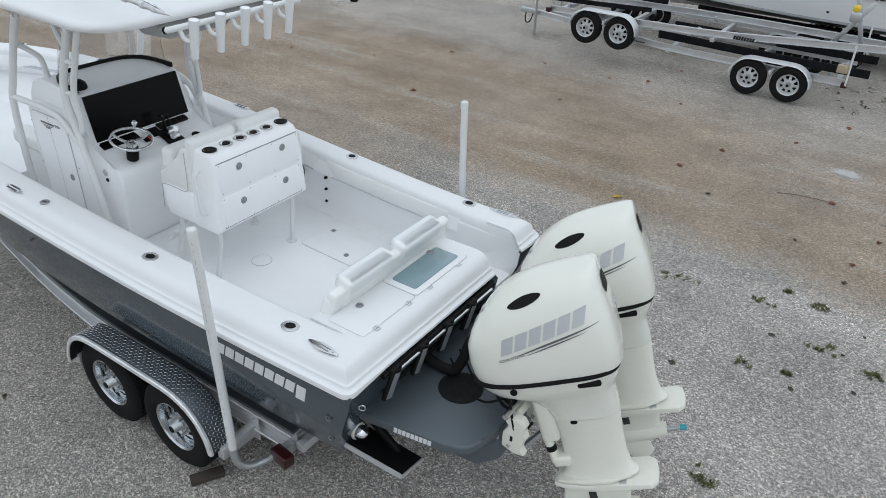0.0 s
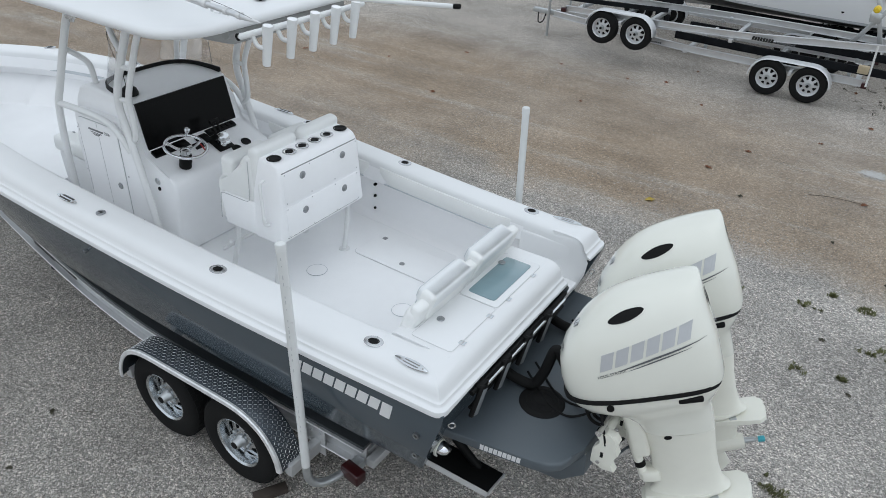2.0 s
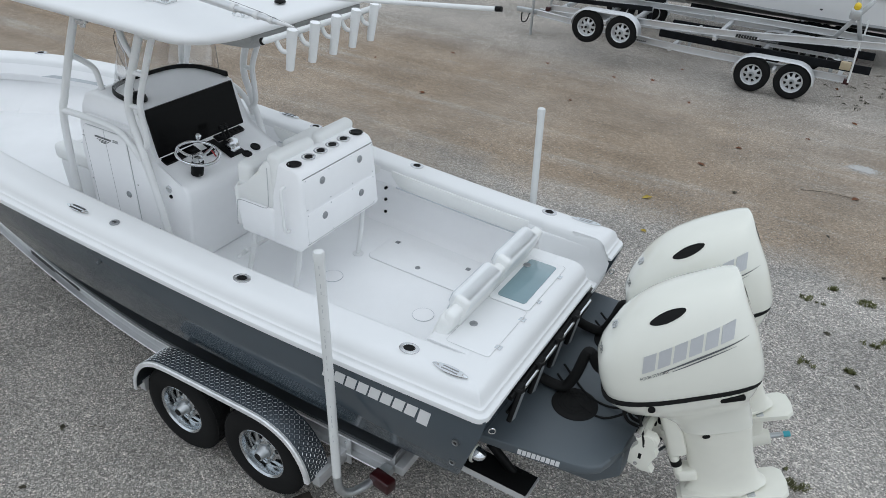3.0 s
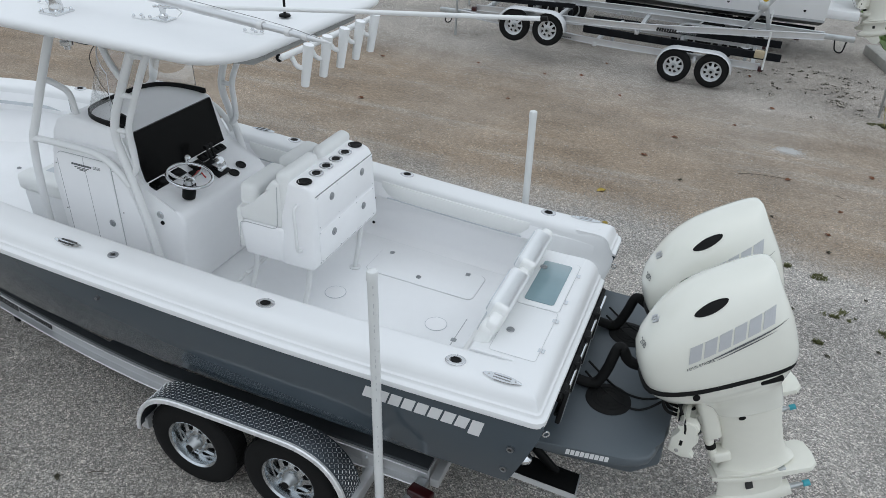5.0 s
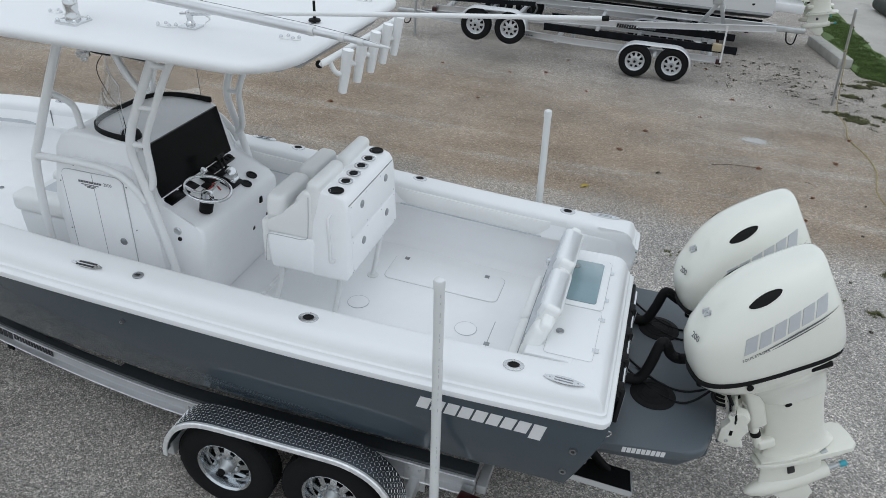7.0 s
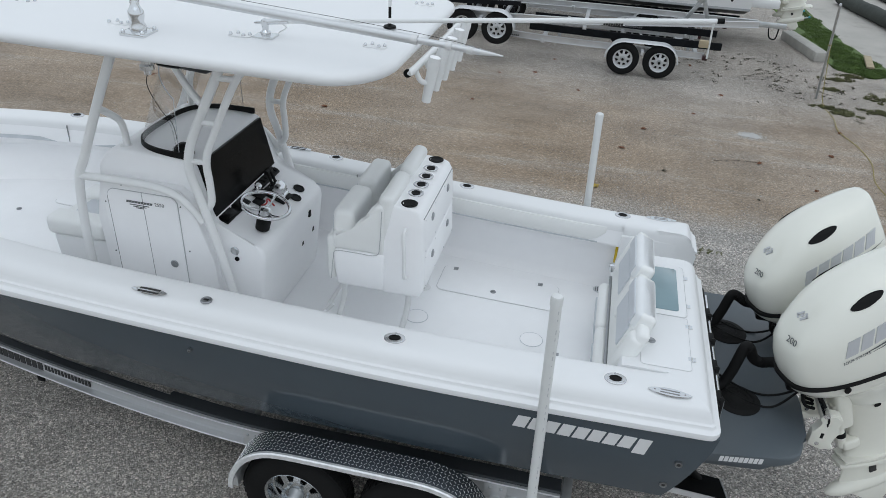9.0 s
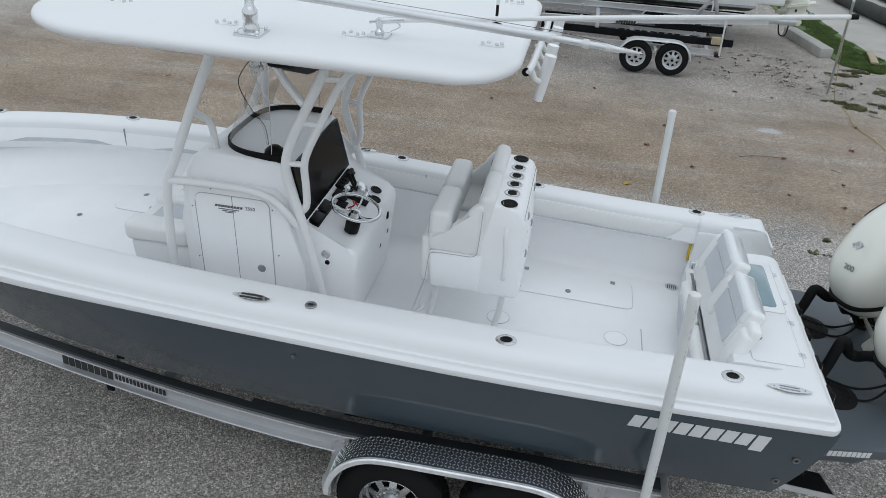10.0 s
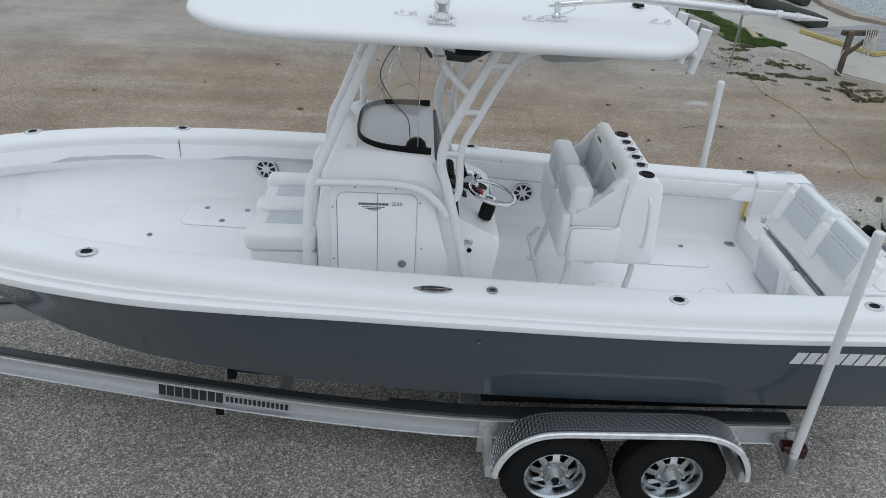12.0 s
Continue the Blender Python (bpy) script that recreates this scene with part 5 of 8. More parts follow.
# ---- hard top ----
def hard_top():
    t = thing("hard_top", (-3.5, 0.0, sole(-3.5)), "white fibreglass hard top on white powder-coated tube legs", "boat top")
    # the shell: plan with big rounded corners, cambered, with a rolled edge
    ol = []
    for cx, cy, a0, rx, ry in ((-2.42, 0.66, 0, 0.36, 0.40), (-4.40, 0.62, 90, 0.58, 0.44), (-4.40, -0.62, 180, 0.58, 0.44), (-2.42, -0.66, 270, 0.36, 0.40)):
        for k in range(11):
            a = radians(a0 + 9 * k)
            ol.append((cx + rx * math.cos(a), cy + ry * math.sin(a)))
    cx0 = -3.5

    def ringz(scale, dz):
        return [(cx0 + (x - cx0) * (1 - (1 - scale) * 0.8) if scale < 1 else x, y * scale, 3.355 + dz + 0.012 * (x + 3.5) * -1 + 0.035 * (1 - (y * scale / 1.06) ** 2)) for x, y in ol]
    rings = [ringz(0.30, -0.052), ringz(0.88, -0.060), ringz(0.95, -0.060), ringz(0.985, -0.053), ringz(0.998, -0.035), ringz(1.0, -0.015), ringz(0.992, 0.004), ringz(0.975, 0.014), ringz(0.94, 0.019), ringz(0.80, 0.021), ringz(0.5, 0.021), ringz(0.15, 0.021)]
    part("shell", loft(rings), GEL, t, "white gelcoat top shell", 50)

    def top_z(x, y):
        return 3.376 - 0.012 * (x + 3.5) + 0.035 * (1 - (y / 1.06) ** 2)
    # under frame bars
    for y in (-0.55, 0.55):
        part("roof_rail", tube([(-4.6, y, 3.285), (-2.35, y, 3.262)], 0.024, 12, 1), POWDER, t)
    prof = [(-3.72, 3.30), (-3.60, 3.09), (-3.36, 3.072), (-3.20, 3.16), (-3.18, 3.30)]
    part("electronics_box", prism(prof, -0.51, 0.51, 0.02, seg=2), SMOKE, t, "dark grey overhead electronics box")
    part("canvas_roll", tube([(-2.20, -0.58, 3.252), (-2.20, 0.58, 3.252)], 0.036, 14, 1), CANVASL, t, "grey rolled enclosure")
    part("life_jacket_bag", prism([(-2.98, 3.30), (-2.88, 3.06), (-2.82, 3.03), (-2.50, 3.05), (-2.44, 3.10), (-2.40, 3.30)], -0.27, 0.30, 0.035, seg=3), CANVASL, t, "grey storage net under the top")
    for sgn in (-1, 1):
        s = sgn
        # front leg: from the deck up beside the console, then raked to the roof
        part("front_leg", tube([(-4.38, s * 0.64, sole(-4.38)), (-4.37, s * 0.645, 1.8), (-4.335, s * 0.64, 2.25), (-4.25, s * 0.635, 2.46), (-4.08, s * 0.61, 2.86), (-3.94, s * 0.585, 3.17), (-3.89, s * 0.575, 3.28)], 0.031, 14, 6), POWDER, t, "white front leg")
        part("front_brace", tube([(-4.13, s * 0.605, 2.80), (-4.09, s * 0.52, 2.73), (-4.07, s * 0.445, 2.64), (-4.07, s * 0.42, 2.47)], 0.024, 12, 6), POWDER, t)
        part("brace_foot", lathe([(0.05, 0), (0.05, 0.008), (0.03, 0.012), (0.001, 0.012)], (-4.07, s * 0.42, 2.462), sides=18), POWDER, t)
        # rear leg: crooked
        part("rear_leg", tube([(-3.23, s * 0.63, sole(-3.23)), (-3.27, s * 0.63, 1.50), (-3.36, s * 0.625, 1.95), (-3.44, s * 0.62, 2.25), (-3.495, s * 0.615, 2.45), (-3.47, s * 0.61, 2.62), (-3.36, s * 0.605, 2.86), (-3.22, s * 0.60, 3.14), (-3.16, s * 0.595, 3.28)], 0.031, 14, 6), POWDER, t, "white rear leg")
        part("rear_tube", tube([(-3.43, s * 0.60, 2.16), (-3.375, s * 0.60, 2.23), (-3.37, s * 0.60, 2.36), (-3.37, s * 0.60, 2.55), (-3.27, s * 0.60, 2.78), (-3.13, s * 0.60, 3.06), (-3.04, s * 0.60, 3.17), (-2.90, s * 0.60, 3.205), (-2.72, s * 0.60, 3.24)], 0.025, 12, 6), POWDER, t, "white second leg tube")
        for z, xa, xb in ((2.52, -3.48, -3.37), (2.80, -3.385, -3.255), (3.10, -3.23, -3.11)):
            part("leg_rung", tube([(xa, s * 0.608, z), (xb, s * 0.60, z)], 0.020, 10, 1), POWDER, t)
        # side rail
        part("side_rail", tube([(-4.33, s * 0.64, 2.30), (-4.15, s * 0.645, 2.31), (-3.80, s * 0.645, 2.31), (-3.62, s * 0.64, 2.27), (-3.51, s * 0.635, 2.18), (-3.44, s * 0.625, 2.08)], 0.027, 12, 6), POWDER, t, "white side grab rail")
        # forward roof brace
        part("roof_brace", tube([(-3.36, s * 0.60, 2.92), (-3.46, s * 0.58, 3.02), (-3.60, s * 0.52, 3.18), (-3.70, s * 0.48, 3.27)], 0.024, 12, 6), POWDER, t)
        for x in (-4.38, -3.23):
            part("leg_foot", lathe([(0.065, 0), (0.065, 0.008), (0.036, 0.014), (0.001, 0.014)], (x, s * (0.64 if x < -4 else 0.63), sole(x) - 0.001), sides=20), POWDER, t)
    # rod holders across the after edge
    part("rod_rail", tube([(-2.04, -0.60, 3.27), (-2.02, -0.50, 3.275), (-2.0, 0.5, 3.275), (-2.02, 0.60, 3.27)], 0.021, 12, 4), POWDER, t)
    part("rod_rail_end", lathe([(0.024, -0.01), (0.024, 0.002), (0.001, 0.003)], (-2.04, -0.605, 3.27), "y", 14), BLACK, t)
    for y in (-0.46, -0.235, -0.01, 0.21, 0.43):
        h = part("rocket_launcher", tube([(-1.965, y, 3.065), (-1.92, y, 3.335)], (0.027, 0.036), 16, 1, caps=False), POWDER, t, "white tube rod holder")
        part("launcher_liner", tube([(-1.964, y, 3.07), (-1.9205, y, 3.333)], (0.024, 0.033), 16, 1), LINER_LIT, h)
        part("launcher_bracket", tube([(-2.03, y - 0.05, 3.28), (-1.99, y - 0.04, 3.20), (-1.945, y, 3.18)], 0.016, 10, 5), POWDER, h)
    # through bolts
    for bx, by in ((-3.75, -0.72), (-3.02, -0.66), (-2.25, -0.56), (-4.5, -0.55), (-3.7, 0.6), (-3.0, 0.6), (-2.25, 0.56)):
        part("bolt_plate", slab(round_rect(bx - 0.07, bx + 0.07, by - 0.03, by + 0.03, 0.028), top_z(bx, by) - 0.004, top_z(bx, by) + 0.003), GEL, t)
        for dx, dy in ((-0.05, -0.015), (-0.02, 0.02), (0.03, -0.018), (0.055, 0.012)):
            part("cap_nut", lathe([(0.011, 0), (0.011, 0.008), (0.007, 0.016), (0.001, 0.018)], (bx + dx, by + dy, top_z(bx, by) + 0.002), sides=10), STEEL, t, "stainless cap nut")
    # stern light stub
    part("light_base", lathe([(0.04, 0), (0.036, 0.012), (0.012, 0.02), (0.001, 0.02)], (-2.28, -0.165, top_z(-2.28, -0.165)), sides=16), BLACK, t)
    part("light_mast", tube([(-2.28, -0.165, 3.38), (-2.28, -0.165, 3.52)], 0.009, 10, 1), BLACK, t)
    part("light_mast_top", tube([(-2.28, -0.165, 3.52), (-2.28, -0.165, 3.74)], 0.011, 10, 1), POWDER, t)
    # crank handle and horn under the top
    part("outrigger_gear", lathe([(0.05, 0), (0.05, -0.035), (0.03, -0.06), (0.030, -0.10), (0.042, -0.11), (0.042, -0.135), (0.022, -0.145), (0.020, -0.165), (0.001, -0.17)], (-3.55, -0.81, 3.31), sides=18), STEEL, t, "polished crank gear")
    part("outrigger_handle", tube([(-3.46, -0.825, 3.232), (-3.40, -0.838, 3.232), (-3.32, -0.85, 3.236)], 0.021, 12, 3), BLACK, t, "black crank grip")
    part("crank_arm", tube([(-3.55, -0.81, 3.215), (-3.52, -0.815, 3.245), (-3.46, -0.825, 3.232)], 0.010, 8, 4), STEEL, t)
    return top_z


top_z = hard_top()


def outrigger():
    o = thing("outrigger", (-3.55, -0.83, 3.38), "aluminium outrigger pole on a polished swivel base", "outrigger")
    zt = top_z(-3.55, -0.83)
    part("base_plate", slab(round_rect(-3.63, -3.47, -0.91, -0.75, 0.02), zt - 0.01, zt + 0.012, 0.004), STEEL, o)
    for dx in (-0.06, 0.06):
        for dy in (-0.06, 0.06):
            part("nut", lathe([(0.011, 0), (0.011, 0.01), (0.006, 0.018), (0.001, 0.02)], (-3.55 + dx, -0.83 + dy, zt + 0.011), sides=10), STEEL, o)
    part("swivel", lathe([(0.045, 0), (0.045, 0.03), (0.036, 0.05), (0.043, 0.08), (0.043, 0.11), (0.03, 0.13), (0.022, 0.15), (0.022, 0.21), (0.001, 0.22)], (-3.55, -0.83, zt + 0.01), sides=22), STEEL, o, "polished stainless swivel")
    part("elbow", tube([(-3.55, -0.83, zt + 0.16), (-3.555, -0.80, zt + 0.215), (-3.53, -0.765, zt + 0.235), (-3.42, -0.765, zt + 0.225)], 0.026, 14, 5), STEEL, o)
    a, b = Vector((-3.60, -0.725, 3.605)), Vector((-1.92, -0.932, 3.553))
    part("pole", tube([a, b], 0.024, 16, 1), ALUP, o, "satin aluminium pole")
    c = Vector((-1.465, -0.948, 3.524))
    part("pole_end", tube([b, b.lerp(c, 0.75)], 0.017, 14, 1), ALUP, o)
    part("pole_tip", tube([b.lerp(c, 0.75), c], (0.016, 0.003), 12, 1), DECALW, o, "white pole tip")
    for k in (0.0, 0.39, 0.63):
        p = b.lerp(c, k)
        d = (c - b).normalized()
        part("pole_collar", tube([p - d * 0.015, p + d * 0.015], 0.0255 - 0.006 * k, 14, 1), DECALW, o)
    part("line", tube([a + Vector((0.1, 0, 0.035)), b + Vector((0, 0, 0.035)), c], 0.0013, 5, 3), DECALB, o)


outrigger()


def whip_antenna():
    o = thing("antenna", (-2.88, -0.62, 3.39), "white whip antenna laid aft on a ratchet mount", "antenna")
    zt = top_z(-2.88, -0.62)
    part("mount_plate", box(-2.94, -2.82, -0.67, -0.57, zt - 0.006, zt + 0.008, 0.003), STEEL, o)
    part("mount", lathe([(0.028, 0), (0.028, 0.02), (0.017, 0.03), (0.022, 0.06), (0.022, 0.085), (0.001, 0.095)], (-2.88, -0.62, zt + 0.006), sides=16), STEEL, o)
    part("lever", tube([(-2.88, -0.62, zt + 0.07), (-2.905, -0.63, zt + 0.078), (-2.935, -0.638, zt + 0.074)], 0.010, 8, 3, flat=0.6), STEEL, o)
    part("ferrule", tube([(-2.88, -0.62, zt + 0.08), (-2.74, -0.615, zt + 0.097)], 0.017, 12, 1), STEEL, o)
    part("whip", tube([(-2.75, -0.615, zt + 0.095), (-1.6, -0.58, 3.60), (-0.46, -0.545, 3.705)], (0.0145, 0.0125), 12, 5), POWDER, o, "white fibreglass whip")
    part("whip_tip", tube([(-0.46, -0.545, 3.705), (-0.425, -0.544, 3.709)], 0.014, 12, 1), BLACK, o)
    part("lead", tube([(-2.80, -0.62, zt + 0.09), (-2.77, -0.58, zt + 0.05), (-2.84, -0.53, zt + 0.004)], 0.004, 6, 5), POWDER, o)


whip_antenna()


# ---- outboard motors ----
def outboard(yc, tilt=-21.5, steer=22.0):
    """A large four-stroke outboard, tilted part-way up; u aft, w up along the leg."""
    o = thing("outboard_motor", (0.72, yc, 1.05), "pearl white four-stroke outboard with black seam and silver decals", "outboard motor", "twin outboard motors")
    # tilted about the bracket's tube, then steered about the leg
    turn = pose(0, 0, 0, 0, tilt, 0) @ pose(0, 0, 0, 2.5 if steer else 0, 0, steer)
    m = Matrix.Translation(Vector((0.752, yc + 0.005, 1.616)) - turn @ Vector((0.33, 0, 0))) @ turn

    def ring(w0, k, uc, a, b, n=44, e=0.62):
        pts = []
        for i in range(n):
            t = 2 * math.pi * i / n
            c, s = math.cos(t), math.sin(t)
            # rounder ahead, fuller behind
            q = e * (1.2 if c < 0 else 0.8)
            u = uc + a * abs(c) ** q * (1 if c > 0 else -1)
            v = b * abs(s) ** q * (1 if s > 0 else -1) * (1.0 + 0.10 * c if c < 0 else 1.0)
            pts.append(m @ Vector((u, v, w0 + k * (u - 0.45))))
        return pts

    # sections of the cowl: height, slope, front, back, half-width, squareness
    SECTIONS = ((0.075, 0.02, 0.012, 0.924, 0.262, 0.55), (0.12, 0.02, 0.004, 0.932, 0.272, 0.53), (0.2, 0.01, 0.004, 0.932, 0.276, 0.52), (0.3, 0.0, 0.022, 0.93, 0.274, 0.52), (0.38, 0.0, 0.067, 0.925, 0.266, 0.53), (0.46, 0.02, 0.132, 0.912, 0.25, 0.56), (0.53, 0.03, 0.197, 0.9, 0.228, 0.58), (0.585, 0.05, 0.262, 0.894, 0.196, 0.6), (0.63, 0.06, 0.342, 0.892, 0.155, 0.62), (0.66, 0.06, 0.422, 0.888, 0.112, 0.65), (0.68, 0.05, 0.512, 0.878, 0.066, 0.72), (0.688, 0.05, 0.592, 0.84, 0.02, 0.9))
    RINGS = [(w0, k, (f + r) / 2, (r - f) / 2, b, e) for w0, k, f, r, b, e in SECTIONS]
    lift = 0.02
    part("cowl", loft([ring(w0, k, uc, a, b, 72, e) for w0, k, uc, a, b, e in RINGS]), COWL, o, "pearl white engine cowl", 60)
    part("seam", loft([ring(0.052, lift, 0.452, 0.460, 0.269, e=0.55), ring(0.079, lift, 0.452, 0.460, 0.269, e=0.55)]), MATTE, o, "black rubber cowl seam")
    part("lower_cowl", loft([ring(0.053, lift, 0.452, 0.450, 0.260, e=0.55), ring(0.0, lift, 0.455, 0.435, 0.250), ring(-0.05, 0.04, 0.47, 0.40, 0.228), ring(-0.10, 0.05, 0.51, 0.33, 0.195), ring(-0.16, 0.05, 0.56, 0.27, 0.160), ring(-0.24, 0.03, 0.60, 0.23, 0.135), ring(-0.32, 0.0, 0.615, 0.215, 0.122)]), COWL, o, "pearl white lower cowl", 60)
    part("leg", loft([ring(-0.325, 0, 0.615, 0.212, 0.119, e=0.8), ring(-0.50, 0, 0.61, 0.20, 0.098, e=0.85), ring(-0.66, 0, 0.605, 0.20, 0.088, e=0.9), ring(-0.77, 0, 0.605, 0.215, 0.086, e=0.9), ring(-0.815, 0, 0.605, 0.25, 0.098, e=0.9)]), LEG, o, "white engine leg", 60)

    def local(bm):
        bmesh.ops.transform(bm, verts=bm.verts, matrix=m)
        return bm

    # plates
    ol = []
    for u, v in ((0.30, 0.05), (0.40, 0.10), (0.56, 0.12), (0.74, 0.13), (0.92, 0.14), (0.965, 0.10), (0.975, 0.0)):
        ol.append((u, v))
    full = ol + [(u, -v) for u, v in reversed(ol[:-1])]
    part("anti_cavitation_plate", local(slab(full[::-1], -0.880, -0.842, 0.010)), LEG, o)
    spl = [(0.33, 0.07), (0.50, 0.115), (0.68, 0.115), (0.80, 0.07)]
    part("splash_plate", local(slab(([p for p in spl] + [(u, -v) for u, v in reversed(spl)])[::-1], -0.834, -0.812, 0.004)), LEG, o)
    part("anode", local(box(0.72, 0.77, -0.115, -0.075, -0.87, -0.836, 0.006)), GALV, o)
    # gear case and skeg
    gear = loft([[m @ Vector((u, r * 0.9 * math.cos(2 * math.pi * k / 20), -1.12 + r * math.sin(2 * math.pi * k / 20))) for k in range(20)] for u, r in ((0.20, 0.012), (0.24, 0.04), (0.32, 0.065), (0.46, 0.076), (0.62, 0.074), (0.74, 0.062), (0.80, 0.055))])
    part("gear_case", gear, LEG, o, smooth=60)
    part("gear_leg", loft([ring(-0.875, 0, 0.58, 0.22, 0.062, e=1.0), ring(-0.99, 0, 0.55, 0.22, 0.052, e=1.0), ring(-1.12, 0, 0.52, 0.23, 0.05, e=1.0)]), LEG, o, smooth=60)
    sk = [(0.34, -1.16), (0.64, -1.16), (0.68, -1.30), (0.62, -1.37), (0.52, -1.35)]
    bm = prism(sk, -0.011, 0.011, 0.004)
    part("skeg", local(bm), LEG, o)
    part("water_intake", local(box(0.505, 0.555, -0.060, 0.060, -1.005, -0.945, 0.004)), DECALB, o)
    pr = part("propeller_shaft", local(lathe([(0.02, 0.79), (0.02, 0.87), (0.013, 0.875), (0.013, 0.91), (0.001, 0.91)], (0, 0, -1.12), "x", 14)), GALV, o)
    part("shaft_cap", local(lathe([(0.02, 0.895), (0.022, 0.90), (0.022, 0.94), (0.001, 0.945)], (0, 0, -1.12), "x", 14)), TEAL, pr, "teal plastic shaft cap")

    # places on the cowl's skin, by the angle round it and the height between its sections
    def cowl_at(t, s):
        i = min(int(s), len(RINGS) - 2)
        f = s - i
        out = Vector((0, 0, 0))
        c, q = math.cos(t), math.sin(t)
        for (w0, k, uc, a, b, e), g in ((RINGS[i], 1 - f), (RINGS[i + 1], f)):
            p = e * (1.2 if c < 0 else 0.8)
            u = uc + a * abs(c) ** p * (1 if c > 0 else -1)
            v = b * abs(q) ** p * (1 if q > 0 else -1) * (1.0 + 0.10 * c if c < 0 else 1.0)
            out += g * Vector((u, v, w0 + k * (u - 0.45)))
        return out

    def outward(t, s):
        d1, d2 = cowl_at(t + 0.02, s) - cowl_at(t - 0.02, s), cowl_at(t, s + 0.05) - cowl_at(t, s - 0.05)
        return d1.cross(d2).normalized()

    def skin(u, w_hint, side):
        """The point of the skin at a length and a height on one side, and its outward normal."""
        t0, t1 = 0.05, math.pi - 0.05
        for _ in range(16):
            t = (t0 + t1) / 2
            s0, s1 = 0.0, len(RINGS) - 1.3
            for _ in range(16):
                s = (s0 + s1) / 2
                p = cowl_at(side * t, s)
                s0, s1 = (s, s1) if p.z < w_hint else (s0, s)
            t0, t1 = (t, t1) if p.x > u else (t0, t)
        return p, outward(side * t, s)

    def face_on(t, s, lift=0.0):
        """A frame lying on the skin, its x to the right for one who looks at it."""
        un = outward(t, s)
        uz = (cowl_at(t, s + 0.1) - cowl_at(t, s - 0.1)).normalized()
        ux = uz.cross(un)
        f = Matrix((ux, uz, un)).transposed().to_4x4()
        f.translation = cowl_at(t, s) + un * lift
        return m @ f

    for side in (-1, 1):
        def patch(u0, w0, du, dw, rise, n, power, hs):
            rings = []
            for sc, hh in hs:
                row = []
                for k in range(n):
                    t = 2 * math.pi * k / n
                    c, q = math.cos(t), math.sin(t)
                    u = u0 + du * sc * abs(c) ** power * (1 if c > 0 else -1)
                    w = w0 + dw * sc * abs(q) ** power * (1 if q > 0 else -1) + rise * (u - u0)
                    p, nr = skin(u, w, side)
                    row.append(m @ (p + nr * hh))
                rings.append(row)
            return loft(rings)

        part("air_intake", patch(0.462, 0.580, 0.103, 0.025, 0.26, 36, 1.12, ((1.0, -0.006), (1.0, 0.004), (0.94, 0.006), (0.86, 0.004), (0.72, 0.004), (0.58, 0.004), (0.44, 0.004), (0.3, 0.004), (0.15, 0.004), (0.04, 0.004))), BLACK, o, "black oval air intake", 60)
        # block mark and its sweep lines
        def on_cowl(u, v, w):
            uu = 0.262 + u
            ww = 0.285 + v + 0.265 * u
            p, nr = skin(uu, ww, side)
            return m @ (p + nr * (0.004 + w))
        marks("name_block", blocks(6, 0.53, 0.092, 0.016, 0.03, on_cowl, cols=4), SILVER, o, "plain silver block of the cowl mark")
        bm = bmesh.new()
        for du, l, dz, hh in ((0.10, 0.50, -0.030, 0.011), (0.16, 0.36, -0.048, 0.007)):
            prev = None
            for k in range(13):
                t = k / 12
                uu = du + l * t
                th = hh * math.sin(math.pi * min(1, 0.08 + t * 0.92)) + 0.001
                pair = [bm.verts.new(on_cowl(uu, dz - th / 2 + 0.06 * t * t * 0, 0.0)), bm.verts.new(on_cowl(uu, dz + th / 2, 0.0))]
                if prev:
                    bm.faces.new((prev[0], pair[0], pair[1], prev[1]))
                prev = pair
        part("sweep_stripe", bm, DECALG, o, "grey sweep stripe", 0)
        c0, cx, cy = on_cowl(0.065, -0.035, 0.0), on_cowl(0.115, -0.035 - 0.002, 0.0), on_cowl(0.065, -0.005, 0.0)
        ux = (cx - c0).normalized() * (1 if side < 0 else -1)
        uz = (cy - c0).normalized()
        un = ux.cross(uz).normalized()
        uz = un.cross(ux)
        mt = Matrix((ux, uz, un)).transposed().to_4x4()
        mt.translation = c0 + un * 0.001
        part("stroke_mark", words("FOUR STROKE", 0.026, mt), DECALG, o, "small dark lettering")
        # side slots, bolts and holes of the lower cowl
        part("exhaust_slot", local(box(0.65, 0.79, side * 0.240 - 0.016, side * 0.240 + 0.016, -0.002, 0.036, 0.013, 3)), BLACK, o, "black slot")
        bm = lathe([(0.022, 0.0), (0.022, 0.006), (0.012, 0.009), (0.001, 0.007)], (0, 0, 0), sides=16)
        bmesh.ops.transform(bm, verts=bm.verts, matrix=m @ Matrix.Translation((0.27, side * 0.247, 0.020)) @ pose(0, 0, 0, 90 if side < 0 else -90, 0, 0))
        part("cowl_latch", bm, BLACK, o)
        bm = lathe([(0.018, 0.0), (0.018, 0.004), (0.001, 0.002)], (0, 0, 0), sides=16)
        bmesh.ops.scale(bm, verts=bm.verts, vec=(1.3, 0.8, 1))
        bmesh.ops.transform(bm, verts=bm.verts, matrix=m @ Matrix.Translation((0.545, side * 0.113, -0.335)) @ pose(0, 0, 0, 90 if side < 0 else -90, 0, 0))
        part("leg_plug", bm, BLACK, o)
    # one recess at the back, under the peak
    rows = []
    for j in range(9):
        sv = 5.3 + 1.7 * j / 8
        wide = radians(2.0 + 3.2 * math.sin(math.pi * j / 8) ** 0.7)
        rows.append([m @ (cowl_at(wide * k / 4, sv) + outward(wide * k / 4, sv) * 0.004) for k in range(-4, 5)])
    part("rear_vent", loft(rows, closed=False), BLACK, o, "black rear vent", 60)
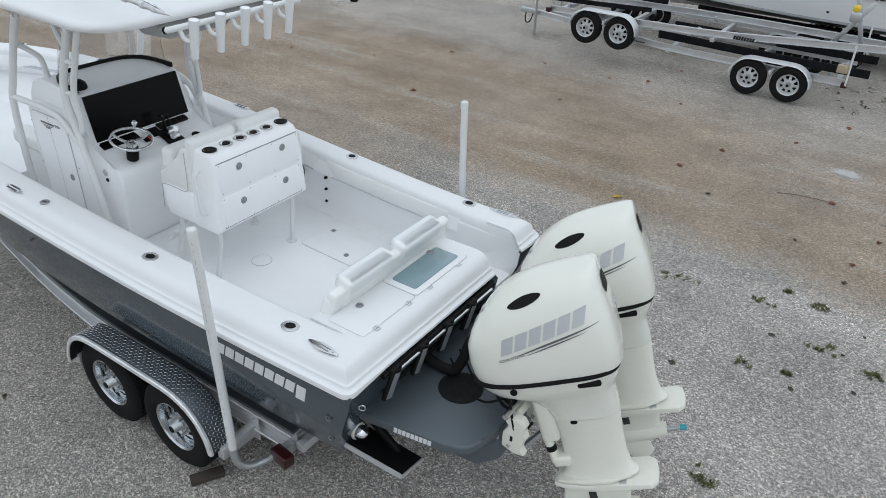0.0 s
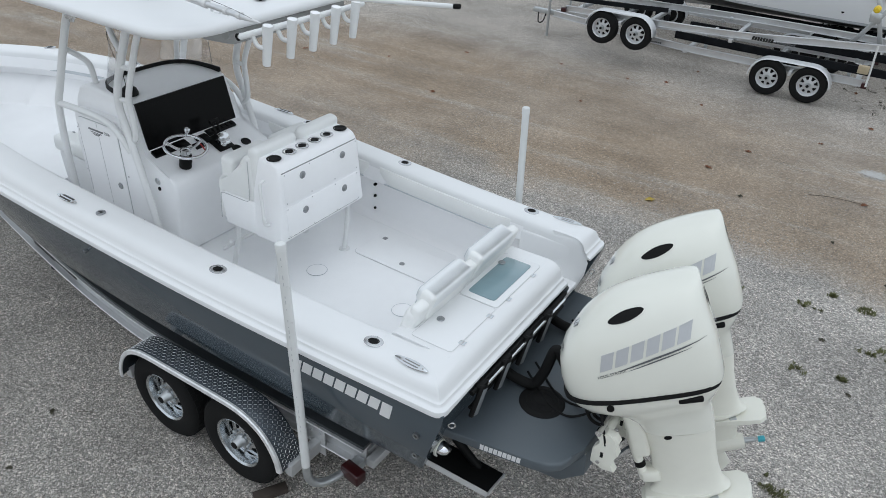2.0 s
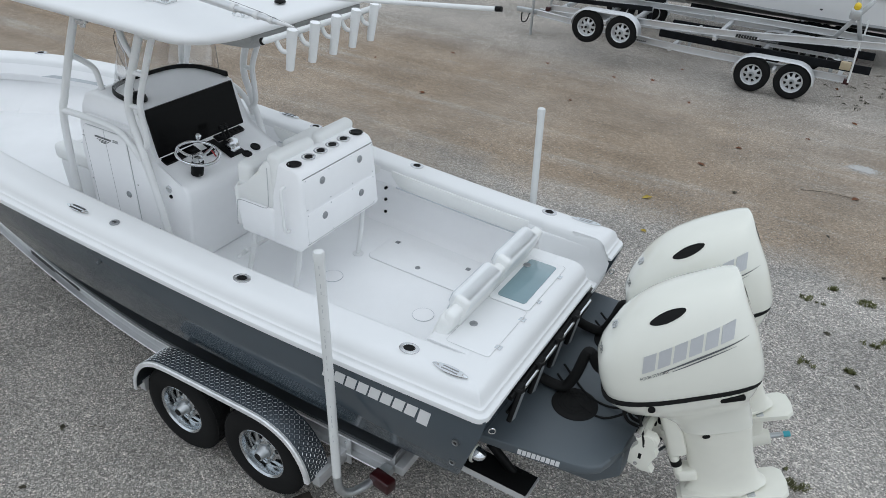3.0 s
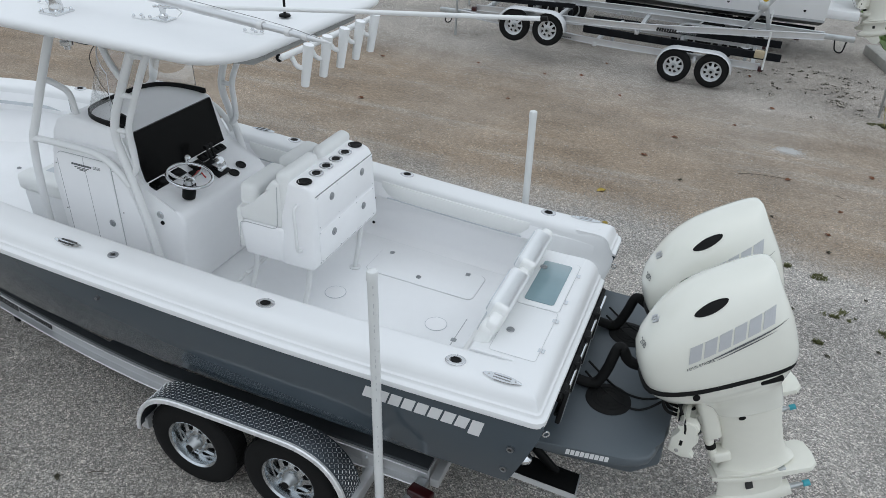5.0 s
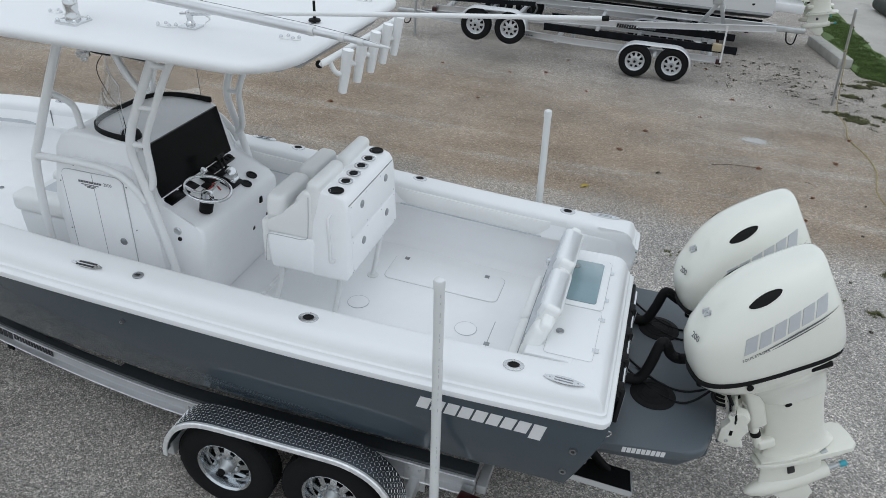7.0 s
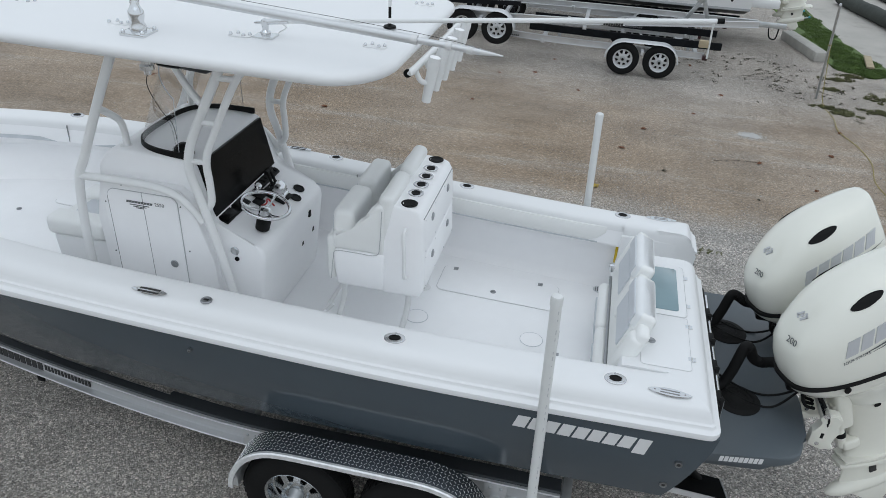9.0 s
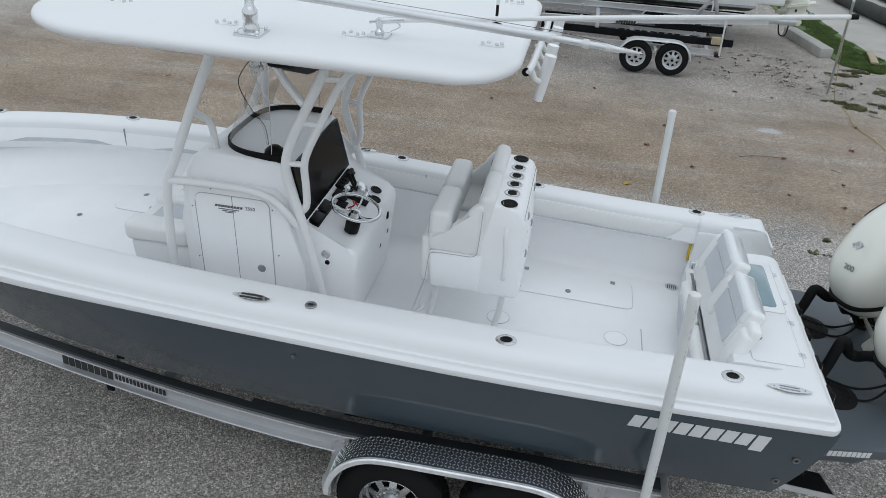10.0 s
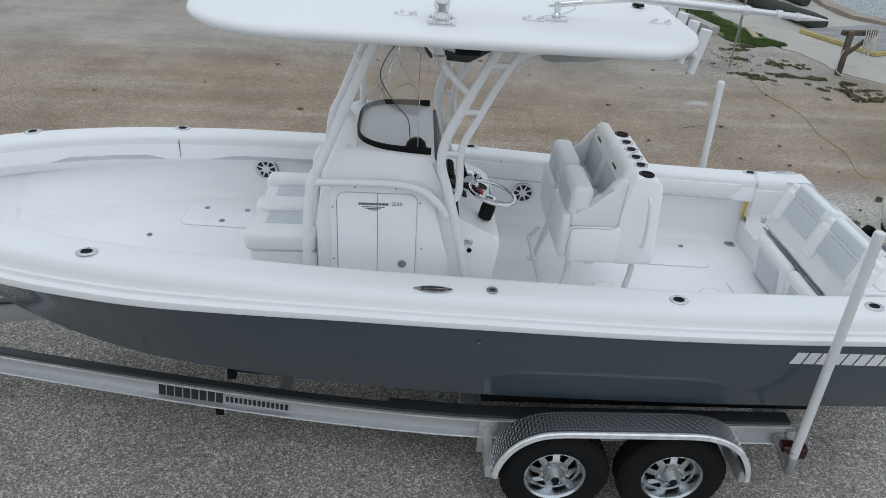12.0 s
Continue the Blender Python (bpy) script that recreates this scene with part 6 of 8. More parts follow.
    part("rear_mark", words("200", 0.070, face_on(radians(2.0), 3.9, 0.004)), SILVER, o, "small silver numerals 200")
    # front emblem and rating
    part("rating_mark", words("200", 0.060, face_on(math.radians(186), 3.8, 0.006)), DECALG, o, "dark rating numerals 200")
    bm = bmesh.new()
    for a, b2, c, d in ((-0.038, 0.018, 0.012, 0.026), (-0.018, 0.038, -0.028, -0.014), (-0.038, -0.024, -0.005, 0.026), (0.024, 0.038, -0.028, 0.005), (-0.012, 0.012, -0.006, 0.006)):
        box(a, b2, c, d, 0, 0.006, bm=bm)
    bmesh.ops.transform(bm, verts=bm.verts, matrix=face_on(math.radians(181), 5.5, 0.0) @ Matrix.Rotation(radians(45), 4, "Z"))
    part("emblem", bm, SILVER, o, "silver plain emblem", 0)
    # clamp and swivel brackets on the transom bracket
    for s in (-1, 1):
        prof = [(0.71, 1.02), (0.80, 0.985), (0.875, 1.01), (0.835, 1.055), (0.845, 1.13), (0.875, 1.20), (0.845, 1.26), (0.865, 1.33), (0.835, 1.385), (0.775, 1.39), (0.735, 1.34), (0.755, 1.26), (0.71, 1.18)]
        prof = [(x, 1.375 + (z - 1.375) * 0.74) for x, z in prof]
        part("clamp_bracket", prism(prof, yc + s * 0.165 - 0.03, yc + s * 0.165 + 0.03, 0.006), LEG, o, "white clamp bracket")
        part("bracket_boss", lathe([(0.040, -0.034), (0.040, 0.034), (0.022, 0.036), (0.001, 0.030)], (0.805, yc + s * 0.165, 1.335), "y", 20), LEG, o)
        part("bracket_hole", box(0.765, 0.785, yc + s * 0.165 - 0.0315, yc + s * 0.165 + 0.0315, 1.18, 1.225, 0.002), BLACK, o)
        part("bracket_bolt", lathe([(0.013, -0.037), (0.013, 0.037), (0.001, 0.038)], (0.76, yc + s * 0.165, 1.135), "y", 10), STEEL, o)
        part("bracket_bolt", lathe([(0.018, -0.012), (0.018, 0.012), (0.001, 0.014)], (0.66, yc + s * 0.165, 1.13), "x", 12), STEEL, o)
    part("tilt_tube", tube([(0.76, yc - 0.20, 1.345), (0.76, yc + 0.20, 1.345)], 0.032, 14, 1), LEG, o)
    part("swivel_bracket", local(box(0.30, 0.42, -0.065, 0.065, -0.52, -0.08, 0.03, 3)), LEG, o, "white swivel bracket")
    part("tilt_ram", tube([(0.76, yc, 0.93), (0.93, yc, 1.23)], 0.022, 12, 1), STEEL, o)
    part("trim_cylinder", local(tube([(0.315, -0.02, -0.30), (0.345, -0.02, -0.70)], 0.031, 16, 1)), LEG, o, "white trim cylinder")
    part("cylinder_cap", local(tube([(0.335, -0.02, -0.56), (0.338, -0.02, -0.60)], 0.035, 16, 1)), BLACK, o)
    part("lower_mount", local(box(0.33, 0.45, -0.065, 0.065, -0.72, -0.64, 0.02, 3)), LEG, o)
    part("steer_ram", tube([(0.74, yc - 0.24, 1.40), (0.74, yc + 0.24, 1.40)], 0.02, 12, 1), STEEL, o)
    for k, (dy, dz) in enumerate(((-0.13, 0.0), (-0.09, -0.03), (0.10, 0.01))):
        part("hose", tube([(0.70, yc + dy, 1.47 + dz), (0.77, yc + dy * 1.5, 1.36 + dz), (0.80, yc + dy * 1.25, 1.22 + dz), (0.86, yc + dy, 1.34 + dz)], 0.0095, 8, 6), MATTE, o, "black rubber hose")
    for k in range(5):
        dy = -0.13 + 0.06 * k
        part("harness", tube([(0.62, yc + dy, 1.49 - 0.01 * (k % 2)), (0.61 + 0.01 * (k % 3), yc + dy * 0.9, 1.42), (0.65, yc + dy * 0.8, 1.35), (0.71, yc + dy * 0.7, 1.33)], 0.011, 8, 5), MATTE, o, "black wiring harness")
    part("front_box", box(0.50, 0.66, yc - 0.11, yc + 0.06, 1.44, 1.52, 0.02, 3), BLACK, o)
    return o


outboard(-0.375)
starboard_motor = outboard(0.397)
starboard_motor.location.x -= 0.09


def rigging(yc, k):
    """A thick corrugated rigging hose from the transom over the platform to the engine."""
    o = thing("rigging_hose", (0.3, yc, 1.215), "black corrugated rigging hose looped over the platform", "hose", "engine rigging hoses")
    top = 1.50 + 0.05 * k
    pts = [(-0.07, yc - 0.03, 1.30), (0.04, yc - 0.02, 1.262), (0.15, yc, 1.258), (0.205, yc + 0.03, 1.36), (0.245, yc + 0.06, top - 0.01), (0.28, yc + 0.07, top), (0.325, yc + 0.08, 1.47), (0.385, yc + 0.09, 1.435), (0.46, yc + 0.08, 1.46), (0.56, yc + 0.02, 1.50)]
    path = smooth_path(pts, 18)
    bm = tube(path, 0.038, 14, 1)
    sides = 14
    for i, v in enumerate(bm.verts):
        if (i // sides) % 2:
            c = path[min(i // sides, len(path) - 1)]
            v.co = c + (v.co - c) * 0.93
    part("hose", bm, MATTE, o, smooth=60)
    part("cuff", tube([path[-3], path[-1]], 0.043, 14, 1), BLACK, o)
    part("flange", lathe([(0.06, -0.005), (0.06, 0.012), (0.045, 0.02), (0.001, 0.02)], (-0.075, yc - 0.03, 1.30), "x", 18), BLACK, o)
    for dy in (0.10, 0.22):
        part("cable", tube([(0.06, yc + dy, 1.25), (0.16, yc + dy - 0.06, 1.2215), (0.32, yc + dy - 0.18, 1.2215), (0.48, yc + dy - 0.20, 1.2215), (0.62, yc + dy * 0.3 - 0.05, 1.30), (0.67, yc - 0.02, 1.42)], 0.008, 8, 6), MATTE, o, "black cable")


rigging(-0.30, 1)
rigging(0.43, 0)


# ---- trailers ----
def wheel(parent, x, y, z, r, w, side, rim_r, rim_mat, label="", tread=True):
    """A trailer wheel: tyre, spoked rim with openings, hub and nuts; side is the outer face's y sign."""
    h = w / 2
    prof = [(rim_r * 0.99, -h * 0.82), (rim_r * 1.10, -h * 0.97), (r * 0.80, -h * 1.04), (r * 0.93, -h * 0.96), (r * 0.985, -h * 0.74), (r, -h * 0.4), (r, h * 0.4), (r * 0.985, h * 0.74), (r * 0.93, h * 0.96), (r * 0.80, h * 1.04), (rim_r * 1.10, h * 0.97), (rim_r * 0.99, h * 0.82)]
    bm = bmesh.new()
    n = 56
    c = Vector((x, y, z))
    vs = [[bm.verts.new(c + Vector((rr * math.cos(2 * math.pi * k / n), hh, rr * math.sin(2 * math.pi * k / n)))) for k in range(n)] for rr, hh in prof]
    for a, b in zip(vs, vs[1:] + vs[:1]):
        for k in range(n):
            bm.faces.new((a[k], a[(k + 1) % n], b[(k + 1) % n], b[k]))
    w_ob = part("wheel", bm, TYRE, parent, label or "black trailer tyre on a silver spoked rim", 60)
    if tread:
        bm = bmesh.new()
        for j, off in enumerate((-0.55, -0.18, 0.18, 0.55)):
            for k in range(40):
                a = 2 * math.pi * (k + 0.5 * (j % 2)) / 40
                mm = Matrix.Translation(c) @ Matrix.Rotation(-a, 4, "Y") @ Matrix.Translation((r * 0.998, off * h, 0))
                box(-0.004, 0.006, -h * 0.15, h * 0.15, -0.022, 0.022, bm=bm, m=mm)
        tagged(part("tread_pattern", bm, TYRE, w_ob, smooth=0), kind="stuff")
    s = side
    # rim: barrel and dish with a ring of openings
    o = [(rim_r * 1.0, -h * 0.80), (rim_r * 1.03, -h * 0.86), (rim_r * 0.96, -h * 0.86), (rim_r * 0.90, -h * 0.5), (rim_r * 0.90, h * 0.2), (rim_r * 0.93, h * 0.5), (rim_r * 0.955, h * 0.78), (rim_r * 1.03, h * 0.90), (rim_r * 1.05, h * 0.86), (rim_r * 1.0, h * 0.80)]
    part("rim_barrel", lathe_open([(a, s * b) for a, b in o], c, 48), rim_mat, w_ob, "bright silver rim")
    bm = bmesh.new()
    rows = [(0.93, 0.16), (0.83, 0.10), (0.50, 0.40), (0.42, 0.48), (0.24, 0.46)]
    n = 64

    def bearing(k, q):
        u = k % 8
        return 2 * math.pi * (k - u + (3.5 + (u - 3.5) * (0.6 if q < 0.7 else 1.0) if 1 <= u <= 6 and 0.45 < q < 0.9 else u)) / n
    grid = [[bm.verts.new(c + Vector((rim_r * q * math.cos(bearing(k, q)), s * h * hh, rim_r * q * math.sin(bearing(k, q))))) for k in range(n)] for q, hh in rows]
    for i, (a, b) in enumerate(zip(grid, grid[1:])):
        for k in range(n):
            if i == 1 and 1 <= k % 8 <= 5:
                continue
            bm.faces.new((a[k], a[(k + 1) % n], b[(k + 1) % n], b[k]))
    got = bmesh.ops.extrude_face_region(bm, geom=bm.faces[:])
    bmesh.ops.translate(bm, verts=[g for g in got["geom"] if isinstance(g, bmesh.types.BMVert)], vec=(0, -s * 0.012, 0))
    part("rim_disc", bm, rim_mat, w_ob)
    part("brake_drum", lathe([(rim_r * 0.80, -0.02), (rim_r * 0.80, 0.02), (rim_r * 0.4, 0.03), (0.001, 0.03)], (x, y - s * h * 0.45, z), "y", 28), MATTE, w_ob)
    base = y + s * h * 0.48
    part("hub", lathe([(rim_r * 0.26, 0), (rim_r * 0.24, s * 0.015), (rim_r * 0.20, s * 0.025), (rim_r * 0.19, s * 0.065), (rim_r * 0.165, s * 0.072), (0.001, s * 0.073)], (x, base, z), "y", 24), GALV, w_ob, "galvanised hub")
    part("hub_plug", lathe([(rim_r * 0.14, 0), (rim_r * 0.14, s * 0.006), (0.001, s * 0.007)], (x, base + s * 0.072, z), "y", 14), MATTE, w_ob)
    for k in range(6 if tread else 0):
        a = 2 * math.pi * k / 6
        bm = lathe([(0.012, 0), (0.012, s * 0.022), (0.006, s * 0.028), (0.001, s * 0.028)], (x + rim_r * 0.42 * math.cos(a), base + s * 0.004, z + rim_r * 0.42 * math.sin(a)), "y", 6)
        part("wheel_nut", bm, GALV, w_ob)
    return w_ob


def lathe_open(profile, c, sides):
    bm = bmesh.new()
    vs = [[bm.verts.new(Vector(c) + Vector((r * math.cos(2 * math.pi * k / sides), h, r * math.sin(2 * math.pi * k / sides)))) for k in range(sides)] for r, h in profile]
    for a, b in zip(vs, vs[1:] + vs[:1]):
        for k in range(sides):
            bm.faces.new((a[k], a[(k + 1) % sides], b[(k + 1) % sides], b[k]))
    return bm


def i_beam(path, height, flange, web=0.012, th=0.012):
    """An I-beam swept along a path in plan; path points are x, y, z of the beam's middle."""
    prof = [(-flange / 2, -height / 2), (flange / 2, -height / 2), (flange / 2, -height / 2 + th), (web / 2, -height / 2 + th), (web / 2, height / 2 - th), (flange / 2, height / 2 - th), (flange / 2, height / 2), (-flange / 2, height / 2), (-flange / 2, height / 2 - th), (-web / 2, height / 2 - th), (-web / 2, -height / 2 + th), (-flange / 2, -height / 2 + th)]
    pts = smooth_path(path, 5)
    rings = []
    for i, p in enumerate(pts):
        d = pts[min(i + 1, len(pts) - 1)] - pts[max(i - 1, 0)]
        d.z = 0
        d.normalize()
        nrm = Vector((d.y, -d.x, 0))
        rings.append([p + nrm * a + Vector((0, 0, b)) for a, b in prof])
    return loft(rings)


FEND = [(-3.055, 0.44), (-3.045, 0.52), (-3.01, 0.62), (-2.95, 0.715), (-2.87, 0.79), (-2.77, 0.842), (-2.65, 0.865), (-2.45, 0.872), (-1.95, 0.876), (-1.72, 0.876), (-1.59, 0.862), (-1.46, 0.815), (-1.36, 0.74), (-1.29, 0.64), (-1.25, 0.54), (-1.235, 0.45)]


def tread_fender(t, sgn):
    prof = [(p.x, p.z) for p in smooth_path([(x, 0, z) for x, z in FEND], 3)]
    y0, y1 = 1.158, 1.372
    n = len(prof)
    bm = bmesh.new()
    # skin of 4 mm with a turned-down outer lip
    rings = []
    for i, (x, z) in enumerate(prof):
        a, b = prof[max(i - 1, 0)], prof[min(i + 1, n - 1)]
        d = Vector((b[0] - a[0], 0, b[1] - a[1])).normalized()
        nrm = Vector((-d.z, 0, d.x))
        if nrm.z < 0 and abs(d.x) > 0.3:
            nrm = -nrm
        p = Vector((x, 0, z))
        rings.append([p + Vector((0, sgn * y, 0)) + nrm * o for y, o in ((y0, 0), (y1 - 0.012, 0), (y1, -0.006), (y1, -0.012), (y1 - 0.014, -0.008), (y0, -0.004))])
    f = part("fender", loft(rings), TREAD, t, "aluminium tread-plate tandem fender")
    rings = []
    for i, (x, z) in enumerate(prof):
        a, b = prof[max(i - 1, 0)], prof[min(i + 1, n - 1)]
        d = Vector((b[0] - a[0], 0, b[1] - a[1])).normalized()
        nrm = Vector((-d.z, 0, d.x))
        p = Vector((x, 0, z))
        rings.append([p + Vector((0, sgn * y, 0)) + nrm * o for y, o in ((y1 - 0.016, 0.002), (y1 + 0.0015, 0.004), (y1 + 0.010, -0.004), (y1 + 0.012, -0.034), (y1 + 0.0015, -0.036), (y1 - 0.012, -0.010))])
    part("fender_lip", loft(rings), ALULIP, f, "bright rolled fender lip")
    # raised tread lugs, alternating direction
    bm = bmesh.new()
    step = 0.026
    dist = [0.0]
    for (xa, za), (xb, zb) in zip(prof, prof[1:]):
        dist.append(dist[-1] + math.hypot(xb - xa, zb - za))
    total = dist[-1]
    k = 0
    s = 0.025
    while s < total - 0.02:
        i = max(j for j in range(n - 1) if dist[j] <= s)
        f2 = (s - dist[i]) / (dist[i + 1] - dist[i])
        x, z = prof[i][0] + (prof[i + 1][0] - prof[i][0]) * f2, prof[i][1] + (prof[i + 1][1] - prof[i][1]) * f2
        d = Vector((prof[i + 1][0] - prof[i][0], 0, prof[i + 1][1] - prof[i][1])).normalized()
        nrm = Vector((-d.z, 0, d.x))
        for j in range(10):
            y = y0 + 0.018 + j * 0.026
            if y > y1 - 0.015:
                continue
            cc = Vector((x, sgn * y, z))
            a = radians(45 if (j + k) % 2 else -45)
            la = d * math.cos(a) + Vector((0, math.sin(a), 0))
            wa = -d * math.sin(a) + Vector((0, math.cos(a), 0))
            L, W = 0.0130, 0.0032
            base = [bm.verts.new(cc + la * (L * p) + wa * (W * q) + nrm * 0.0004) for p, q in ((-1, 0), (0, -1), (1, 0), (0, 1))]
            top = [bm.verts.new(cc + la * (L * 0.8 * p) + wa * (W * 0.45 * q) + nrm * 0.003) for p, q in ((-1, 0), (0, -1), (1, 0), (0, 1))]
            bm.faces.new(top)
            for q in range(4):
                bm.faces.new((base[q], base[(q + 1) % 4], top[(q + 1) % 4], top[q]))
        s += step
        k += 1
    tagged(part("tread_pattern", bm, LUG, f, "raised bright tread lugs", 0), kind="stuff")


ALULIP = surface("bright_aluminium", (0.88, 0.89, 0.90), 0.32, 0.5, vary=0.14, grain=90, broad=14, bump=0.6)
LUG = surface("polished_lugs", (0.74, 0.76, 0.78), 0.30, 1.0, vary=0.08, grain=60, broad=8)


def boat_trailer():
    t = thing("boat_trailer", (-3.0, 0.0, 0.0), "aluminium tandem-axle boat trailer with tread-plate fenders", "boat trailer")
    for s in (-1, 1):
        path = [(-0.80, s * 0.93, 0.515), (-1.9, s * 0.93, 0.515), (-3.06, s * 0.928, 0.515), (-3.8, s * 0.868, 0.515), (-4.58, s * 0.765, 0.515), (-5.55, s * 0.60, 0.515), (-6.8, s * 0.36, 0.52), (-8.25, s * 0.06, 0.53)]
        beam_ob = part("frame_beam", i_beam(path, 0.17, 0.115), ALU, t, "mill-finish aluminium I-beam")
        # bunk board under the hull
        bp = [(-0.55, s * 0.72, 0.68), (-2.0, s * 0.72, 0.68), (-3.1, s * 0.71, 0.68)]
        part("bunk", i_beam(bp, 0.20, 0.09, 0.085, 0.01), CARPET, t, "dark carpeted bunk board")
        part("bunk_nose", i_beam([(-3.1, s * 0.71, 0.725), (-4.12, s * 0.67, 0.738), (-4.6, s * 0.635, 0.745), (-5.0, s * 0.60, 0.75)], 0.075, 0.085, 0.08, 0.01), CARPET, t)
        part("bunk_end", box(-5.01, -4.95, *sorted((s * 0.60, s * 0.66)), 0.645, 0.722, 0.006), CARPET, t)
        part("bunk_stay", box(-5.024, -5.012, *sorted((s * 0.58, s * 0.65)), 0.60, 0.73, 0.003), GALV, t)
        for x in (-0.95, -2.2, -3.45):
            y = 0.695
            part("bunk_bracket", box(x - 0.03, x + 0.03, s * y - 0.05, s * y + 0.05, 0.56, 0.63, 0.006), GALV, t)
        for dz in (-0.082, 0.082):
            edge = [(x, s * (abs(y) + 0.0578), z + dz) for x, y, z in path]
            part("beam_edge", tube(edge, 0.0055, 6, 4), ALULIP, beam_ob, "bright flange edge")
        # dark strip along the beam's top paints the hull's reflection in it
        gp = [(x, s * (abs(y) - 0.02), z + 0.0985) for x, y, z in path]
        part("beam_top_shade", i_beam(gp[:4], 0.026, 0.11, 0.108, 0.008), BOTTOM, t, "dark strip painted as the hull's reflection along the beam")
        part("beam_top_shade", i_beam([(x, y + s * 0.022, z) for x, y, z in gp[3:]], 0.024, 0.066, 0.064, 0.008), BOTTOM, t)
        part("side_marker", box(-5.11, -5.05, *sorted((s * 0.705, s * 0.725)), 0.345, 0.425, 0.004), BLACK, t, "small black side marker")
        part("marker_frame", box(-5.118, -5.042, *sorted((s * 0.69, s * 0.7045)), 0.337, 0.435, 0.003), ALU, t)
        tread_fender(t, s)
        for x in (-2.60, -1.755):
            wheel(t, x, s * 1.22, 0.385, 0.385, 0.20, s, 0.213, GALVR)
            part("torsion_arm", box(x - 0.02, x + 0.24, s * 1.06 - 0.03, s * 1.06 + 0.03, 0.35, 0.43, 0.012), GALV, t)
        for x in (-3.06, -1.235):
            part("fender_bracket", box(x - 0.035, x + 0.035, *sorted((s * 0.94, s * 1.30)), 0.36, 0.47, 0.006), ALU, t)
        part("fender_plate", box(-3.13, -2.99, *sorted((s * 0.972, s * 0.984)), 0.28, 0.60, 0.003), ALU, t, "aluminium gusset plate")
        part("fender_plate", box(-1.32, -1.16, *sorted((s * 0.972, s * 0.984)), 0.33, 0.60, 0.003), ALU, t, "aluminium gusset plate")
        for x in (-3.09, -3.03, -1.28, -1.20, -0.86, -0.94):
            part("bolt", lathe([(0.012, 0), (0.012, s * 0.008), (0.006, s * 0.013), (0.001, s * 0.013)], (x, s * (0.984 if x < -1 else 0.94), 0.545), "y", 8), GALV, t)
        # guide posts: galvanised foot and a white sleeve
        p = part("guide_post_foot", tube([(-0.86, s * 0.95, 0.47), (-0.88, s * 1.12, 0.455), (-0.93 + (0.04 if s > 0 else 0), s * 1.28, 0.475), (-0.97 + (0.08 if s > 0 else 0), s * 1.355 + (0.03 if s > 0 else 0), 0.56), (-0.985 + (0.085 if s > 0 else 0), s * 1.362 + (0.035 if s > 0 else 0), 0.74)], 0.030, 14, 6), GALV, t, "galvanised pipe foot")
        sx, sy = (0.0, 0.0) if s < 0 else (0.085, 0.035)
        part("guide_post", tube([(-0.982 + sx, s * 1.362 + sy, 0.69), (-1.0 + sx, s * 1.366 + sy, 1.6), (-1.02 + sx, s * 1.37 + sy, 2.43)], 0.0305, 20, 3), PVC, t, "white plastic guide post with cap")
        part("guide_post_cap", lathe([(0.0335, -0.045), (0.0335, 0.0), (0.029, 0.012), (0.016, 0.019), (0.001, 0.021)], (-1.021 + sx, s * 1.37 + sy, 2.455), sides=20), PVC, t)
        # printing down the sleeve
        bm = bmesh.new()
        for k in range(34 if s < 0 else 0):
            z = 0.95 + k * 0.043
            if random.random() < 0.75:
                f = (z - 0.69) / 1.74
                box(0.0296, 0.0312, -0.0025, 0.0025, 0, random.uniform(0.008, 0.03), bm=bm, m=pose(-0.982 - 0.038 * f, -1.362 - 0.008 * f, z, 0, 0, -58))
        if s < 0:
            tagged(part("post_printing", bm, SILVER, t, "faint grey printed line", 0), kind="stuff")
        # tail lamp
        part("tail_lamp", box(-0.09, 0.09, -0.05, 0.045, -0.045, 0.055, 0.014, 3, m=pose(-0.80, s * 1.085, 0.475, 0, 0, s * 8)), RED, t, "dark red tail lamp")
        part("lamp_bracket", box(-0.86, -0.80, *sorted((s * 0.95, s * 1.04)), 0.43, 0.50, 0.005), GALV, t)
    for x in (-0.86, -3.2, -4.6):
        y = 0.90 if x > -3.5 else 0.70
        part("cross_member", box(x - 0.05, x + 0.05, -y, y, 0.43, 0.53, 0.008), ALU, t)
    for x in (-2.48, -1.63):
        part("axle", box(x - 0.04, x + 0.04, -1.06, 1.06, 0.36, 0.44, 0.008), GALV, t)
    part("rear_board", box(-0.79, -0.72, -0.95, 0.95, 0.44, 0.52, 0.006), ALU, t)
    part("keel_roller", tube([(-5.2, -0.20, 0.585), (-5.2, 0.20, 0.585)], 0.035, 14, 1), MATTE, t)
    part("tongue", box(-9.2, -7.9, -0.06, 0.06, 0.49, 0.60, 0.01), GALV, t)
    part("tongue_jack", tube([(-8.6, 0.0, 0.0), (-8.6, 0.0, 0.9)], 0.035, 12, 1), GALV, t)

    # name on the beam: plain blocks with a lighter outline, then the series
    def on_beam(u, v, w):
        x = -5.56 + u
        y = -(0.60 + (x + 5.55) / 0.97 * 0.165)
        return Vector((x, y - 0.012 - w, 0.441 + v))
    marks("name_block", blocks(8, 0.515, 0.108, 0.012, 0.012, on_beam), DECALB, t, "plain black block of the beam mark")

    def on_beam2(u, v, w):
        p = on_beam(u + 0.53, v + 0.020, w)
        return p
    marks("series_block", blocks(14, 0.49, 0.052, 0.013, 0.004, on_beam2), DECALB, t, "small black block of the series mark")


GALVR = surface("galvanised_rim", (0.62, 0.65, 0.67), 0.22, 1.0, vary=0.10, grain=34, broad=9)
boat_trailer()


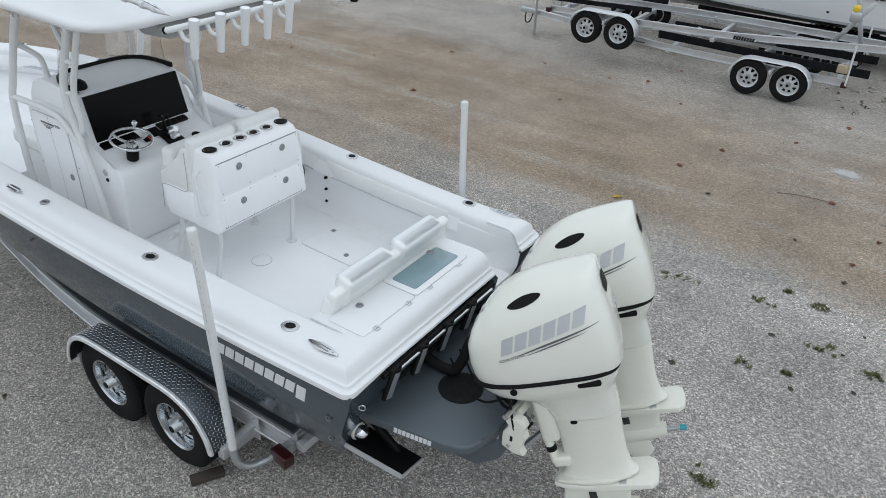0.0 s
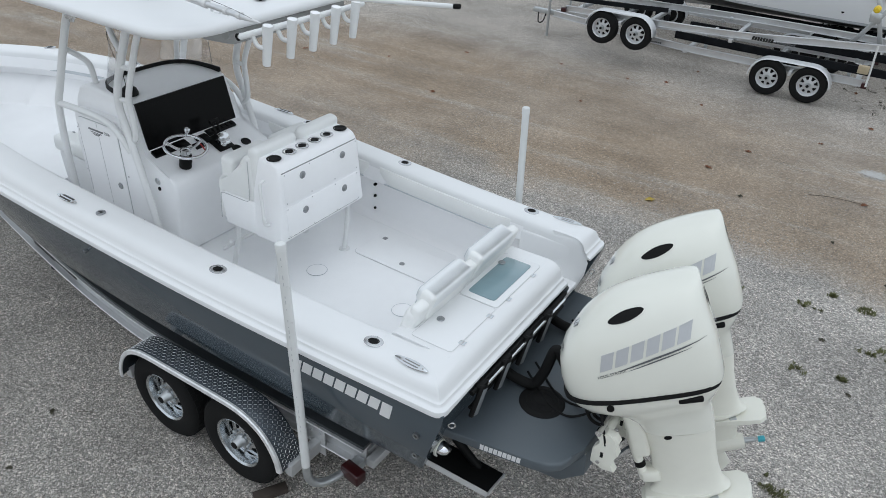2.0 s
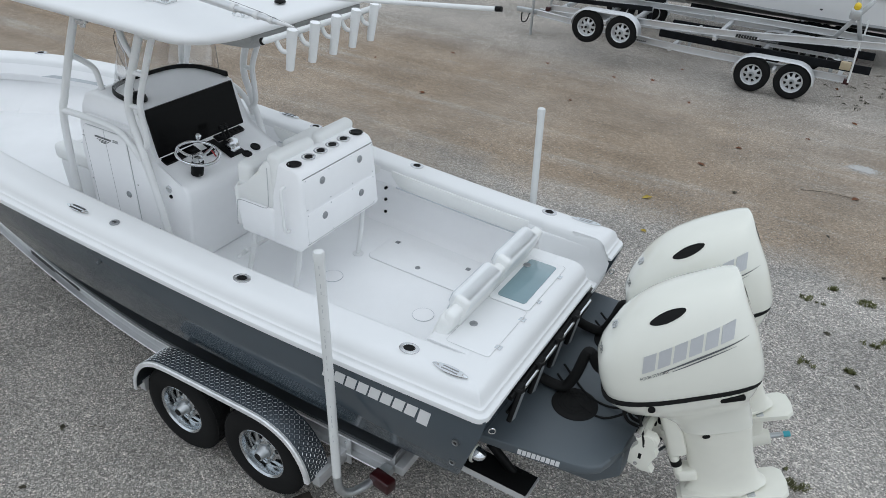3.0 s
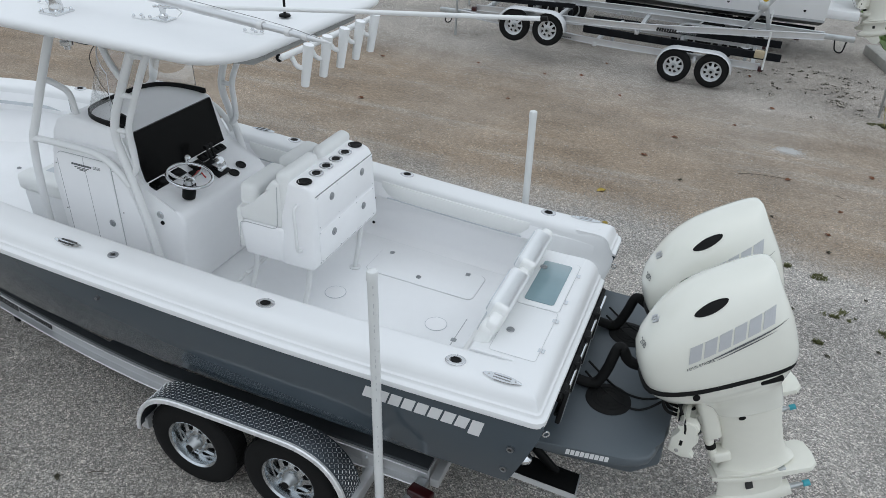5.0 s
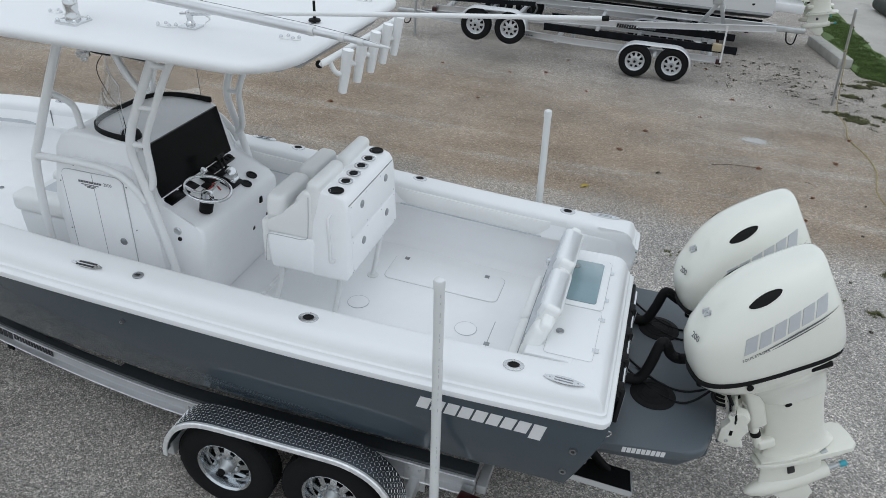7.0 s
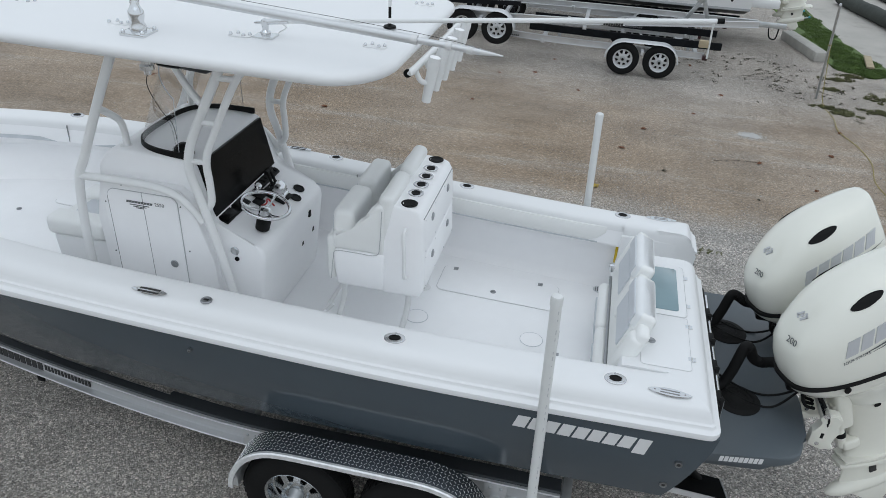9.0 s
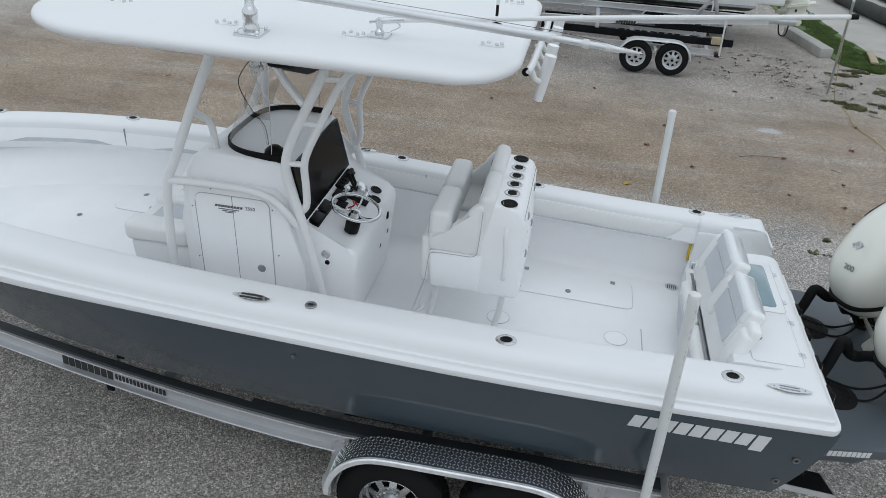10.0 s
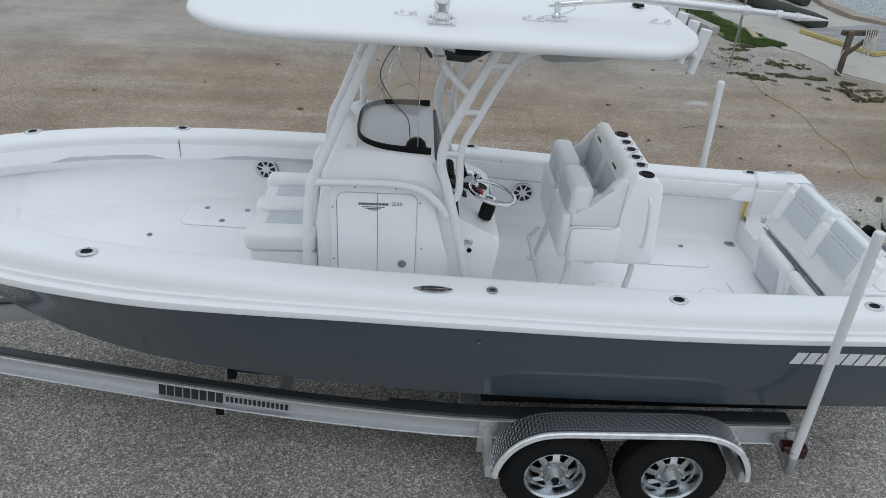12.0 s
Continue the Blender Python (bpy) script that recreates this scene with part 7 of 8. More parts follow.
def chock():
    bm = box(-0.13, 0.13, -0.045, 0.045, 0, 0.045, 0.006)
    bmesh.ops.transform(bm, verts=bm.verts, matrix=pose(-1.46, -1.30, 0.002, 0, 0, 60))
    solo("timber_block", bm, DARKWOOD, "weathered timber block on the gravel beside the tyre", "timber")


chock()


# ---- the yard behind: stacked trailers, a second boat ----
def plain_fender(t, xa, xb, yc, z, r, s):
    """A rounded aluminium tandem fender over two axles."""
    R = r + 0.045
    prof = []
    for k in range(9):
        a = radians(180 - 90 * k / 8)
        prof.append((xa + R * math.cos(a), z + R * math.sin(a)))
    for k in range(9):
        a = radians(90 - 90 * k / 8)
        prof.append((xb + R * math.cos(a), z + R * math.sin(a)))
    rings = []
    n = len(prof)
    for i, (x, zz) in enumerate(prof):
        c = Vector(((xa if x < (xa + xb) / 2 else xb), 0, z))
        d = (Vector((x, 0, zz)) - c).normalized()
        if xa < x < xb:
            d = Vector((0, 0, 1))
        p = Vector((x, 0, zz))
        rings.append([p + Vector((0, yc + s * y, 0)) + d * o for y, o in ((-0.11, 0.0), (0.07, 0.0), (0.095, -0.006), (0.105, -0.028), (0.097, -0.028), (0.088, -0.012), (0.06, -0.006), (-0.11, -0.005))])
    part("fender", loft(rings), ALUW, t, "rounded aluminium tandem fender")


ALUW = surface("white_aluminium", (0.66, 0.67, 0.68), 0.34, 0.6, vary=0.06, grain=24, broad=2)
WHITER = surface("white_rim", (0.62, 0.63, 0.64), 0.4, 0.4, vary=0.06, grain=30, broad=6)


def yard_trailer(label, x_axle, spread, yc, z, tongue, rear, r=0.33, beam_z=0.52, lift=0.0, post=False, name_x=None, reach=0.55, jack=True, board=0.085):
    """A tandem trailer along x: axles at x_axle and x_axle + spread; the frame runs from rear to tongue."""
    t = thing("boat_trailer", ((tongue + rear) / 2, yc, 0.0 if not lift else lift), label, "boat trailer", "trailers in the yard")
    d = 1 if tongue > rear else -1
    rise = 0.20 if lift else 0.02
    for s in (-1, 1):
        mid = rear + (tongue - rear) * 0.45
        path = [(rear, yc + s * 0.82, beam_z), (mid, yc + s * 0.80, beam_z + rise * 0.3), (rear + (tongue - rear) * 0.72, yc + s * 0.48, beam_z + rise * 0.65), (tongue, yc + s * 0.07, beam_z + rise)]
        part("frame_beam", i_beam(path, 0.125, 0.07), ALUW, t, "white-grey aluminium I-beam")
        for k in (0, 1):
            wheel(t, x_axle + k * spread, yc + s * 1.06, z, r, 0.18, s, r * 0.58, WHITER, tread=False)
        plain_fender(t, x_axle, x_axle + spread, yc + s * 1.06, z, r, s)
        part("fender_stay", box(x_axle + spread / 2 - 0.03, x_axle + spread / 2 + 0.03, *sorted((yc + s * 0.84, yc + s * 1.10)), z + 0.10, z + 0.18, 0.005), ALUW, t)
        near, far = rear - d * 0.35, rear + (tongue - rear) * reach
        part("bunk", i_beam([(near, yc + s * 0.55, beam_z + 0.15), ((near + far) / 2, yc + s * 0.55, beam_z + 0.15 + rise * 0.2), (far, yc + s * 0.50, beam_z + 0.16 + rise * 0.4)], board, 0.06, 0.055, 0.01), CARPET, t, "dark carpeted bunk")
        for x in (rear + d * 0.3, mid):
            part("bunk_bracket", box(x - 0.03, x + 0.03, yc + s * 0.55 - 0.03, yc + s * 0.55 + 0.03, beam_z + 0.0, beam_z + 0.09, 0.005), GALV, t)
        part("tail_lamp", box(rear - d * 0.02 - 0.05, rear - d * 0.02 + 0.05, yc + s * 0.90 - 0.05, yc + s * 0.90 + 0.05, beam_z - 0.06, beam_z + 0.03, 0.01), RED, t)
    for k in (0, 1):
        part("axle", box(x_axle + k * spread - 0.04, x_axle + k * spread + 0.04, yc - 0.95, yc + 0.95, z - 0.03, z + 0.05, 0.01), GALV, t)
    for f in (0.02, 0.25, 0.5):
        x = rear + (tongue - rear) * f
        part("cross_member", box(x - 0.04, x + 0.04, yc - 0.8, yc + 0.8, beam_z - 0.09, beam_z - 0.01, 0.006), ALUW, t)
    zt = beam_z + rise
    part("coupler", box(*sorted((tongue, tongue + d * 0.55)), yc - 0.05, yc + 0.05, zt - 0.05, zt + 0.05, 0.012), GALV, t, "galvanised tongue and coupler")
    part("chain", tube([(tongue + d * 0.2, yc - 0.06, zt - 0.04), (tongue + d * 0.25, yc - 0.10, zt - 0.22), (tongue + d * 0.38, yc - 0.06, zt - 0.25), (tongue + d * 0.42, yc, zt - 0.04)], 0.014, 6, 5), BLACK, t, "dark safety chain")
    if jack:
        part("jack", tube([(tongue + d * 0.1, yc - 0.12, max(0.0, lift * 0.3)), (tongue + d * 0.1, yc - 0.12, zt + 0.30)], 0.03, 10, 1), GALV, t, "galvanised tongue jack")
    if name_x is not None:
        def on(u, v, w):
            x = name_x + u
            f = (x - rear) / (tongue - rear)
            return Vector((x, yc - (0.813 if f < 0.5 else 0.72) - 0.03 - w, beam_z + rise * 0.3 - 0.03 + v))
        marks("name_block", blocks(8, 0.40, 0.07, 0.008, 0.012, on, cols=1), DECALB, t)
        marks("series_block", blocks(9, 0.36, 0.03, 0.010, 0.004, lambda u, v, w: on(u + 0.44, v + 0.01, w), cols=1), DECALG, t)
    if post:
        for s in (-1, 1):
            part("guide_post", tube([(rear - d * 0.05, yc + s * 1.0, beam_z), (rear - d * 0.03, yc + s * 1.0, 1.22)], 0.018, 12, 1), PVC, t, "pale guide post")
            part("post_pad", box(rear - 0.16, rear + 0.02, yc + s * 1.0 - 0.05, yc + s * 1.0 + 0.05, 0.72, 0.86, 0.01), PALEWOOD, t, "pale wooden pad")
    return t


low = yard_trailer("silver tandem boat trailer standing empty on the gravel", -0.58, 0.735, 12.03, 0.35, -5.6, 1.02, r=0.33, beam_z=0.50, post=True, name_x=-3.6, board=0.14)
high = yard_trailer("silver tandem boat trailer stacked on another trailer", -3.98, 0.74, 11.97, 0.70, 2.05, -4.95, r=0.33, beam_z=0.88, lift=0.37, name_x=-1.08, reach=0.30, jack=False)


def winch_post():
    for k in (0, 1):
        part("winch_post", box(-0.04, 0.04, -0.03, 0.03, 0, 0.95, 0.006, m=Matrix.Translation((0.55 if k == 0 else 1.05, 11.97, 0.98)) @ pose(0, 0, 0, 0, 32 if k == 0 else -18, 0)), GALV, high, "galvanised winch post")
    part("bow_roller", lathe([(0.03, -0.08), (0.06, -0.055), (0.06, 0.055), (0.03, 0.08)], (0.82, 11.6, 1.72), "y", 20), YELLOW, high, "yellow bow roller")
    part("winch", box(0.72, 0.92, 11.88, 12.06, 1.42, 1.60, 0.03), GALV, high)
    for y in (11.45, 12.45):
        part("skid_block", box(-3.36, -3.10, y, y + 0.1, 0.575, 0.80, 0.01), CARPET, high)


winch_post()


def second_boat():
    yc = 15.05
    b = thing("fishing_boat", (-2.2, yc, 0.6), "white fishing boat on a trailer behind the stacked trailers", "boat")
    X = [2.15, 1.0, -1.0, -3.0, -4.5, -5.5, -6.3, -6.9]
    bw = spline(X, [1.28, 1.32, 1.36, 1.34, 1.18, 0.90, 0.50, 0.03])
    zt = spline(X, [2.05, 2.07, 2.12, 2.2, 2.3, 2.36, 2.42, 2.46])
    cw = spline(X, [1.15, 1.17, 1.18, 1.10, 0.86, 0.55, 0.22, 0.01])
    cz = spline(X, [0.95, 0.95, 0.97, 1.05, 1.22, 1.45, 1.8, 2.1])
    kz = spline(X, [0.62, 0.62, 0.62, 0.64, 0.75, 1.0, 1.45, 2.05])
    xs = stations(2.15, -6.9, 40)
    for s in (-1, 1):
        part("hull_side", loft([[(x, yc + s * (bw(x) + (cw(x) - bw(x)) * t + 0.04 * math.sin(math.pi * t)), zt(x) + (cz(x) - zt(x)) * t) for t in (0, 0.2, 0.4, 0.6, 0.8, 1)] for x in xs], closed=False), GEL, b, "white hull side")
        part("boot_stripe", loft([[(x, yc + s * (cw(x) + 0.012), cz(x) + 0.03), (x, yc + s * (cw(x) + 0.010), cz(x) - 0.02), (x, yc + s * (cw(x) - 0.10 * min(1, cw(x))), cz(x) - 0.05)] for x in xs], closed=False), LINERG, b, "grey chine stripe")
        part("hull_bottom", loft([[(x, yc + s * cw(x), cz(x) - 0.005), (x, yc + s * cw(x) * 0.5, kz(x) + (cz(x) - kz(x)) * 0.42), (x, yc, kz(x))] for x in xs], closed=False), BOTTOM, b)
    part("deck", loft([[(x, yc - bw(x), zt(x)), (x, yc, zt(x) + 0.03), (x, yc + bw(x), zt(x))] for x in xs], closed=False), GEL, b)
    ring = [(yc - bw(2.15), zt(2.15)), (yc - cw(2.15), cz(2.15)), (yc, kz(2.15)), (yc + cw(2.15), cz(2.15)), (yc + bw(2.15), zt(2.15))]
    bm = bmesh.new()
    bm.faces.new([bm.verts.new((2.15, y, z)) for y, z in ring])
    part("transom", bm, GEL, b)
    part("bracket", box(2.15, 2.85, yc - 0.75, yc + 0.75, 0.95, 1.15, 0.04), GEL, b, "white engine bracket")

    def on(u, v, w):
        x = 0.55 + u
        return Vector((x, yc - bw(x) - 0.015 - w, 1.52 + v))
    marks("name_block", blocks(9, 0.95, 0.16, 0.02, 0.04, on, cols=1), DECALB, b)
    for x in (0.1, 1.7):
        part("through_hull", lathe([(0.03, 0), (0.03, -0.02), (0.001, -0.02)], (x, yc - cw(x) - 0.03, 1.15), "y", 12), BLACK, b)
    yard_trailer("silver tandem trailer under the second boat", -0.1, 0.80, yc, 0.34, -6.4, 1.7, r=0.34, beam_z=0.50)


LINERG = surface("pale_grey_stripe", (0.40, 0.41, 0.42), 0.4, vary=0.08, grain=20, broad=2)
second_boat()
far_motor = outboard(14.72, -14.0, 0.0)
far_motor.location.x += 2.05
far_motor.location.z += 0.10
tagged(far_motor, "white outboard tilted on the second boat's stern", "outboard motor", "second boat's motors")
copy_thing(far_motor, Matrix.Translation((far_motor.location.x, 15.42, far_motor.location.z)))


# ---- the edge of the yard: kerb, lawn, slab, dock and water ----
def kerb():
    bm = box(-1.0, 1.0, -0.16, 0.16, 0, 0.23, 0.03, 2)
    for v in bm.verts:
        v.co += Vector((noise.noise(v.co * 3) * 0.015, noise.noise(v.co * 4 + Vector((5, 0, 0))) * 0.015, 0))
    bmesh.ops.transform(bm, verts=bm.verts, matrix=pose(3.70, 14.72, -0.01, 0, 0, 102.4))
    solo("concrete_kerb_block", bm, CONCRETE, "long grey concrete kerb block at the lawn's edge", "kerb block")


kerb()


def sheet(name, outline, z, material, label, category, wobble=0.0, kind="structure"):
    """A flat area with a ragged edge, a little over the ground."""
    pts = []
    n = len(outline)
    for i, (x, y) in enumerate(outline):
        x2, y2 = outline[(i + 1) % n]
        m = max(1, int(math.hypot(x2 - x, y2 - y) / 0.4)) if wobble else 1
        for k in range(m):
            t = k / m
            px, py = x + (x2 - x) * t, y + (y2 - y) * t
            pts.append((px + wobble * noise.noise(Vector((px * 1.7, py * 1.7, 3))), py + wobble * noise.noise(Vector((px * 1.7, py * 1.7, 9)))))
    bm = slab(pts, z - 0.03, z)
    bmesh.ops.triangulate(bm, faces=[f for f in bm.faces if len(f.verts) > 4])
    return solo(name, bm, material, label, category, kind=kind, smooth=0)


sheet("pavement", [(5.9, 10.6), (6.6, 9.5), (30, 9.0), (30, 14.0), (11.5, 14.6), (9.1, 16.9), (9.4, 20.0), (10.5, 30.0), (4.6, 30.0), (4.6, 16.0), (5.3, 13.2)], 0.014, SLAB, "pale worn concrete slab by the water", "pavement", 0.30)
sheet("lawn_bed", [(4.1, 13.5), (4.6, 13.0), (5.0, 12.92), (5.4, 13.06), (5.35, 13.5), (5.15, 14.4), (4.9, 15.8), (4.7, 18.5), (4.5, 24), (3.5, 24), (3.85, 16)], 0.022, GRASS, "short green lawn strip beside the kerb", "lawn", 0.10)


def blades(name, areas, count, height, material, label, seed):
    """Tufts of narrow blades, one object."""
    rnd = random.Random(seed)
    verts, faces = [], []
    for _ in range(count):
        ax, ay, ar = rnd.choice(areas)
        q = ar * math.sqrt(rnd.random())
        a = rnd.uniform(0, 2 * math.pi)
        x, y = ax + q * math.cos(a), ay + q * math.sin(a)
        h = height * rnd.uniform(0.5, 1.3)
        d = rnd.uniform(0, 2 * math.pi)
        lean = rnd.uniform(0.2, 1.0) * h
        w = rnd.uniform(0.004, 0.010)
        i = len(verts)
        ox, oy = -math.sin(d) * w, math.cos(d) * w
        verts += [(x - ox, y - oy, 0.0), (x + ox, y + oy, 0.0), (x + math.cos(d) * lean * 0.4 + ox * 0.8, y + math.sin(d) * lean * 0.4 + oy * 0.8, h * 0.65), (x + math.cos(d) * lean, y + math.sin(d) * lean, h)]
        faces += [(i, i + 1, i + 2), (i, i + 2, i + 3)]
    me = bpy.data.meshes.new(name)
    me.from_pydata(verts, [], faces)
    me.materials.append(material)
    return tagged(new(name, me), label, kind="stuff", category="plants")


lawn_spots = [(4.55 + 0.12 * math.sin(k * 1.9) - 0.02 * k, 13.6 + 0.42 * k, 0.40) for k in range(14)] + [(4.9, 13.2, 0.35), (5.2, 13.3, 0.25), (4.6, 14.6, 0.45), (4.5, 13.4, 0.4), (4.9, 14.0, 0.4), (5.3, 13.1, 0.25), (4.8, 12.95, 0.2)]
blades("lawn_grass", lawn_spots, 52000, 0.040, GRASS, "short green grass of the lawn strip", 3)

weed_rnd = random.Random(11)
green_spots = [(0.545, 3.80, 0.13), (1.49, 3.92, 0.07), (1.70, 4.31, 0.04), (2.05, 4.20, 0.11), (2.23, 3.43, 0.11), (1.60, 2.735, 0.06), (1.76, 1.04, 0.07), (2.02, 2.81, 0.03), (2.72, 3.30, 0.06), (3.05, 4.30, 0.10)]
sprigs = [(x + weed_rnd.gauss(0, r * 0.7), y + weed_rnd.gauss(0, r * 0.45), weed_rnd.uniform(0.01, 0.045)) for x, y, r in green_spots for _ in range(9)]
blades("gravel_weeds", sprigs, 1500, 0.034, WEED, "small green weeds growing out of the gravel", 5)
patchy = [(4.73, 11.28, 0.34), (4.33, 10.36, 0.20), (4.90, 10.24, 0.14), (5.30, 9.45, 0.30), (5.40, 8.95, 0.35), (5.95, 8.85, 0.40), (5.50, 9.95, 0.12), (3.42, 10.30, 0.18), (3.62, 10.05, 0.14), (4.05, 12.4, 0.16), (4.35, 12.75, 0.16), (3.75, 11.6, 0.10), (6.4, 9.2, 0.25)]
tufts = []
for px, py, pr in patchy:
    for _ in range(26):
        tufts.append((px + weed_rnd.gauss(0, pr * 0.75), py + weed_rnd.gauss(0, pr * 0.42), weed_rnd.uniform(0.02, 0.10)))
blades("withered_weeds", tufts, 12000, 0.020, WEEDB, "withered brown weeds among the green on the verge", 8)
blades("verge_weeds", tufts, 15000, 0.026, WEED, "ragged weeds on the verge by the slab", 6)


def leaf_clumps(name, count, label, seed):
    """Dark sodden leaves and withered weed in small flat clumps over the gravel towards the kerb, one object."""
    rnd = random.Random(seed)
    verts, faces = [], []
    for _ in range(count):
        a = rnd.random()
        cx, cy = 1.5 + 2.3 * a + rnd.gauss(0, 0.55), 12.7 - 1.7 * a + rnd.gauss(0, 0.75)
        if cy > 13.9 or cx > 4.3:
            continue
        size = rnd.choice((0.02, 0.03, 0.04, 0.06, 0.09))
        way = rnd.uniform(0, 3.14)
        for _ in range(int(6 + 190 * size)):
            p, q = rnd.gauss(0, size), rnd.gauss(0, size * 0.4)
            x, y = cx + p * math.cos(way) - q * math.sin(way), cy + p * math.sin(way) + q * math.cos(way)
            r, d, i = rnd.uniform(0.010, 0.026), rnd.uniform(0, 6.28), len(verts)
            z = 0.018 * noise.noise(Vector((x * 0.35, y * 0.35, 0))) + 0.006
            verts += [(x + r * math.cos(d + k * 1.571) * (1.0 if k % 2 else 0.5), y + r * math.sin(d + k * 1.571) * (1.0 if k % 2 else 0.5), z + rnd.uniform(0, 0.024)) for k in range(4)]
            faces += [(i, i + 1, i + 2), (i, i + 2, i + 3)]
    me = bpy.data.meshes.new(name)
    me.from_pydata(verts, [], faces)
    me.materials.append(WEEDB)
    return tagged(new(name, me), label, kind="stuff", category="leaf litter")


leaf_clumps("leaf_debris", 85, "dark withered leaves in clumps on the gravel", 7)


def leaf_litter(name, spots, size, material, label, group):
    rnd = random.Random(len(spots) * 7 + 1)
    for x, y in spots:
        s = size * rnd.uniform(0.7, 1.25)
        bm = bmesh.new()
        n = 10
        mid = [bm.verts.new((s * (k / n - 0.5), 0, 0.010 + 0.012 * math.sin(k * 0.7))) for k in range(n + 1)]
        for sd in (-1, 1):
            edge = [bm.verts.new((s * (k / n - 0.5), sd * s * 0.32 * math.sin(math.pi * k / n) ** 0.8 * (0.8 + 0.3 * rnd.random()), 0.012 + 0.022 * math.sin(math.pi * k / n) * rnd.random())) for k in range(1, n)]
            rim = [mid[0]] + edge + [mid[n]]
            for k in range(n):
                vs = [mid[k], mid[k + 1], rim[k + 1], rim[k]]
                vs = list(dict.fromkeys(vs))
                if len(vs) > 2:
                    bm.faces.new(vs)
        bmesh.ops.rotate(bm, verts=bm.verts, matrix=Matrix.Rotation(rnd.uniform(0, 6.28), 3, "Z"))
        bmesh.ops.translate(bm, verts=bm.verts, vec=(x, y, 0.0))
        solo(name, bm, material, label, "leaf", group)


leaf_litter("fallen_leaf", [(-4.45, 10.1), (-3.0, 10.1), (-2.0, 11.5), (-1.35, 9.55), (-0.45, 6.9), (1.7, 7.0), (2.9, 7.7), (-5.6, 7.0), (-3.2, 8.3), (0.8, 9.0), (-0.1, 7.9), (-7.5, 8.2), (-9.2, 7.5), (2.4, 6.2), (-6.4, 9.5), (-2.3, 10.4), (1.4, 10.3), (3.3, 8.9), (2.2, 5.4), (0.9, 12.2)], 0.11, ORANGE, "curled brown fallen leaf on the gravel", "fallen brown leaves")
leaf_litter("yellow_leaf", [(-0.8, 5.3), (-0.55, 4.35)], 0.13, LEAFY, "yellow fallen leaf on the gravel", "fallen yellow leaves")
leaf_litter("small_leaf", [(2.55, 3.9), (1.75, 3.35), (2.1, 2.6), (1.05, 2.3), (2.9, 5.2), (2.2, 4.9), (1.5, 5.6), (3.1, 6.2), (0.2, 6.2), (-3.6, -1.75), (-3.3, -2.3), (2.6, 2.9)], 0.07, WEEDB, "small dark dead leaf on the gravel", "small dead leaves")


def twig(x, y, a, l):
    bm = tube([(0, 0, 0.008), (l * 0.4, l * 0.05, 0.014), (l, 0, 0.008)], (0.005, 0.003), 6, 4)
    bmesh.ops.transform(bm, verts=bm.verts, matrix=pose(x, y, 0, 0, 0, a))
    solo("twig", bm, WOOD, "thin dark twig lying on the gravel", "twig", "twigs")


twig(-3.42, -1.62, 30, 0.12)
twig(0.99, 6.88, 12, 0.74)
twig(2.35, 6.75, -30, 0.12)


def puddle_sheen():
    """Flakes painted as a puddle's sheen, dense in its middle, thinning outwards, one object."""
    rnd = random.Random(33)
    verts, faces = [], []
    for _ in range(1000):
        x, y = 1.70 + rnd.gauss(0, 0.095), 8.22 + rnd.gauss(0, 0.06)
        r, a, i = rnd.uniform(0.006, 0.016), rnd.uniform(0, 6.28), len(verts)
        z = 0.018 * noise.noise(Vector((x * 0.35, y * 0.35, 0))) + 0.006
        verts += [(x + r * math.cos(a + k * 1.571), y + r * math.sin(a + k * 1.571), z + rnd.uniform(0, 0.004)) for k in range(4)]
        faces.append((i, i + 1, i + 2, i + 3))
    me = bpy.data.meshes.new("puddle_sheen_flakes")
    me.from_pydata(verts, [], faces)
    me.materials.append(SHEEN_FLAKE)
    tagged(new("puddle_sheen_flakes", me), "small pale patch painted as a puddle's sheen on the lane", kind="stuff", category="gravel")


# pale colour that stands for sky reflected in the puddle
SHEEN_FLAKE = surface("pale_sheen_flakes", (0.52, 0.51, 0.49), 0.8, vary=0.1, grain=30, broad=4)
puddle_sheen()


def leaning_pole():
    o = thing("steel_pole", (3.28, 10.86, 0), "leaning galvanised pipe post with a rope tied on", "post")
    part("pipe", tube([(3.28, 10.86, -0.02), (3.16, 10.60, 0.95), (3.04, 10.34, 1.90)], 0.023, 14, 2), GALV, o)
    part("pipe_cap", lathe([(0.026, -0.02), (0.026, 0.01), (0.02, 0.02), (0.001, 0.02)], (3.04, 10.34, 1.90), sides=14), GALV, o)
    part("rope_tie", ring_of(0.03, 0.008, pose(3.14, 10.56, 1.12), 20, 8), ROPEY, o, "yellow rope turn")


leaning_pole()


def yellow_rope():
    pts = [(3.16, 10.56, 1.10), (3.24, 10.60, 0.6), (3.30, 10.55, 0.15), (3.32, 10.3, 0.015), (3.36, 9.7, 0.012), (3.30, 9.0, 0.012), (3.46, 8.3, 0.012), (3.50, 7.6, 0.012), (3.36, 6.8, 0.012), (3.42, 6.0, 0.012), (3.22, 5.3, 0.012), (3.25, 5.0, 0.012)]
    solo("yellow_rope", tube(pts, 0.0065, 8, 8), ROPEY, "yellow rope trailing over the gravel", "rope", smooth=60)


yellow_rope()


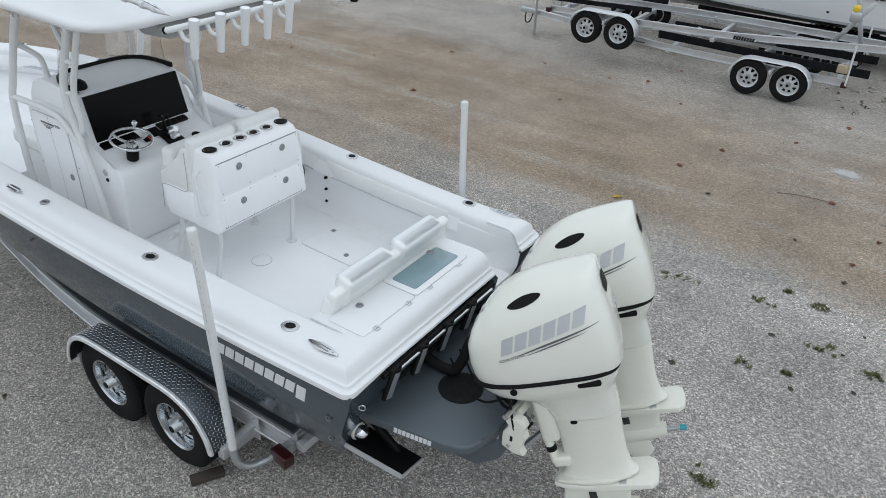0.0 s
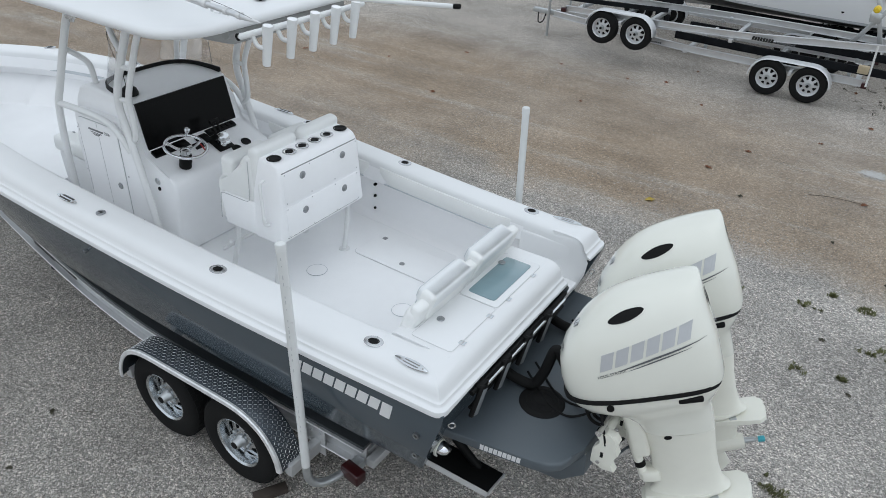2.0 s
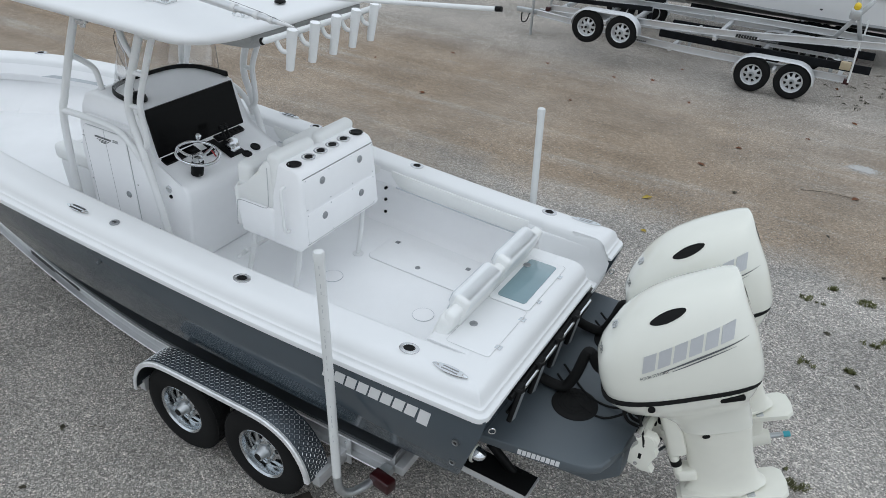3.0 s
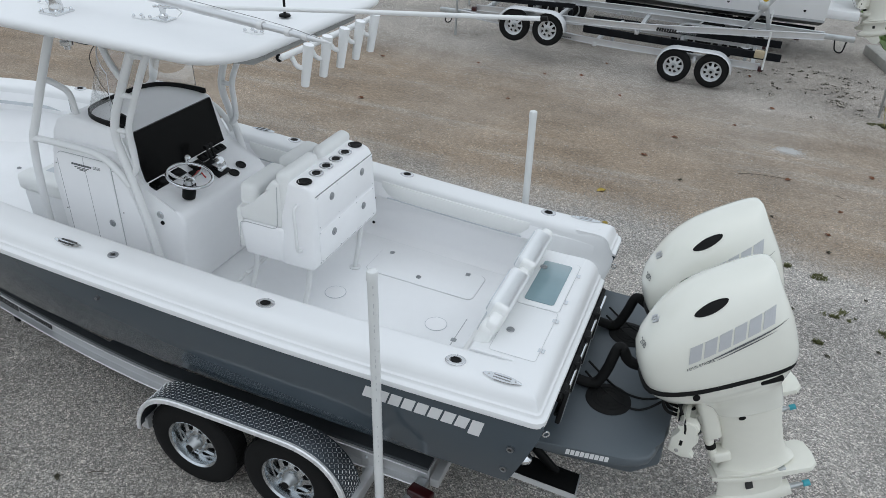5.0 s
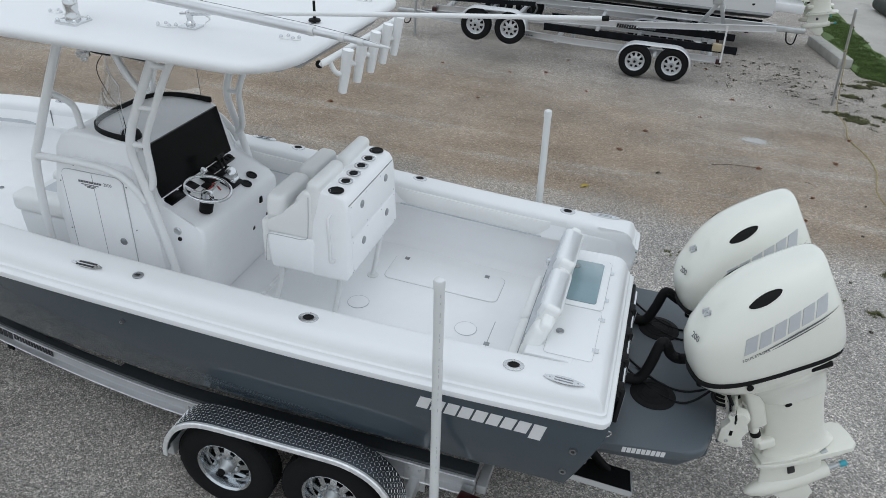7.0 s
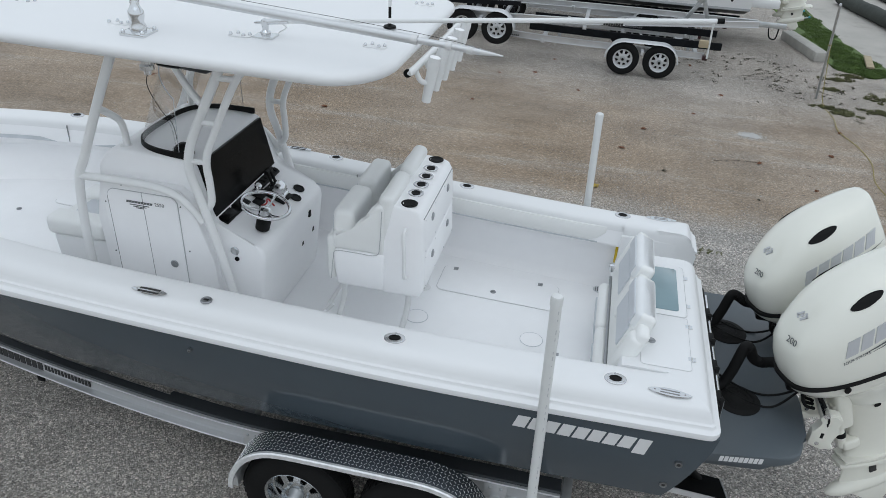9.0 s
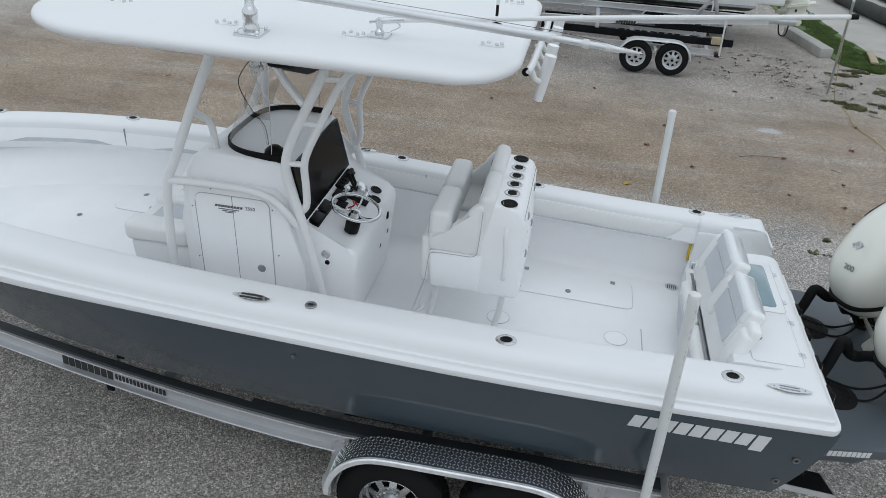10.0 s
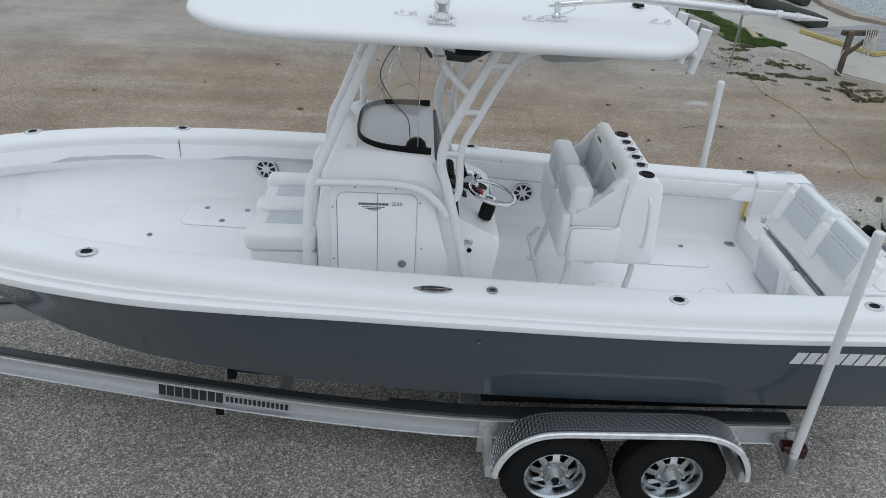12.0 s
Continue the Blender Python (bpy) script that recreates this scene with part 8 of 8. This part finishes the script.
def timber_frame():
    o = thing("timber_post_frame", (5.62, 10.63, 0), "weathered timber post frame hung with pale rope", "post")
    part("post", box(-0.055, 0.055, -0.055, 0.055, 0, 0.95, 0.008, m=pose(5.62, 10.63, 0)), WOOD, o)
    part("cross_beam", box(-0.14, 0.70, -0.05, 0.05, 0.84, 0.95, 0.008, m=pose(5.62, 10.74, 0, 0, 0, 8)), WOOD, o)
    part("strut", box(-0.04, 0.04, -0.03, 0.03, 0, 0.68, 0.006, m=pose(5.66, 10.68, 0.42, 0, 50, 8)), WOOD, o)
    for k in range(6):
        x = 5.98 + 0.05 * k
        part("rope_loop", tube([(x, 10.68, 0.94), (x - 0.02, 10.63, 0.75), (x + 0.01, 10.62, 0.45 + 0.06 * (k % 3)), (x + 0.04, 10.66, 0.62), (x + 0.03, 10.74, 0.96)], 0.010, 6, 5), ROPEW, o, "pale rope loop")
    part("rope_loop", tube([(5.56, 10.58, 0.56), (5.50, 10.55, 0.4), (5.53, 10.54, 0.1), (5.75, 10.45, 0.012)], 0.010, 6, 5), ROPEW, o)


timber_frame()


def log(x0, y0, x1, y1, r, label):
    n = 9
    pts = [(x0 + (x1 - x0) * k / (n - 1), y0 + (y1 - y0) * k / (n - 1), r + 0.012 + 0.012 * math.sin(k * 1.7)) for k in range(n)]
    bm = tube(pts, r, 16, 2)
    for v in bm.verts:
        v.co += Vector((0, 0, max(-0.01, 0.02 * noise.noise(v.co * 2.5))))
    solo("pile_log", bm, LOGM, label, "log", "stored pilings", smooth=60)


log(7.18, 14.7, 5.9, 21.0, 0.20, "dark green-black timber piling lying on the slab")
log(8.3, 18.0, 7.0, 24.5, 0.17, "dark weathered timber piling lying behind another")
log(8.9, 19.2, 9.6, 24.0, 0.14, "brown weathered timber piling by the seawall")


def plank(x, y, a, l, material, label):
    bm = box(-l / 2, l / 2, -0.08, 0.08, 0, 0.045, 0.006)
    bmesh.ops.transform(bm, verts=bm.verts, matrix=pose(x, y, 0.045, 0, 0, a))
    solo("loose_plank", bm, material, label, "plank")


plank(5.0, 13.95, 80, 1.05, PALEWOOD, "pale loose plank on the lawn's edge")


def dock():
    """A boarded pontoon with a yellow edge beam."""
    o = thing("boarded_dock", (7.9, 13.0, 0.04), "grey boarded pontoon with a yellow edge beam", "dock")
    m = pose(6.95, 13.42, 0.02, 0, 0, -68)
    part("edge_beam", box(-1.12, 1.12, -0.05, 0.05, 0.0, 0.10, 0.01, m=m), YELLOWB, o, "yellow painted edge beam")
    part("end_beam", box(1.13, 1.21, -0.05, 2.9, 0.0, 0.10, 0.01, m=m), YELLOWB, o, "yellow painted end beam")
    for k in range(19):
        part("board", box(-1.08, 1.10, 0.065 + 0.145 * k, 0.195 + 0.145 * k, 0.06, 0.105, 0.006, m=m), GREYB, o)
    for x in (-0.9, 0.05, 1.0):
        part("joist", box(x - 0.05, x + 0.05, 0.055, 2.8, 0.0, 0.058, m=m), WOOD, o)


YELLOWB = surface("faded_yellow_beam", (0.50, 0.42, 0.17), 0.75, vary=0.2, grain=30, broad=3)
GREYB = surface("silvered_boards", (0.30, 0.30, 0.30), 0.8, vary=0.2, grain=40, broad=3, bump=0.4, stretch=(0.3, 2, 2))
dock()


def seawall():
    pts = [(12.2, 13.6), (9.75, 15.95), (9.1, 17.0), (9.25, 19.3), (10.3, 24.0), (11.5, 30.0)]
    rings = []
    for p in smooth_path([(x, y, 0) for x, y in pts], 8):
        j = 0.05 * noise.noise(p * 1.3)
        rings.append([(p.x - 0.18, p.y - 0.1, 0.0), (p.x - 0.17, p.y - 0.1, 0.12 + j), (p.x + 0.22, p.y + 0.12, 0.13 + j), (p.x + 0.27, p.y + 0.15, -0.4)])
    bm = loft(rings)
    solo("seawall", bm, STONE, "low worn stone seawall along the water", "seawall", kind="structure")


STONE = surface("seawall_stone", (0.33, 0.28, 0.22), 0.85, vary=0.25, grain=20, broad=2, bump=0.6)
seawall()


def water():
    m, nt, b = node_mat("sea_water")
    b.inputs["Base Color"].default_value = (0.10, 0.14, 0.155, 1)
    b.inputs["Roughness"].default_value = 0.12
    n = add(nt, "TexNoise", Scale=3.2, Detail=5.0, Roughness=0.6)
    nt.links.new(coords(nt, (1, 2.2, 1)), n.inputs["Vector"])
    nt.links.new(ramp(nt, n.outputs["Fac"], [(0.3, (0.075, 0.11, 0.125)), (0.7, (0.14, 0.18, 0.19))]), b.inputs["Base Color"])
    bp = add(nt, "Bump", Strength=0.5, Distance=0.08)
    nt.links.new(n.outputs["Fac"], bp.inputs["Height"])
    nt.links.new(bp.outputs[0], b.inputs["Normal"])
    ol = [(12.4, 13.8), (9.95, 16.1), (9.3, 17.05), (9.45, 19.3), (10.5, 24.0), (11.7, 30.0), (14, 60), (400, 60), (400, 13.8)]
    bm = slab(ol, 0.0, 0.05)
    bmesh.ops.triangulate(bm, faces=[f for f in bm.faces if len(f.verts) > 4])
    solo("water", bm, m, "grey-green rippled water beyond the seawall", "water", kind="structure", smooth=0)


water()


def pebbles():
    """Loose shell pebbles over the nearer gravel, one object."""
    rnd = random.Random(21)
    base = [(1, 0, 0), (-0.5, 0.87, 0), (-0.5, -0.87, 0), (0, 0, 0.7)]
    verts, faces = [], []
    for _ in range(110000):
        q = rnd.random()
        x, y = (rnd.uniform(-8.0, 3.5), rnd.uniform(-3.4, 0.3)) if q < 0.45 else (rnd.uniform(-1, 5.0), rnd.uniform(-0.5, 6.0)) if q < 0.75 else (rnd.uniform(-9, 5.5), rnd.uniform(2.0, 12.0))
        s = rnd.uniform(0.004, 0.012) * (1.0 if q < 0.75 else 1.25)
        a = rnd.uniform(0, 6.28)
        c, n = math.cos(a), math.sin(a)
        i = len(verts)
        z0 = 0.018 * noise.noise(Vector((x * 0.35, y * 0.35, 0))) - 0.002
        for px, py, pz in base:
            q = s * rnd.uniform(0.7, 1.3)
            verts.append((x + (px * c - py * n) * q, y + (px * n + py * c) * q * 0.8, z0 + pz * s))
        faces += [(i, i + 1, i + 3), (i + 1, i + 2, i + 3), (i + 2, i, i + 3)]
    me = bpy.data.meshes.new("loose_gravel")
    me.from_pydata(verts, [], faces)
    me.materials.append(PEBBLE)
    tagged(new("loose_gravel", me), "loose pale shell gravel on the yard", kind="stuff", category="gravel")


pebbles()
